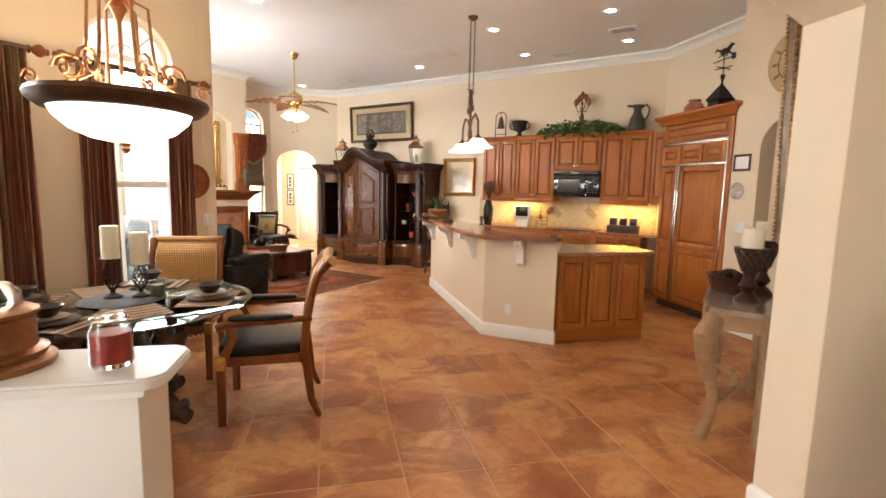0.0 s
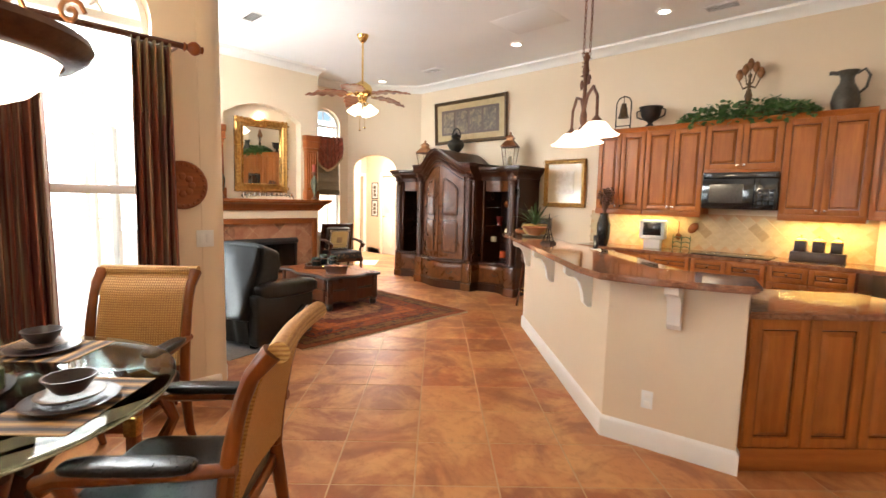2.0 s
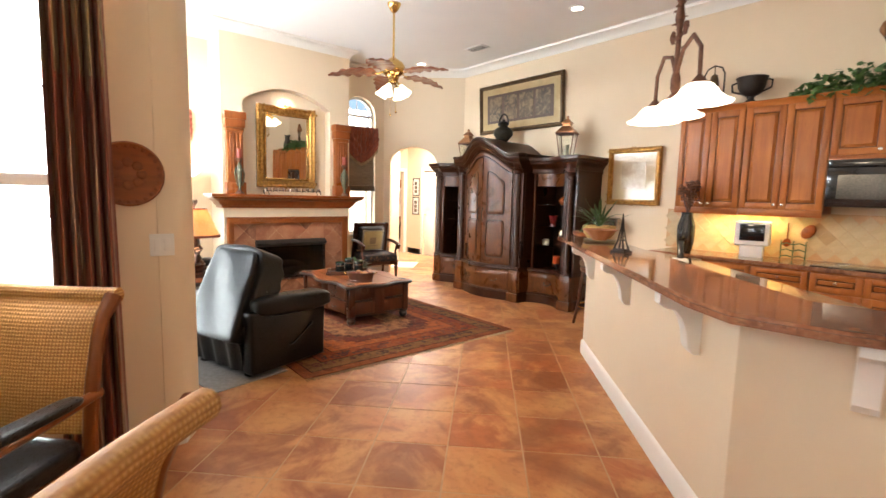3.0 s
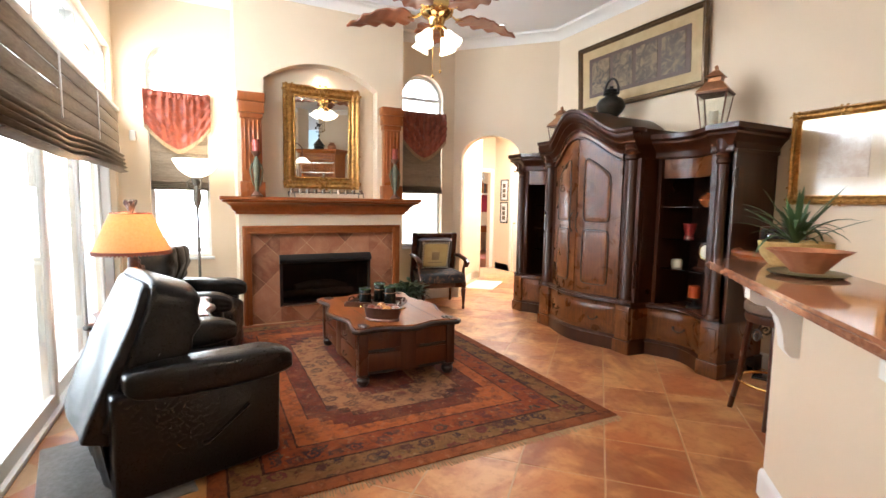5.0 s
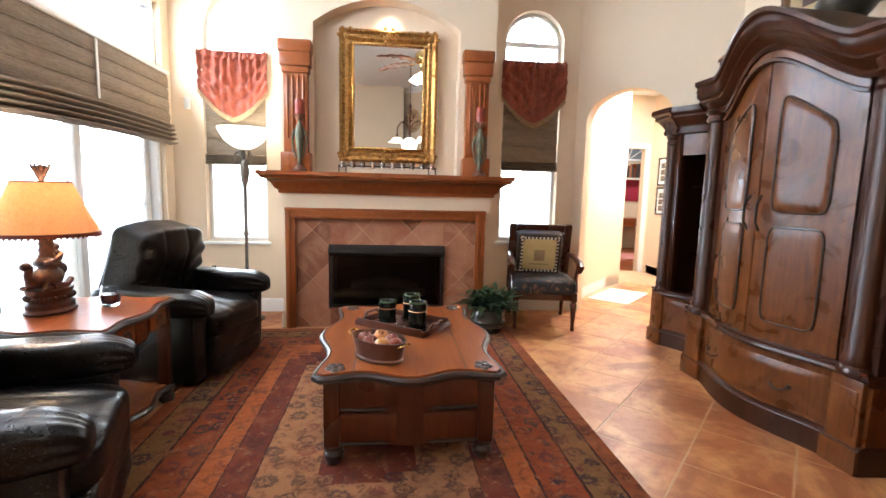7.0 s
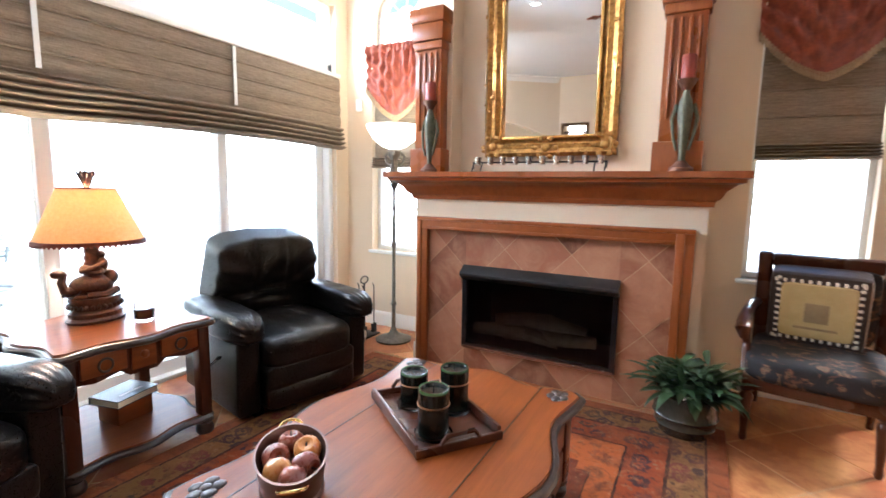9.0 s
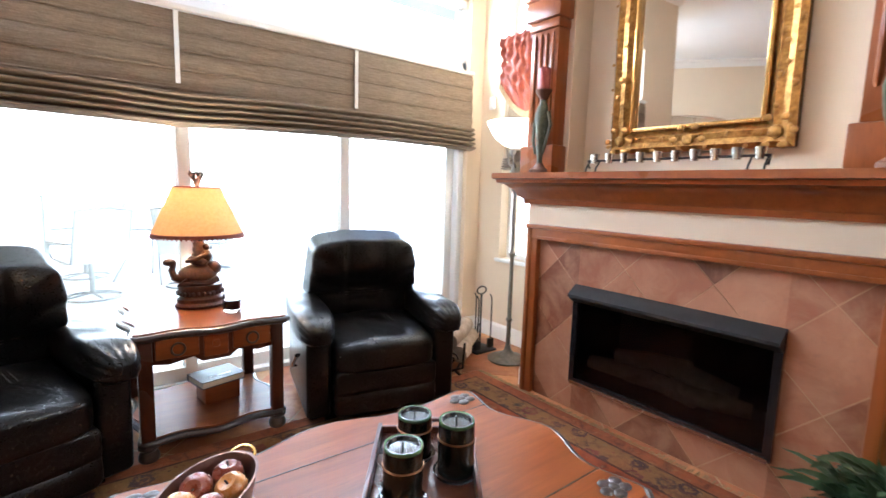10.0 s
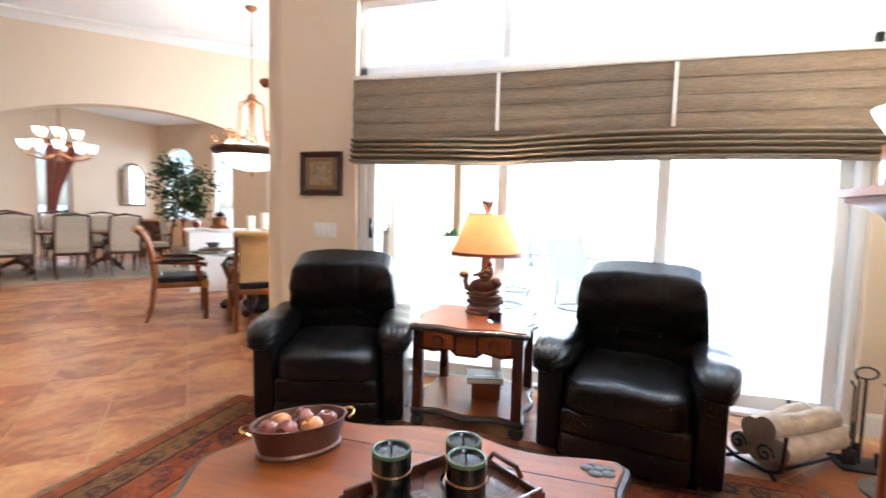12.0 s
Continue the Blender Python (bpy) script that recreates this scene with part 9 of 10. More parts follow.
def dining_chair(m, label):
    """Faces +y; rattan back that curls backwards at the top, leather seat and arm pads."""
    t = thing("dining_chair", m, label, "chair", "nook dining chairs")
    curve = lambda v: (-0.25 - 0.02 * v - 0.09 * v * v - (0.045 * max(0, v - 0.85) / 0.15), 0.44 + 0.575 * v)
    part("backrest", Shape().grid(lambda u, v: Vector(((u - 0.5) * 0.46, curve(0.12 + 0.86 * v)[0] + 0.02 * math.cos((u - 0.5) * 3), curve(0.12 + 0.86 * v)[1])), 10, 16, 0.03), RATTAN, t, "woven rattan back")
    part("top_roll", Shape().tube([(-0.27 + 0.54 * k / 8, curve(1.0)[0] - 0.02 + 0.02 * math.cos((k / 8 - 0.5) * 3), curve(1.0)[1]) for k in range(9)], 0.034, 10), RATTAN, t)
    part("seat", Shape().cushion(-0.265, -0.25, 0.42, 0.265, 0.27, 0.50, 0.26, 9), LEATHER, t, "black leather seat pad")
    part("seat_rail", Shape().box(-0.27, -0.26, 0.37, 0.27, 0.26, 0.43, 0.01), OAK, t)
    for s in (-1, 1):
        pts = [(s * 0.262, curve(v / 8)[0], curve(v / 8)[1]) for v in range(-1, 9)]
        part("back_post", Shape().tube(pts, [0.026] * 6 + [0.024, 0.024, 0.026, 0.034], 9), OAK, t)
        part("back_leg", Shape().tube([(s * 0.255, -0.25, 0.46), (s * 0.255, -0.27, 0.30), (s * 0.26, -0.29, 0.12), (s * 0.265, -0.34, 0.0)], [0.028, 0.028, 0.024, 0.018], 9), OAK, t)
        part("front_leg", Shape().box(s * 0.275 - 0.025, 0.215, 0.0, s * 0.275 + 0.025, 0.265, 0.40, 0.008), OAK, t)
        part("leg_carving", Shape().box(s * 0.275 - 0.031, 0.21, 0.36, s * 0.275 + 0.031, 0.271, 0.45, 0.008), GOLD, t, "gilded carved leg block")
        arm = part("arm", Shape().tube([(s * 0.27, -0.30, 0.66), (s * 0.285, -0.05, 0.655), (s * 0.29, 0.19, 0.65), (s * 0.288, 0.245, 0.63), (s * 0.285, 0.235, 0.60)], [0.02, 0.024, 0.028, 0.03, 0.02], 9), OAK, t)
        part("arm_pad", Shape().cushion(s * 0.285 - 0.04, -0.19, 0.665, s * 0.285 + 0.04, 0.19, 0.70, 0.5, 7), LEATHER, arm)
        part("arm_post", Shape().tube([(s * 0.285, 0.20, 0.64), (s * 0.28, 0.16, 0.56), (s * 0.275, 0.22, 0.44)], [0.024, 0.022, 0.028], 8), OAK, arm)
    return t


dining_chair(pose(-2.54, 1.85, 0, 0, 0, 137), "golden wood armchair with rattan back and black leather seat")
dining_chair(pose(-3.60, 1.83, 0, 0, 0, -134), "rattan-backed armchair pulled up between table and window")
dining_chair(pose(-2.78, 0.42, 0, 0, 0, 12), "rattan-backed armchair beside the half wall")

TC = (-3.12, 1.22)
dt = thing("dining_table", pose(*TC, 0), "round glass dining table on a carved dark pedestal", "dining table")
part("glass_top", Shape().lathe([(0, 0.735), (0.745, 0.735), (0.765, 0.741), (0.765, 0.748), (0.745, 0.754), (0, 0.754)], 64), GREENGLASS, dt, "thick greenish round glass top")
part("pedestal", Shape().lathe([(0, 0), (0.20, 0), (0.22, 0.05), (0.14, 0.10), (0.11, 0.20), (0.15, 0.32), (0.17, 0.42), (0.13, 0.54), (0.17, 0.63), (0.24, 0.68), (0.26, 0.72), (0, 0.734)], 24), BLACKWOOD, dt)
for k in range(4):
    m = pose(0, 0, 0, 0, 0, 20 + 90 * k)
    leg = part("carved_leg", Shape().tube([(0.10, 0, 0.66), (0.30, 0, 0.67), (0.38, 0, 0.56), (0.32, 0, 0.42), (0.22, 0, 0.30), (0.26, 0, 0.16), (0.38, 0, 0.07), (0.46, 0, 0.045)], [0.07, 0.075, 0.085, 0.08, 0.07, 0.065, 0.06, 0.045], 12, m=m), MAHOG_D, dt)
    cv = Shape()
    for i in range(10):
        a = i / 9
        cv.ball((0.40 - 0.14 * math.sin(a * 3.1), (0.05 if i % 2 else -0.05), 0.60 - 0.5 * a), 0.035, 7, (1, 0.8, 1.2))
    part("leaf_carving", cv.warp(lambda c, m=m: m @ c), BLACKWOOD, leg)
GZ = 0.7545


def runner_build(t, p):
    w = t.nodes.new("ShaderNodeTexWave")
    w.inputs["Scale"].default_value, w.inputs["Distortion"].default_value = 5.0, 1.2
    t.links.new(coords(t), w.inputs["Vector"])
    put(t, p.inputs["Base Color"], ramp(t, w.outputs["Fac"], (0.2, (0.03, 0.018, 0.012)), (0.45, (0.26, 0.12, 0.035)), (0.6, (0.03, 0.018, 0.012)), (0.9, (0.32, 0.17, 0.055))))
    p.inputs["Roughness"].default_value = 0.8


STRIPE = material("striped_brown_weave", runner_build)
SLATEMAT = grainy("charcoal_woven_mat", (0.03, 0.028, 0.027), (0.07, 0.065, 0.06), 60, 0.8, relief=0.6)
STONEWARE = grainy("brown_stoneware", (0.025, 0.015, 0.012), (0.05, 0.026, 0.018), 9, 0.3, coat=0.1)
for k, ang in enumerate((45, 135, 225, 300)):
    a = radians(ang)
    cx, cy = TC[0] + 0.52 * math.cos(a), TC[1] + 0.52 * math.sin(a)
    q = pose(cx, cy, GZ, 0, 0, ang + 90)
    single("place_mat", Shape().box(-0.22, -0.15, 0, 0.22, 0.15, 0.003), STRIPE, q, "striped brown and gold woven place mat", "place mat", "place mats")
    single("dinner_plate", Shape().lathe([(0, 0), (0.08, 0), (0.13, 0.012), (0.14, 0.018), (0.13, 0.02), (0.08, 0.008), (0, 0.008)], 30), STONEWARE, q @ pose(0, 0, 0.0035), "dark brown stoneware dinner plate", "plate", "dinner plates")
    single("salad_plate", Shape().lathe([(0, 0), (0.06, 0), (0.095, 0.012), (0.10, 0.016), (0.095, 0.018), (0.06, 0.007), (0, 0.007)], 28), grainy("brown_banded_glaze", (0.05, 0.025, 0.016), (0.26, 0.17, 0.11), 30, 0.3, coat=0.1) if k == 0 else bpy.data.materials["brown_banded_glaze"], q @ pose(0, 0, 0.0225), "banded salad plate stacked on a dinner plate", "plate", "salad plates")
    single("soup_bowl", Shape().lathe([(0, 0), (0.04, 0), (0.05, 0.01), (0.072, 0.045), (0.078, 0.055), (0.072, 0.055), (0.045, 0.015), (0, 0.01)], 28), STONEWARE, q @ pose(0, 0, 0.0415), "dark brown glazed bowl on stacked plates", "bowl", "soup bowls")
single("table_runner", Shape().box(-0.55, -0.14, 0, 0.55, 0.14, 0.003), STRIPE, pose(TC[0] - 0.02, TC[1] + 0.0, GZ, 0, 0, -10) @ pose(0, 0.0, 0.0), "striped gold and brown table runner", "table runner")
single("centre_mat", Shape().lathe([(0, 0), (0.23, 0), (0.235, 0.003), (0.23, 0.006), (0, 0.006)], 40), SLATEMAT, pose(TC[0], TC[1] + 0.02, GZ + 0.0035), "round charcoal woven centre mat", "place mat")
for dx, dy, h in ((-0.08, -0.02, 0.25), (0.02, 0.10, 0.21)):
    c = thing("candle_stick", pose(TC[0] + dx, TC[1] + 0.02 + dy, GZ + 0.0105), "twisted iron cage candlestick with tall ivory candle", "candle holder", "nook candlesticks")
    part("foot", Shape().lathe([(0, 0), (0.055, 0), (0.05, 0.012), (0.015, 0.03), (0.012, 0.06)], 18), IRON, c)
    cg = Shape()
    for i in range(10):
        cg.tube([((0.012 + 0.03 * math.sin(math.pi * j / 8) ** 0.8) * math.cos(0.628 * i + 0.25 * j), (0.012 + 0.03 * math.sin(math.pi * j / 8) ** 0.8) * math.sin(0.628 * i + 0.25 * j), 0.05 + (h - 0.06) * j / 8) for j in range(9)], 0.0035, 5)
    part("cage", cg, IRON, c)["kind"] = "stuff"
    part("dish", Shape().lathe([(0, h - 0.01), (0.06, h - 0.005), (0.062, h), (0, h)], 20), IRON, c)
    part("candle", Shape().lathe([(0, h), (0.05, h), (0.05, h + 0.20), (0.044, h + 0.205), (0, h + 0.198)], 22), WAX, c, "ivory pillar candle")
jar_candle("glass_candle", pose(-3.02, 1.40, GZ + 0.0035), 0.042, 0.115, 0.75, grainy("sage_green_wax", (0.16, 0.22, 0.13), (0.24, 0.30, 0.19), 5, 0.4), "sage green candle in a glass tumbler with red rim")


# bowl chandelier over the table
def bowl_chandelier():
    t = thing("bowl_chandelier", pose(-3.08, 1.29, 0) @ Matrix.Diagonal((0.93, 0.93, 1, 1)), "scrolled copper chandelier with glowing glass bowl", "chandelier")
    part("canopy", Shape().lathe([(0, H - 0.05), (0.03, H - 0.05), (0.07, H - 0.02), (0.075, H)], 20), COPPER, t)
    ch = Shape()
    for k in range(28):
        z = H - 0.06 - k * 0.036
        ch.tube([((0.012 if k % 2 else 0) * math.cos(a), (0 if k % 2 else 0.012) * math.cos(a), z - 0.018 + 0.022 * math.sin(a)) for a in [2 * math.pi * i / 8 for i in range(8)]], 0.004, 5, True)
    part("chain", ch, COPPER, t)
    part("crown", Shape().lathe([(0.012, 2.66), (0.05, 2.63), (0.06, 2.58), (0.03, 2.54), (0.05, 2.50), (0.03, 2.46), (0.012, 2.42), (0.012, 2.12)], 18), COPPER, t)
    lv = Shape()
    for k in range(14):
        leaf_blade(0.12, 0.06, 1.1, pose(0, 0, 2.55, 15, 0, 26 * k), lv, 5)
    part("leaf_crown", lv, COPPER, t)
    for k in range(6):
        a = radians(60 * k)
        c, s = math.cos(a), math.sin(a)
        part("cage_rod", Shape().tube([(0.06 * c, 0.06 * s, 2.56), (0.16 * c, 0.16 * s, 2.52), (0.175 * c, 0.175 * s, 2.30), (0.20 * c, 0.20 * s, 2.10), (0.36 * c, 0.36 * s, 2.02)], 0.010, 7), COPPER, t)
        part("scroll", Shape().tube([((0.27 + 0.09 * (1 - i / 16) * math.cos(i * 0.62)) * c, (0.27 + 0.09 * (1 - i / 16) * math.cos(i * 0.62)) * s, 2.13 + 0.09 * (1 - i / 16) * math.sin(i * 0.62)) for i in range(16)], 0.011, 7), COPPER, t)
        part("outer_scroll", Shape().tube([((0.46 + 0.045 * (1 - i / 14) * math.cos(i * 0.7)) * c, (0.46 + 0.045 * (1 - i / 14) * math.cos(i * 0.7)) * s, 2.06 + 0.05 * (1 - i / 14) * math.sin(i * 0.7)) for i in range(14)], 0.009, 6), COPPER, t)
    part("rim", Shape().lathe([(0.40, 1.90), (0.44, 1.905), (0.485, 1.94), (0.50, 1.965), (0.49, 1.99), (0.46, 1.985), (0.40, 1.94)], 48), grainy("dark_copper_rim", (0.045, 0.018, 0.010), (0.13, 0.06, 0.03), 14, 0.4, metal=0.5, relief=0.4), t, "dark hammered rim")
    part("glass_bowl", Shape().lathe([(0.405, 1.935), (0.37, 1.86), (0.29, 1.79), (0.18, 1.745), (0.06, 1.725), (0.0, 1.723), (0.0, 1.73), (0.17, 1.755), (0.28, 1.80), (0.36, 1.87), (0.395, 1.935)], 44), FROST, t, "glowing white glass bowl")
    part("finial", Shape().lathe([(0.03, 1.735), (0.035, 1.72), (0.02, 1.705), (0.03, 1.69), (0.012, 1.665), (0, 1.655)], 14), COPPER, t)


bowl_chandelier()
lamp("POINT", "bowl_chandelier_bulbs", pose(-3.08, 1.29, 2.0), 20, WARM, soft=0.2)


# curtains on wooden rods
def curtain_build(t, p):
    isl_ = noise_of(t, coords(t, 1, (1, 1, 0.02)), 26, 2)
    fine = noise_of(t, coords(t), 90, 3)
    c = ramp(t, isl_, (0.34, (0.15, 0.024, 0.010)), (0.50, (0.23, 0.042, 0.015)), (0.56, (0.42, 0.32, 0.21)), (0.66, (0.12, 0.022, 0.010)))
    put(t, p.inputs["Base Color"], mix(t, 0.25, c, ramp(t, fine, (0.3, (0.05, 0.015, 0.01)), (0.7, (0.16, 0.06, 0.035)))))
    p.inputs["Roughness"].default_value = 0.5
    p.inputs["Sheen Weight"].default_value = 0.05


CURTAIN = material("striped_rust_silk", curtain_build)


def curtain(y0, y1, z1=2.37, z0=0.06):
    t = thing("curtain", along((DX, 0), (DX, 1)), "striped rust-brown silk curtain gathered on a rod", "curtain", "nook curtains")
    w = y1 - y0

    def cloth(u, v):
        flare = 1 + 0.15 * (1 - v)
        return Vector(((y0 + y1) / 2 + (u - 0.5) * w * flare, -0.16 - 0.035 * math.cos(u * 2 * math.pi * 5.5 + 0.6 * math.sin(v * 3)) - 0.008 * math.sin(u * 60), z0 + (z1 - z0) * v))
    part("drape", Shape().grid(cloth, 72, 20, 0.004), CURTAIN, t, smooth=80)
    part("heading", Shape().grid(lambda u, v: Vector(((y0 + y1) / 2 + (u - 0.5) * w, -0.16 - 0.042 * math.cos(u * 2 * math.pi * 5.5), z1 - 0.42 + 0.44 * v)), 60, 6, 0.004), grainy("gold_brocade", (0.13, 0.085, 0.04), (0.26, 0.18, 0.09), 20, 0.5, relief=0.4) if "gold_brocade" not in bpy.data.materials else bpy.data.materials["gold_brocade"], t, "olive gold brocade heading", smooth=80)


for a, b in ((2.13, 2.36), (1.48, 1.72), (0.98, 1.20), (-0.30, -0.05)):
    curtain(a, b)
for a, b in ((1.47, 2.42), (-0.35, 1.20)):
    r = thing("curtain_rod", along((DX, 0), (DX, 1)), "turned wooden curtain rod with ball finials", "curtain rod", "curtain rods")
    part("pole", Shape().tube([(a, -0.16, 2.40), (b, -0.16, 2.40)], 0.020, 10), MAHOG_D, r)
    for y, s in ((a, -1), (b, 1)):
        part("finial", Shape().lathe([(0.02, 0), (0.03, 0.01), (0.018, 0.025), (0.042, 0.055), (0.045, 0.075), (0.03, 0.10), (0.02, 0.105), (0.024, 0.12), (0, 0.13)], 16, pose(y, -0.16, 2.40, 0, 90 * s, 0)), MAHOG, r)
        part("bracket", Shape().box(y - s * 0.03 - 0.012, -0.16, 2.385, y - s * 0.03 + 0.012, 0, 2.405), MAHOG_D, r)

# things on the half wall
PM = along(tuple(K + AX * 2.46), tuple(K + AX * 3.82)) @ pose(0, 0.05, 0)
jc = thing("jar_candle", PM @ pose(0.10, 0.134, 0.9555), "large red candle in a lidded glass jar", "candle")
part("glass", Shape().lathe([(0, 0), (0.05, 0), (0.055, 0.01), (0.055, 0.10), (0.045, 0.12), (0.043, 0.135), (0.040, 0.135), (0.042, 0.12), (0.051, 0.10), (0.051, 0.012), (0, 0.008)], 26), GLASS, jc)
part("wax", Shape().lathe([(0, 0.009), (0.050, 0.013), (0.050, 0.098), (0, 0.098)], 26), REDWAX, jc)
part("lid", Shape().lathe([(0, 0.130), (0.038, 0.130), (0.05, 0.137), (0.05, 0.146), (0.035, 0.155), (0, 0.158)], 26), GLASS, jc)
hp = thing("brass_urn", PM @ pose(0.42, 0.10, 0.9555), "antique brass urn with glass lid on a round foot", "urn")
part("foot", Shape().lathe([(0, 0), (0.15, 0), (0.152, 0.018), (0.13, 0.03), (0.135, 0.045), (0.11, 0.055)], 32), COPPER, hp)
part("drum", Shape().lathe([(0.11, 0.05), (0.108, 0.14), (0.118, 0.15), (0.118, 0.16), (0.09, 0.175), (0, 0.175)], 32), COPPER, hp)
part("dome", Shape().lathe([(0.085, 0.172), (0.08, 0.21), (0.055, 0.24), (0.02, 0.25), (0.015, 0.27), (0.03, 0.285), (0.018, 0.30), (0, 0.305)], 28), GLASS, hp)
part("inner_stem", Shape().lathe([(0, 0.17), (0.04, 0.18), (0.03, 0.21), (0.01, 0.23)], 16), IRON, hp)

# ---- hall beyond the arch ----
HE = along((-11.30, 9.17), (-8, 9.17))


def door_leaf(m, w, label):
    t = thing("door_1", m, label, "door")
    t["kind"] = "structure"
    part("leaf", Shape().box(0, 0.03, 0.01, w, 0.07, 2.03, 0.003), TRIM, t)
    part("casing", Shape().box(-0.08, -0.015, 0, 0.0, 0.0, 2.13, 0.004).box(w, -0.015, 0, w + 0.08, 0.0, 2.13, 0.004).box(0, -0.015, 2.05, w, 0.0, 2.13, 0.004), TRIM, t)
    for z0, z1 in ((0.2, 0.95), (1.1, 1.9)):
        for k in (0, 1):
            part("panel", Shape().box(0.09 + k * (w - 0.09) / 2, 0.022, z0, 0.02 + (k + 1) * (w - 0.06) / 2, 0.032, z1, 0.004), TRIM, t)
    part("door_handle", Shape().tube([(0.07, 0.03, 1.0), (0.07, -0.02, 1.0), (0.15, -0.025, 1.0)], 0.010, 7), BRASS, t)


door_leaf(HE @ pose(0.68, 0, 0), 0.75, "white panelled hall door, closed")
for z in (1.45, 0.985):
    q = ornate_mirror("framed_picture", HE @ pose(0.25, -0.003, z), 0.27, 0.44, 0.028, "black-framed print with white mat in the hall", PLASTIC, "picture", 0.018, False, BLACK)
    for k in range(3):
        part("print", Shape().box(0.08, -0.012, 0.07 + 0.10 * k, 0.18, -0.007, 0.15 + 0.10 * k), BOTAN, q)
cas = Shape().box(0.04, -0.015, 0, 0.12, 0.0, 2.13, 0.004).box(0.84, -0.015, 0, 0.92, 0.0, 2.13, 0.004).box(0.12, -0.015, 2.05, 0.84, 0.0, 2.13, 0.004)
cas.warp(lambda c: along((-11.30, 8.22), (-11.30, 9.17)) @ c)
setting("trim_hall_door", cas, TRIM, "white door casing")
# study behind the hall doorway
setting("floor_study", Shape().box(-14.9, 8.0, -0.1, -11.42, 12.2, 0.0), MAHOG, "polished red wood study floor")
setting("wall_study", Shape().box(-14.9, 8.0, 0, -14.75, 12.2, 2.9).box(-14.75, 12.05, 0, -11.42, 12.2, 2.9).box(-14.75, 8.0, 0, -11.42, 8.15, 2.9).box(-11.54, 9.3, 0, -11.42, 12.05, 2.9), PAINT, "cream painted study walls")
setting("ceiling_study", Shape().box(-14.9, 8.0, 2.9, -11.42, 12.2, 3.0), CEILING, "white study ceiling")
SB = along((-14.75, 9.7), (-14.75, 12))
dsk = thing("writing_desk", SB, "reddish wooden desk with brass pulls in the study", "desk")
part("top", Shape().box(0, -0.62, 0.72, 1.7, -0.02, 0.76, 0.006), MAHOG, dsk)
part("drawer", Shape().box(0.03, -0.60, 0.58, 1.67, -0.05, 0.719, 0.004), MAHOG, dsk)
for x in (0.35, 0.85, 1.35):
    part("pull", Shape().tube([(x - 0.05, -0.60, 0.65), (x, -0.63, 0.64), (x + 0.05, -0.60, 0.65)], 0.008, 6), BRASS, dsk)
for x in (0.03, 1.42):
    part("pedestal", Shape().box(x, -0.58, 0, x + 0.25, -0.06, 0.58, 0.004), MAHOG_D, dsk)
hut = thing("desk_hutch", SB, "white hutch with a red panel standing on the desk", "hutch")
part("back_panel", Shape().box(0.1, -0.05, 1.15, 1.6, -0.02, 1.66, 0.003), grainy("dark_red_paint", (0.30, 0.012, 0.04), (0.36, 0.02, 0.05), 3, 0.6), hut, "crimson panel")
part("board", Shape().box(0.08, -0.28, 1.66, 1.62, -0.02, 1.70), TRIM, hut)
for x in (0.08, 1.60):
    part("side", Shape().box(x, -0.28, 0.761, x + 0.025, -0.02, 1.66), TRIM, hut)
rnd = random.Random(11)
x = 0.12
while x < 1.52:
    w = rnd.uniform(0.04, 0.07)
    single("book", Shape().box(0, -0.2, 0, w - 0.003, 0.0, rnd.uniform(0.26, 0.34), 0.002), rnd.choice((COVER, CLAY, CLAY, OAK)), SB @ pose(x, -0.03, 1.7005), "tan hardback book standing on the study hutch", "book", "study books")
    x += w
fan = thing("fan_window", SB @ pose(0.86, -0.004, 2.12), "half-round white fan light window in the study", "window")
fan["kind"] = "structure"
part("frame", Shape().tube([(0.42 * math.cos(math.pi * k / 16), -0.02, 0.42 * math.sin(math.pi * k / 16)) for k in range(17)] + [(-0.42, -0.02, 0.0), (0.42, -0.02, 0.0)], 0.03, 7), WHITE, fan)
for a in (36, 72, 108, 144):
    part("bar", Shape().tube([(0, -0.02, 0), (0.42 * math.cos(radians(a)), -0.02, 0.42 * math.sin(radians(a)))], 0.014, 6), WHITE, fan)
part("pane", Shape().prism([(0.41 * math.cos(math.pi * k / 16), 0.41 * math.sin(math.pi * k / 16)) for k in range(17)], 0.0, 0.006, upright(Matrix.Identity(4))), grainy("grey_blue_glass", (0.16, 0.22, 0.26), (0.26, 0.32, 0.36), 5, 0.1), fan)
single("study_rug", Shape().box(-0.5, -0.7, 0.0005, 0.5, 0.7, 0.01, 0.003), grainy("pink_wool", (0.42, 0.14, 0.13), (0.55, 0.24, 0.20), 9, 0.95, relief=0.4), pose(-13.2, 9.95, 0), "pink wool rug on the study floor", "rug")
# unseen lamp and fitting added to brighten the study as daylight would
lamp("AREA", "study_light", look((-12.9, 9.9, 2.84), (-13.0, 9.9, 0)), 60, (1, 0.95, 0.88), size=(0.4, 0.4))
dl = thing("added_ceiling_light", pose(-12.9, 9.9, 2.9), "added flush white study ceiling light, in place of daylight", "ceiling light")
part("diffuser", Shape().box(-0.2, -0.2, -0.04, 0.2, 0.2, -0.001, 0.01), FROST, dl)
# another added lamp and fitting, replacing daylight that reaches the hall
lamp("AREA", "hall_light", look((-9.55, 8.35, 2.84), (-9.65, 8.2, 0)), 105, (1, 0.96, 0.90), size=(0.6, 0.6))
dl = thing("added_ceiling_light", pose(-9.55, 8.35, 2.9), "added flush white hall ceiling light, in place of daylight", "ceiling light")
part("diffuser", Shape().box(-0.3, -0.3, -0.04, 0.3, 0.3, -0.001, 0.01), FROST, dl)
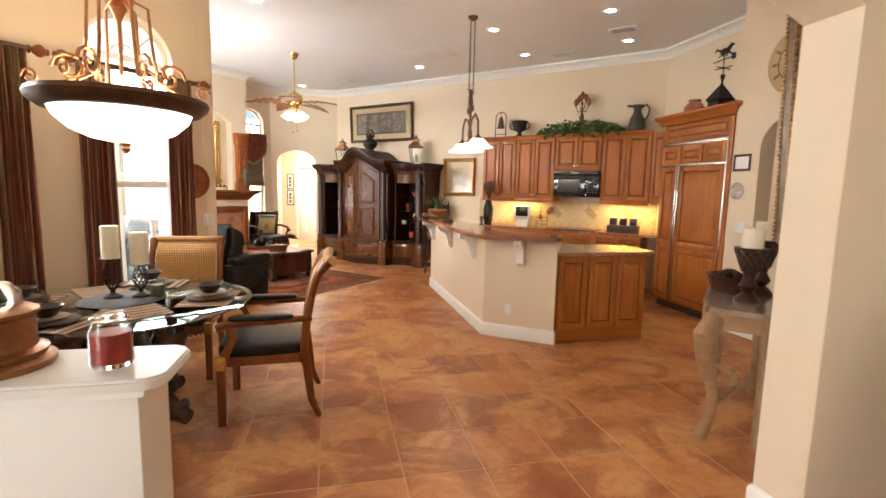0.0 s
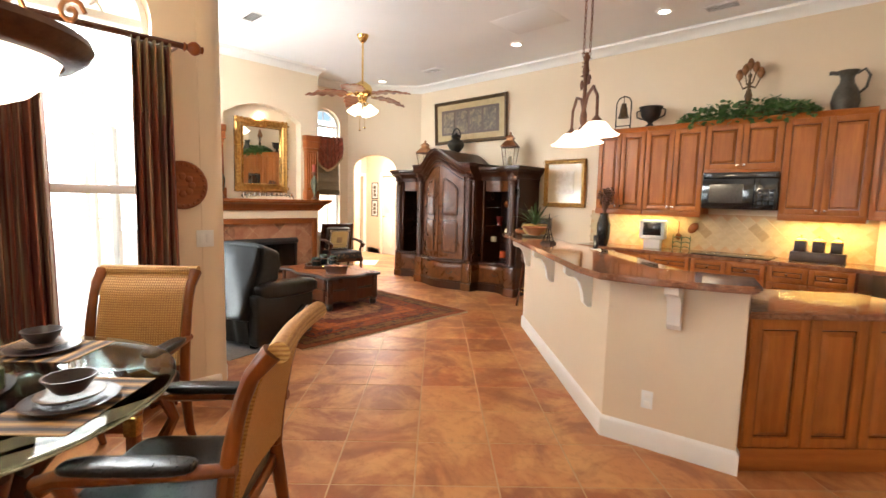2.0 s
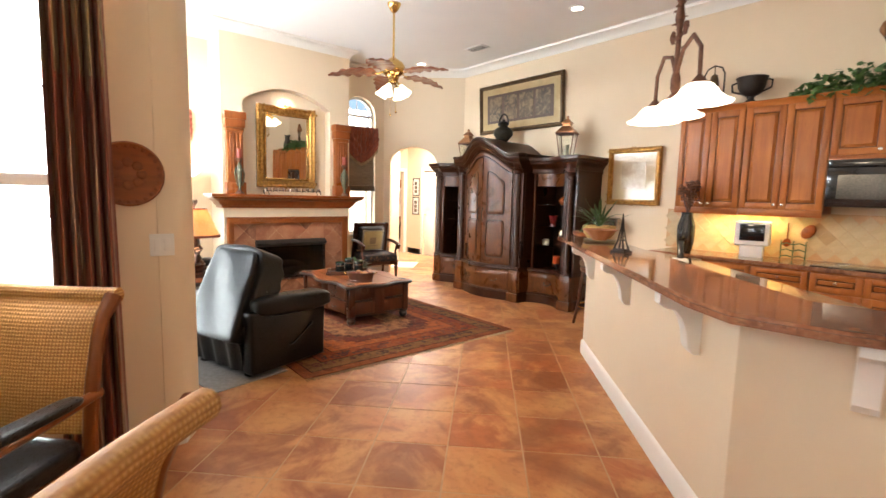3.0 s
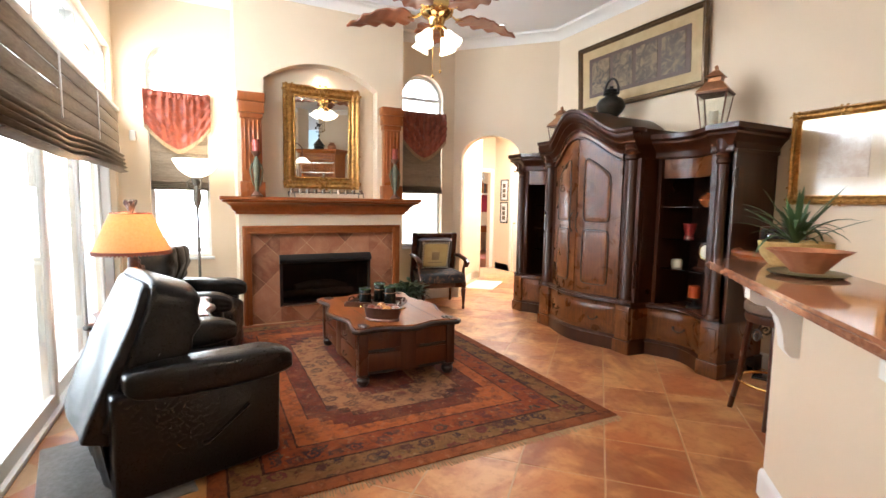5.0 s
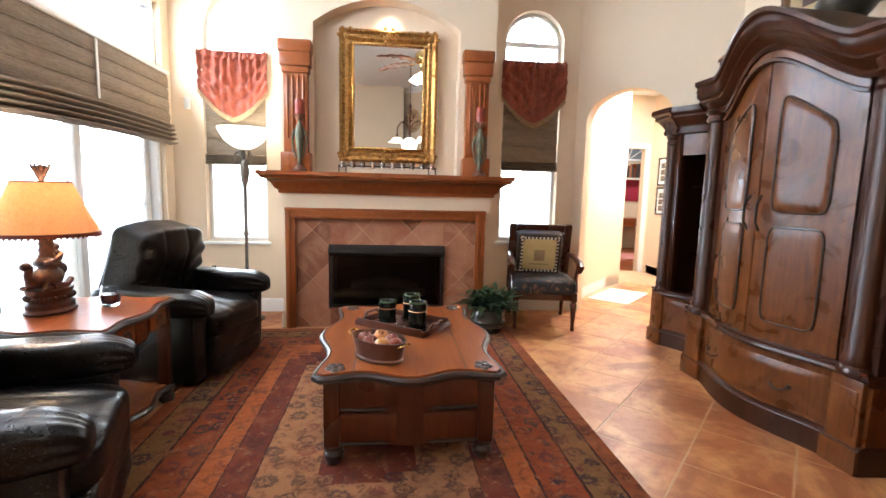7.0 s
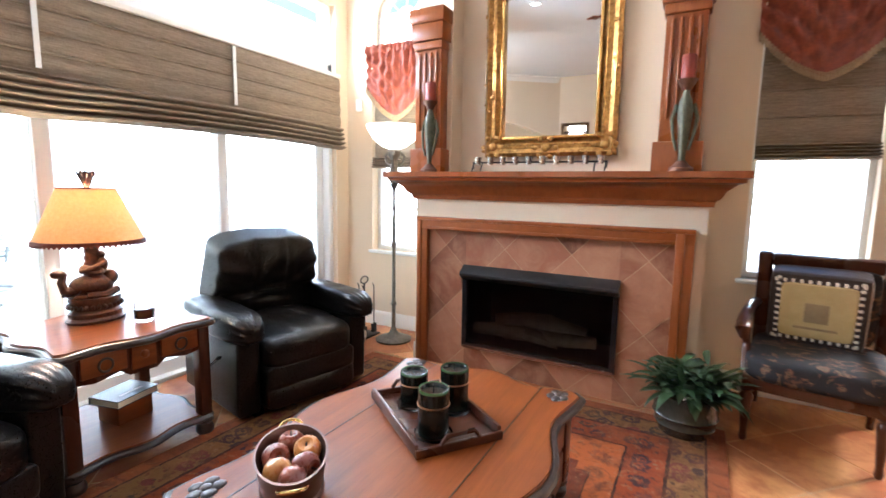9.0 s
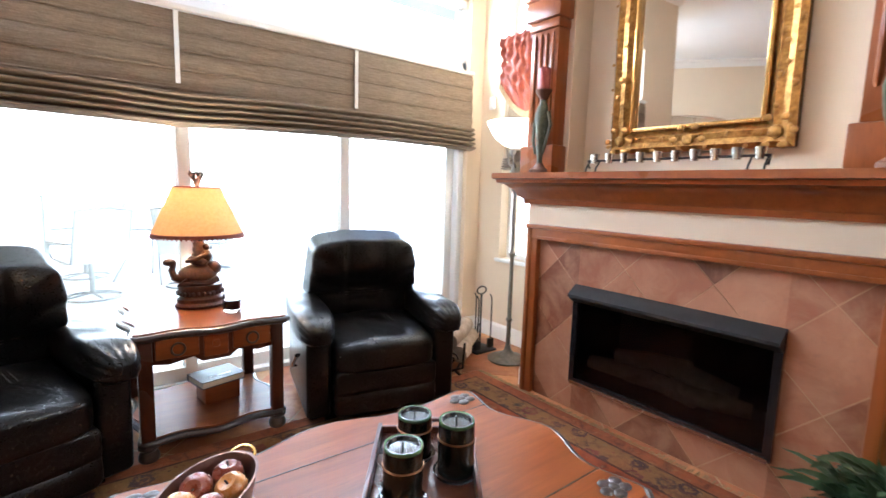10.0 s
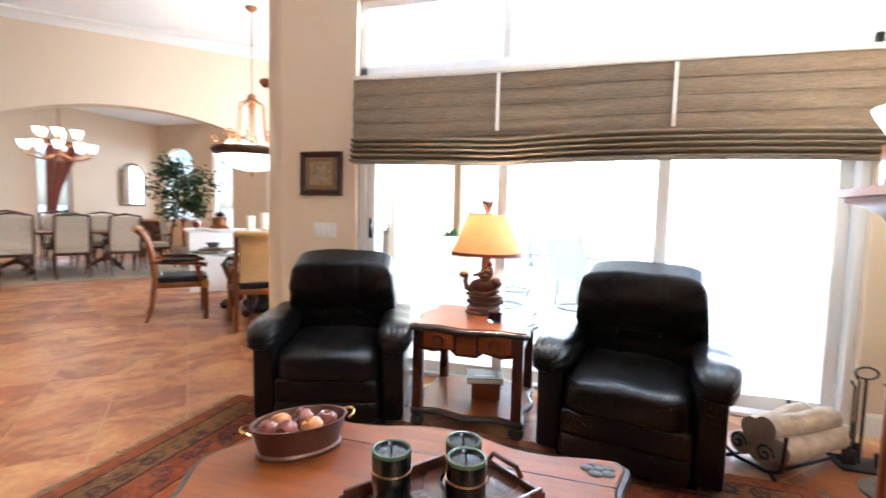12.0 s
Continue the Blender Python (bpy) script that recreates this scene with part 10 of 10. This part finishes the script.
single("door_mat", Shape().box(-0.42, -0.24, 0.0005, 0.42, 0.24, 0.01, 0.003), grainy("cream_cotton", (0.62, 0.56, 0.46), (0.72, 0.66, 0.56), 40, 0.9, relief=0.5), pose(-9.45, 7.80, 0, 0, 0, 135), "cream cotton mat in the hall archway", "mat")
single("entry_mat", Shape().box(-0.45, -0.30, 0.0005, 0.45, 0.30, 0.01, 0.004), grainy("grey_woven_mat", (0.20, 0.19, 0.18), (0.32, 0.31, 0.30), 40, 0.9, relief=0.5), pose(-5.45, 3.16, 0, 0, 0, 12), "grey woven mat beside the sliding door", "mat")

# ---- patio ----
PATIO = grainy("pale_grey_metal", (0.34, 0.36, 0.35), (0.44, 0.46, 0.45), 9, 0.5, metal=0.2)
SLING = grainy("pale_sling_fabric", (0.52, 0.55, 0.54), (0.62, 0.65, 0.64), 40, 0.8)


def patio_chair(m):
    t = thing("patio_chair", m, "pale swivel patio chair with sling seat", "chair", "patio chairs")
    part("sling", Shape().grid(lambda u, v: Vector(((u - 0.5) * 0.5, 0.24 - 0.48 * min(1, v * 2) - 0.16 * max(0, v * 2 - 1), 0.42 - 0.03 * math.sin(math.pi * min(1, v * 2)) + 0.55 * max(0, v * 2 - 1))), 6, 16, 0.015), SLING, t)
    for s in (-1, 1):
        part("side_frame", Shape().tube([(s * 0.26, 0.26, 0.44), (s * 0.26, -0.22, 0.42), (s * 0.26, -0.40, 0.98)], 0.014, 7).tube([(s * 0.27, 0.24, 0.45), (s * 0.30, 0.22, 0.63), (s * 0.30, -0.25, 0.64)], 0.014, 7), PATIO, t)
    part("top_bar", Shape().tube([(-0.26, -0.40, 0.98), (0, -0.42, 1.01), (0.26, -0.40, 0.98)], 0.014, 7), PATIO, t)
    part("swivel_post", Shape().tube([(0, 0, 0.05), (0, 0, 0.40)], 0.03, 8), PATIO, t)
    part("base_ring", Shape().tube([(0.27 * math.cos(a), 0.27 * math.sin(a), 0.018) for a in [2 * math.pi * i / 26 for i in range(26)]], 0.014, 7, True).tube([(-0.27, 0, 0.02), (0, 0, 0.06), (0.27, 0, 0.02)], 0.012, 6).tube([(0, -0.27, 0.02), (0, 0, 0.06), (0, 0.27, 0.02)], 0.012, 6), PATIO, t)


for x, y, a in ((-5.95, -0.35, 200), (-6.95, -0.55, 150), (-5.9, -1.75, 300), (-7.4, -1.6, 70)):
    patio_chair(pose(x, y, 0.002, 0, 0, a))
pt_ = thing("patio_table", pose(-6.65, -1.2, 0.002), "round pale metal patio table", "table")
part("top", Shape().lathe([(0, 0.70), (0.60, 0.70), (0.61, 0.715), (0.60, 0.73), (0, 0.73)], 40), PATIO, pt_)
for k in range(4):
    part("leg", Shape().tube([(0.45 * math.cos(k * 1.571), 0.45 * math.sin(k * 1.571), 0.70), (0.30 * math.cos(k * 1.571), 0.30 * math.sin(k * 1.571), 0.35), (0.48 * math.cos(k * 1.571), 0.48 * math.sin(k * 1.571), 0.0)], 0.018, 7), PATIO, pt_)
um = thing("umbrella_stand", pose(-5.55, -0.95, 0.002), "pale patio umbrella pole on a round foot", "umbrella stand")
part("foot", Shape().lathe([(0, 0), (0.25, 0), (0.25, 0.03), (0.05, 0.07), (0.03, 0.1)], 26), PATIO, um)
part("pole", Shape().tube([(0, 0, 0.08), (0, 0, 1.1)], 0.022, 8), PATIO, um)
pn = thing("patio_planter", pose(-5.0, -0.95, 0.002), "ribbed white planter with green foliage on a pedestal", "planter")
part("pedestal", Shape().lathe([(0, 0), (0.18, 0), (0.16, 0.05), (0.12, 0.10), (0.12, 0.60), (0.16, 0.66), (0, 0.66)], 20), TRIM, pn)
part("pot", Shape().lathe([(0, 0.66), (0.16, 0.66), (0.19, 0.72), (0.19, 0.75), (0.21, 0.80), (0.21, 0.83), (0.22, 0.92), (0.20, 0.92), (0.18, 0.75), (0, 0.86)], 28), TRIM, pn)
s = Shape()
rnd = random.Random(9)
for k in range(60):
    leaf_blade(rnd.uniform(0.12, 0.25), 0.05, rnd.uniform(0.2, 0.9), pose(0.08 * rnd.uniform(-1, 1), 0.08 * rnd.uniform(-1, 1), 0.86, rnd.uniform(-10, 40), 0, rnd.uniform(0, 360)), s, 4)
part("foliage", s, grainy("garden_leaf", (0.04, 0.09, 0.02), (0.10, 0.18, 0.06), 8, 0.5), pn, smooth=80)["kind"] = "stuff"
# screened corner of the patio: posts and rails
sc_ = thing("screen_enclosure", pose(0, 0, 0.002), "white aluminium screen enclosure frame around the patio", "enclosure")
for x, y in ((-5.2, -6.2), (-7.6, -6.2), (-10.0, -6.2), (-12.4, -6.2), (-12.4, -3.2), (-12.4, 0.0), (-12.4, 2.4)):
    part("post", Shape().box(x - 0.04, y - 0.04, 0, x + 0.04, y + 0.04, 3.2), WHITE, sc_)
for z in (0.9, 3.16):
    part("rail", Shape().box(-12.4, -6.23, z, -4.75, -6.17, z + 0.05), WHITE, sc_)
    part("rail", Shape().box(-12.43, -6.15, z, -12.37, 2.4, z + 0.05), WHITE, sc_)
for x in (-5.2, -7.6, -10.0):
    part("rafter", Shape().tube([(x, -6.2, 3.2), (x + 0.3, -2.0, 4.2), (x + 0.4, 2.0, 4.4)], 0.035, 6), WHITE, sc_)

# ---- formal dining room ----
def side_chair(m):
    t = thing("upholstered_chair", m, "dark wood dining chair with cream upholstery", "chair", "formal dining chairs")
    CREAM = bpy.data.materials.get("cream_upholstery") or grainy("cream_upholstery", (0.50, 0.42, 0.31), (0.60, 0.52, 0.40), 12, 0.8, relief=0.2)
    part("seat", Shape().cushion(-0.25, -0.24, 0.42, 0.25, 0.25, 0.52, 0.28, 7), CREAM, t)
    part("backrest", Shape().cushion(-0.23, -0.03, 0.0, 0.23, 0.04, 0.55, 0.24, 7, pose(0, -0.24, 0.50, -8, 0, 0)), CREAM, t)
    part("back_frame", Shape().tube([(-0.245, -0.23, 0.42), (-0.245, -0.26, 0.75), (-0.23, -0.33, 1.06), (0, -0.34, 1.10), (0.23, -0.33, 1.06), (0.245, -0.26, 0.75), (0.245, -0.23, 0.42)], 0.022, 7), MAHOG_D, t)
    part("seat_rail", Shape().box(-0.25, -0.24, 0.38, 0.25, 0.24, 0.43, 0.008), MAHOG_D, t)
    for s in (-1, 1):
        part("front_leg", Shape().tube([(s * 0.22, 0.21, 0.40), (s * 0.24, 0.23, 0.28), (s * 0.21, 0.21, 0.0)], [0.03, 0.03, 0.016], 8), MAHOG_D, t)
        part("back_leg", Shape().tube([(s * 0.23, -0.22, 0.42), (s * 0.23, -0.32, 0.0)], [0.024, 0.018], 7), MAHOG_D, t)
        part("arm", Shape().tube([(s * 0.245, -0.26, 0.68), (s * 0.27, 0.05, 0.67), (s * 0.26, 0.16, 0.62), (s * 0.245, 0.10, 0.44)], 0.018, 7), MAHOG_D, t)
    return t


FT = thing("formal_table", pose(2.15, -0.1, 0.012, 0, 0, 62), "long dark polished formal dining table", "dining table")
part("tabletop", Shape().prism([(1.15 * math.copysign(abs(math.cos(a)) ** 0.5, math.cos(a)), 0.55 * math.copysign(abs(math.sin(a)) ** 0.5, math.sin(a))) for a in [2 * math.pi * i / 40 for i in range(40)]], 0.72, 0.76, None, 0.008), MAHOG, FT)
for x in (-0.65, 0.65):
    part("pedestal", Shape().lathe([(0, 0.72), (0.12, 0.70), (0.06, 0.62), (0.10, 0.45), (0.06, 0.30), (0.10, 0.20), (0, 0.18)], 18, pose(x, 0, 0)), MAHOG_D, FT)
    for k in range(3):
        part("foot", Shape().tube([(x, 0, 0.26), (x + 0.2 * math.cos(2.094 * k), 0.2 * math.sin(2.094 * k), 0.16), (x + 0.36 * math.cos(2.094 * k), 0.36 * math.sin(2.094 * k), 0.03)], [0.045, 0.04, 0.03], 7), MAHOG_D, FT)
base = FT.matrix_world.copy()
for x, y, a in ((-0.75, -0.72, 0), (0.0, -0.74, 4), (0.75, -0.72, -3), (-0.75, 0.72, 180), (0.0, 0.74, 178), (0.75, 0.72, 182), (-1.45, 0, -92), (1.4, 0, 90)):
    side_chair(base @ pose(x, y, 0, 0, 0, a))
rg = single("formal_rug", Shape().box(-1.9, -1.5, 0.0005, 1.9, 1.5, 0.0115, 0.004), grainy("beige_patterned_wool", (0.34, 0.26, 0.18), (0.50, 0.41, 0.30), 5, 0.95, relief=0.4), pose(2.2, -0.1, 0, 0, 0, 62), "beige patterned wool rug under the formal table", "rug")
fv = thing("flower_arrangement", pose(2.1, -0.15, 0.7725), "green arrangement in a vase on the formal table", "flowers")
part("vase", Shape().lathe([(0, 0), (0.06, 0), (0.09, 0.08), (0.05, 0.18), (0.06, 0.20), (0, 0.19)], 20), STEEL, fv)
s = Shape()
for k in range(70):
    leaf_blade(rnd.uniform(0.12, 0.3), 0.05, rnd.uniform(0.3, 1.2), pose(0, 0, 0.19, rnd.uniform(-10, 50), 0, rnd.uniform(0, 360)), s, 4)
part("foliage", s, bpy.data.materials["ivy_leaf"], fv, smooth=80)["kind"] = "stuff"


def chandelier(x, y, z):
    t = thing("chandelier", pose(x, y, z), "brass chandelier with two tiers of lit glass shades", "chandelier", "formal chandeliers")
    part("stem", Shape().lathe([(0.01, H - z), (0.012, 0.35), (0.05, 0.28), (0.02, 0.2), (0.07, 0.05), (0.03, -0.05), (0.05, -0.12), (0, -0.18)], 14), COPPER, t)
    part("canopy", Shape().lathe([(0, H - z - 0.05), (0.06, H - z - 0.02), (0.065, H - z)], 16), COPPER, t)
    for n, r, zz, off in ((10, 0.50, 0.06, 0), (6, 0.30, 0.30, 22)):
        for k in range(n):
            a = radians(360 / n * k + off)
            c, s_ = math.cos(a), math.sin(a)
            part("arm", Shape().tube([(0.03 * c, 0.03 * s_, zz - 0.05), (r * 0.5 * c, r * 0.5 * s_, zz - 0.16), (r * 0.9 * c, r * 0.9 * s_, zz - 0.10), (r * c, r * s_, zz)], 0.012, 7), COPPER, t)
            part("glass_shade", Shape().lathe([(0.02, zz), (0.05, zz + 0.02), (0.075, zz + 0.09), (0.085, zz + 0.13), (0.078, zz + 0.13), (0.045, zz + 0.03)], 16, pose(r * c, r * s_, 0)), FROST, t, "lit glass shade")


chandelier(2.06, 0.0, 2.15)
chandelier(0.3, -2.6, 2.30)
lamp("POINT", "formal_chandelier_bulbs", pose(2.06, 0.0, 2.45), 22, WARM, soft=0.3)
sb = thing("sideboard", pose(4.1, -3.6, 0, 0, 0, -40), "long dark mahogany sideboard in the formal dining room", "sideboard")
part("top", Shape().box(-1.0, -0.28, 0.86, 1.0, 0.27, 0.90, 0.008), MAHOG, sb)
part("body", Shape().box(-0.96, -0.25, 0.12, 0.96, 0.26, 0.86, 0.008), MAHOG_D, sb)
for k in range(4):
    part("door", Shape().box(-0.92 + 0.465 * k, -0.268, 0.18, -0.48 + 0.465 * k, -0.25, 0.80, 0.008), MAHOG, sb)
for x in (-0.88, 0.88):
    for y in (-0.2, 0.2):
        part("leg", Shape().box(x - 0.04, y - 0.04, 0, x + 0.04, y + 0.04, 0.12), MAHOG_D, sb)
ms = along((5.4, -3.8), (5.4, -4.6))
arm_ = thing("arched_mirror", ms @ pose(0, -0.004, 1.25), "tall arched dark gilt mirror on the formal wall", "mirror")
part("frame", Shape().prism([(0, 0)] + arc_points(0, 0.75, 0.85, 0.37)[::-1][::-1] + [(0.75, 0)], 0.0, 0.035, upright(Matrix.Identity(4))), DKFRAME, arm_)
part("plate", Shape().prism([(0.07, 0.07)] + arc_points(0.07, 0.68, 0.85, 0.30) + [(0.68, 0.07)], 0.036, 0.040, upright(Matrix.Identity(4))), MIRROR, arm_)
dr = thing("red_drape", along((5.4, -1.5), (5.4, -3)), "rust-red swept drape beside the formal window", "curtain")
part("drape", Shape().grid(lambda u, v: Vector((0.35 + u * (0.25 + 0.75 * v ** 1.5), -0.08 - 0.04 * math.cos(u * 22), 0.9 + 1.9 * v)), 40, 14, 0.005), VALRED, dr, smooth=80)


def fig_tree():
    t = thing("potted_tree", pose(0.45, -1.15, 0), "tall leafy ficus tree in a stone urn", "tree")
    part("urn", Shape().lathe([(0, 0), (0.15, 0), (0.15, 0.04), (0.08, 0.10), (0.10, 0.16), (0.20, 0.34), (0.22, 0.46), (0.25, 0.50), (0.20, 0.50), (0, 0.44)], 26), grainy("grey_stone", (0.32, 0.29, 0.24), (0.45, 0.41, 0.35), 9, 0.85, relief=0.5), t)
    part("trunk", Shape().tube([(0, 0, 0.42), (0.03, 0.02, 0.9), (-0.02, 0.03, 1.4), (0.02, 0.0, 2.0)], [0.03, 0.026, 0.022, 0.012], 8), OAK, t)
    r_ = random.Random(21)
    tips = []
    for k in range(26):
        a, z = r_.uniform(0, 6.28), r_.uniform(0.9, 1.9)
        l = 0.44 * (1 - abs(z - 1.35) / 0.9) + 0.10
        tip = (l * math.cos(a), l * math.sin(a), z + 0.25)
        tips.append(tip)
        part("limb", Shape().tube([(0, 0.02, z), (tip[0] * 0.5, tip[1] * 0.5, z + 0.16), tip], [0.010, 0.007, 0.003], 5), OAK, t)
    s = Shape()
    for k in range(1900):
        c = r_.choice(tips)
        f = r_.uniform(0.4, 1.1)
        x, y, z = c[0] * f + r_.gauss(0, 0.07), c[1] * f + r_.gauss(0, 0.07), c[2] + r_.gauss(0, 0.09)
        q = r_.uniform(0.035, 0.06)
        s.prism([(0, 0), (0.5 * q, 0.6 * q), (0.35 * q, 1.4 * q), (0, 1.9 * q), (-0.35 * q, 1.4 * q), (-0.5 * q, 0.6 * q)], 0, 0.0015, pose(x, y, z, r_.uniform(-80, 40), r_.uniform(-40, 40), r_.uniform(0, 360)))
    part("crown", s, grainy("ficus_leaf", (0.012, 0.04, 0.010), (0.045, 0.10, 0.03), 6, 0.4), t, smooth=0)["kind"] = "stuff"


fig_tree()
side_chair(pose(1.02, 1.95, 0, 0, 0, 200))

# ---- tiled floor, laid on the diagonal ----
floor = setting("floor", Shape().box(-11.42, -5.2, -0.1, 5.6, 11.6, -0.002), GROUT, "terracotta tile floor with sandy joints")
PITCH = 0.434
P0, Q0 = 0.309, -9.02
tile_box = Shape().box(-PITCH / 2 + 0.004, -PITCH / 2 + 0.004, -0.006, PITCH / 2 - 0.004, PITCH / 2 - 0.004, 0.0, 0.002, 1)
tile_mesh = tile_box.mesh("floor_tile", TERRACOTTA, 30)
verts, faces, count = [], [], 0
unit = [tuple(v.co) for v in tile_mesh.vertices]
polys = [tuple(f.vertices) for f in tile_mesh.polygons]
c45 = math.sqrt(0.5)
for i in range(-30, 30):
    for j in range(-30, 30):
        p, q = P0 + (i + 0.5) * PITCH, Q0 + (j + 20.5) * PITCH
        x, y = (p + q) * c45, (p - q) * c45
        inside = -8.95 < x < 0.6 and -2.0 < y < 8.0 and x + y < 7.8 or -11.4 < x <= -7.9 and 6.8 < y < 9.3 and x + y > -2.3 or 0.3 < x < 5.5 and -5.1 < y < 4.1 or -4.9 < x < 1 and -5.1 < y <= -2.0
        if not inside or (x < DX - 0.2 and y < 2.65):
            continue
        near = -7.2 < x < -0.6 and 1.2 < y < 7.6 and abs(x - y + 9.0) < 4.6 and not (-8.0 < x < -4.95 and 3.7 < y < 5.8)
        if near and count < 300:
            o = new("floor_tile", tile_mesh)
            o.matrix_world = pose(x, y, random.uniform(-0.0006, 0.0), 0, 0, 45)
            o.parent = floor
            count += 1
        else:
            n = len(verts)
            verts += [((u + v) * c45 * 1.0 + x, (u - v) * c45 * 1.0 + y, w) for u, v, w in unit]
            faces += [tuple(n + k for k in f[::-1]) for f in polys]
me = bpy.data.meshes.new("floor_tiles_far")
me.from_pydata(verts, [], faces)
me.materials.append(TERRACOTTA)
far = new("floor_tiles_far", me)
far.parent = floor
far["kind"] = "stuff"
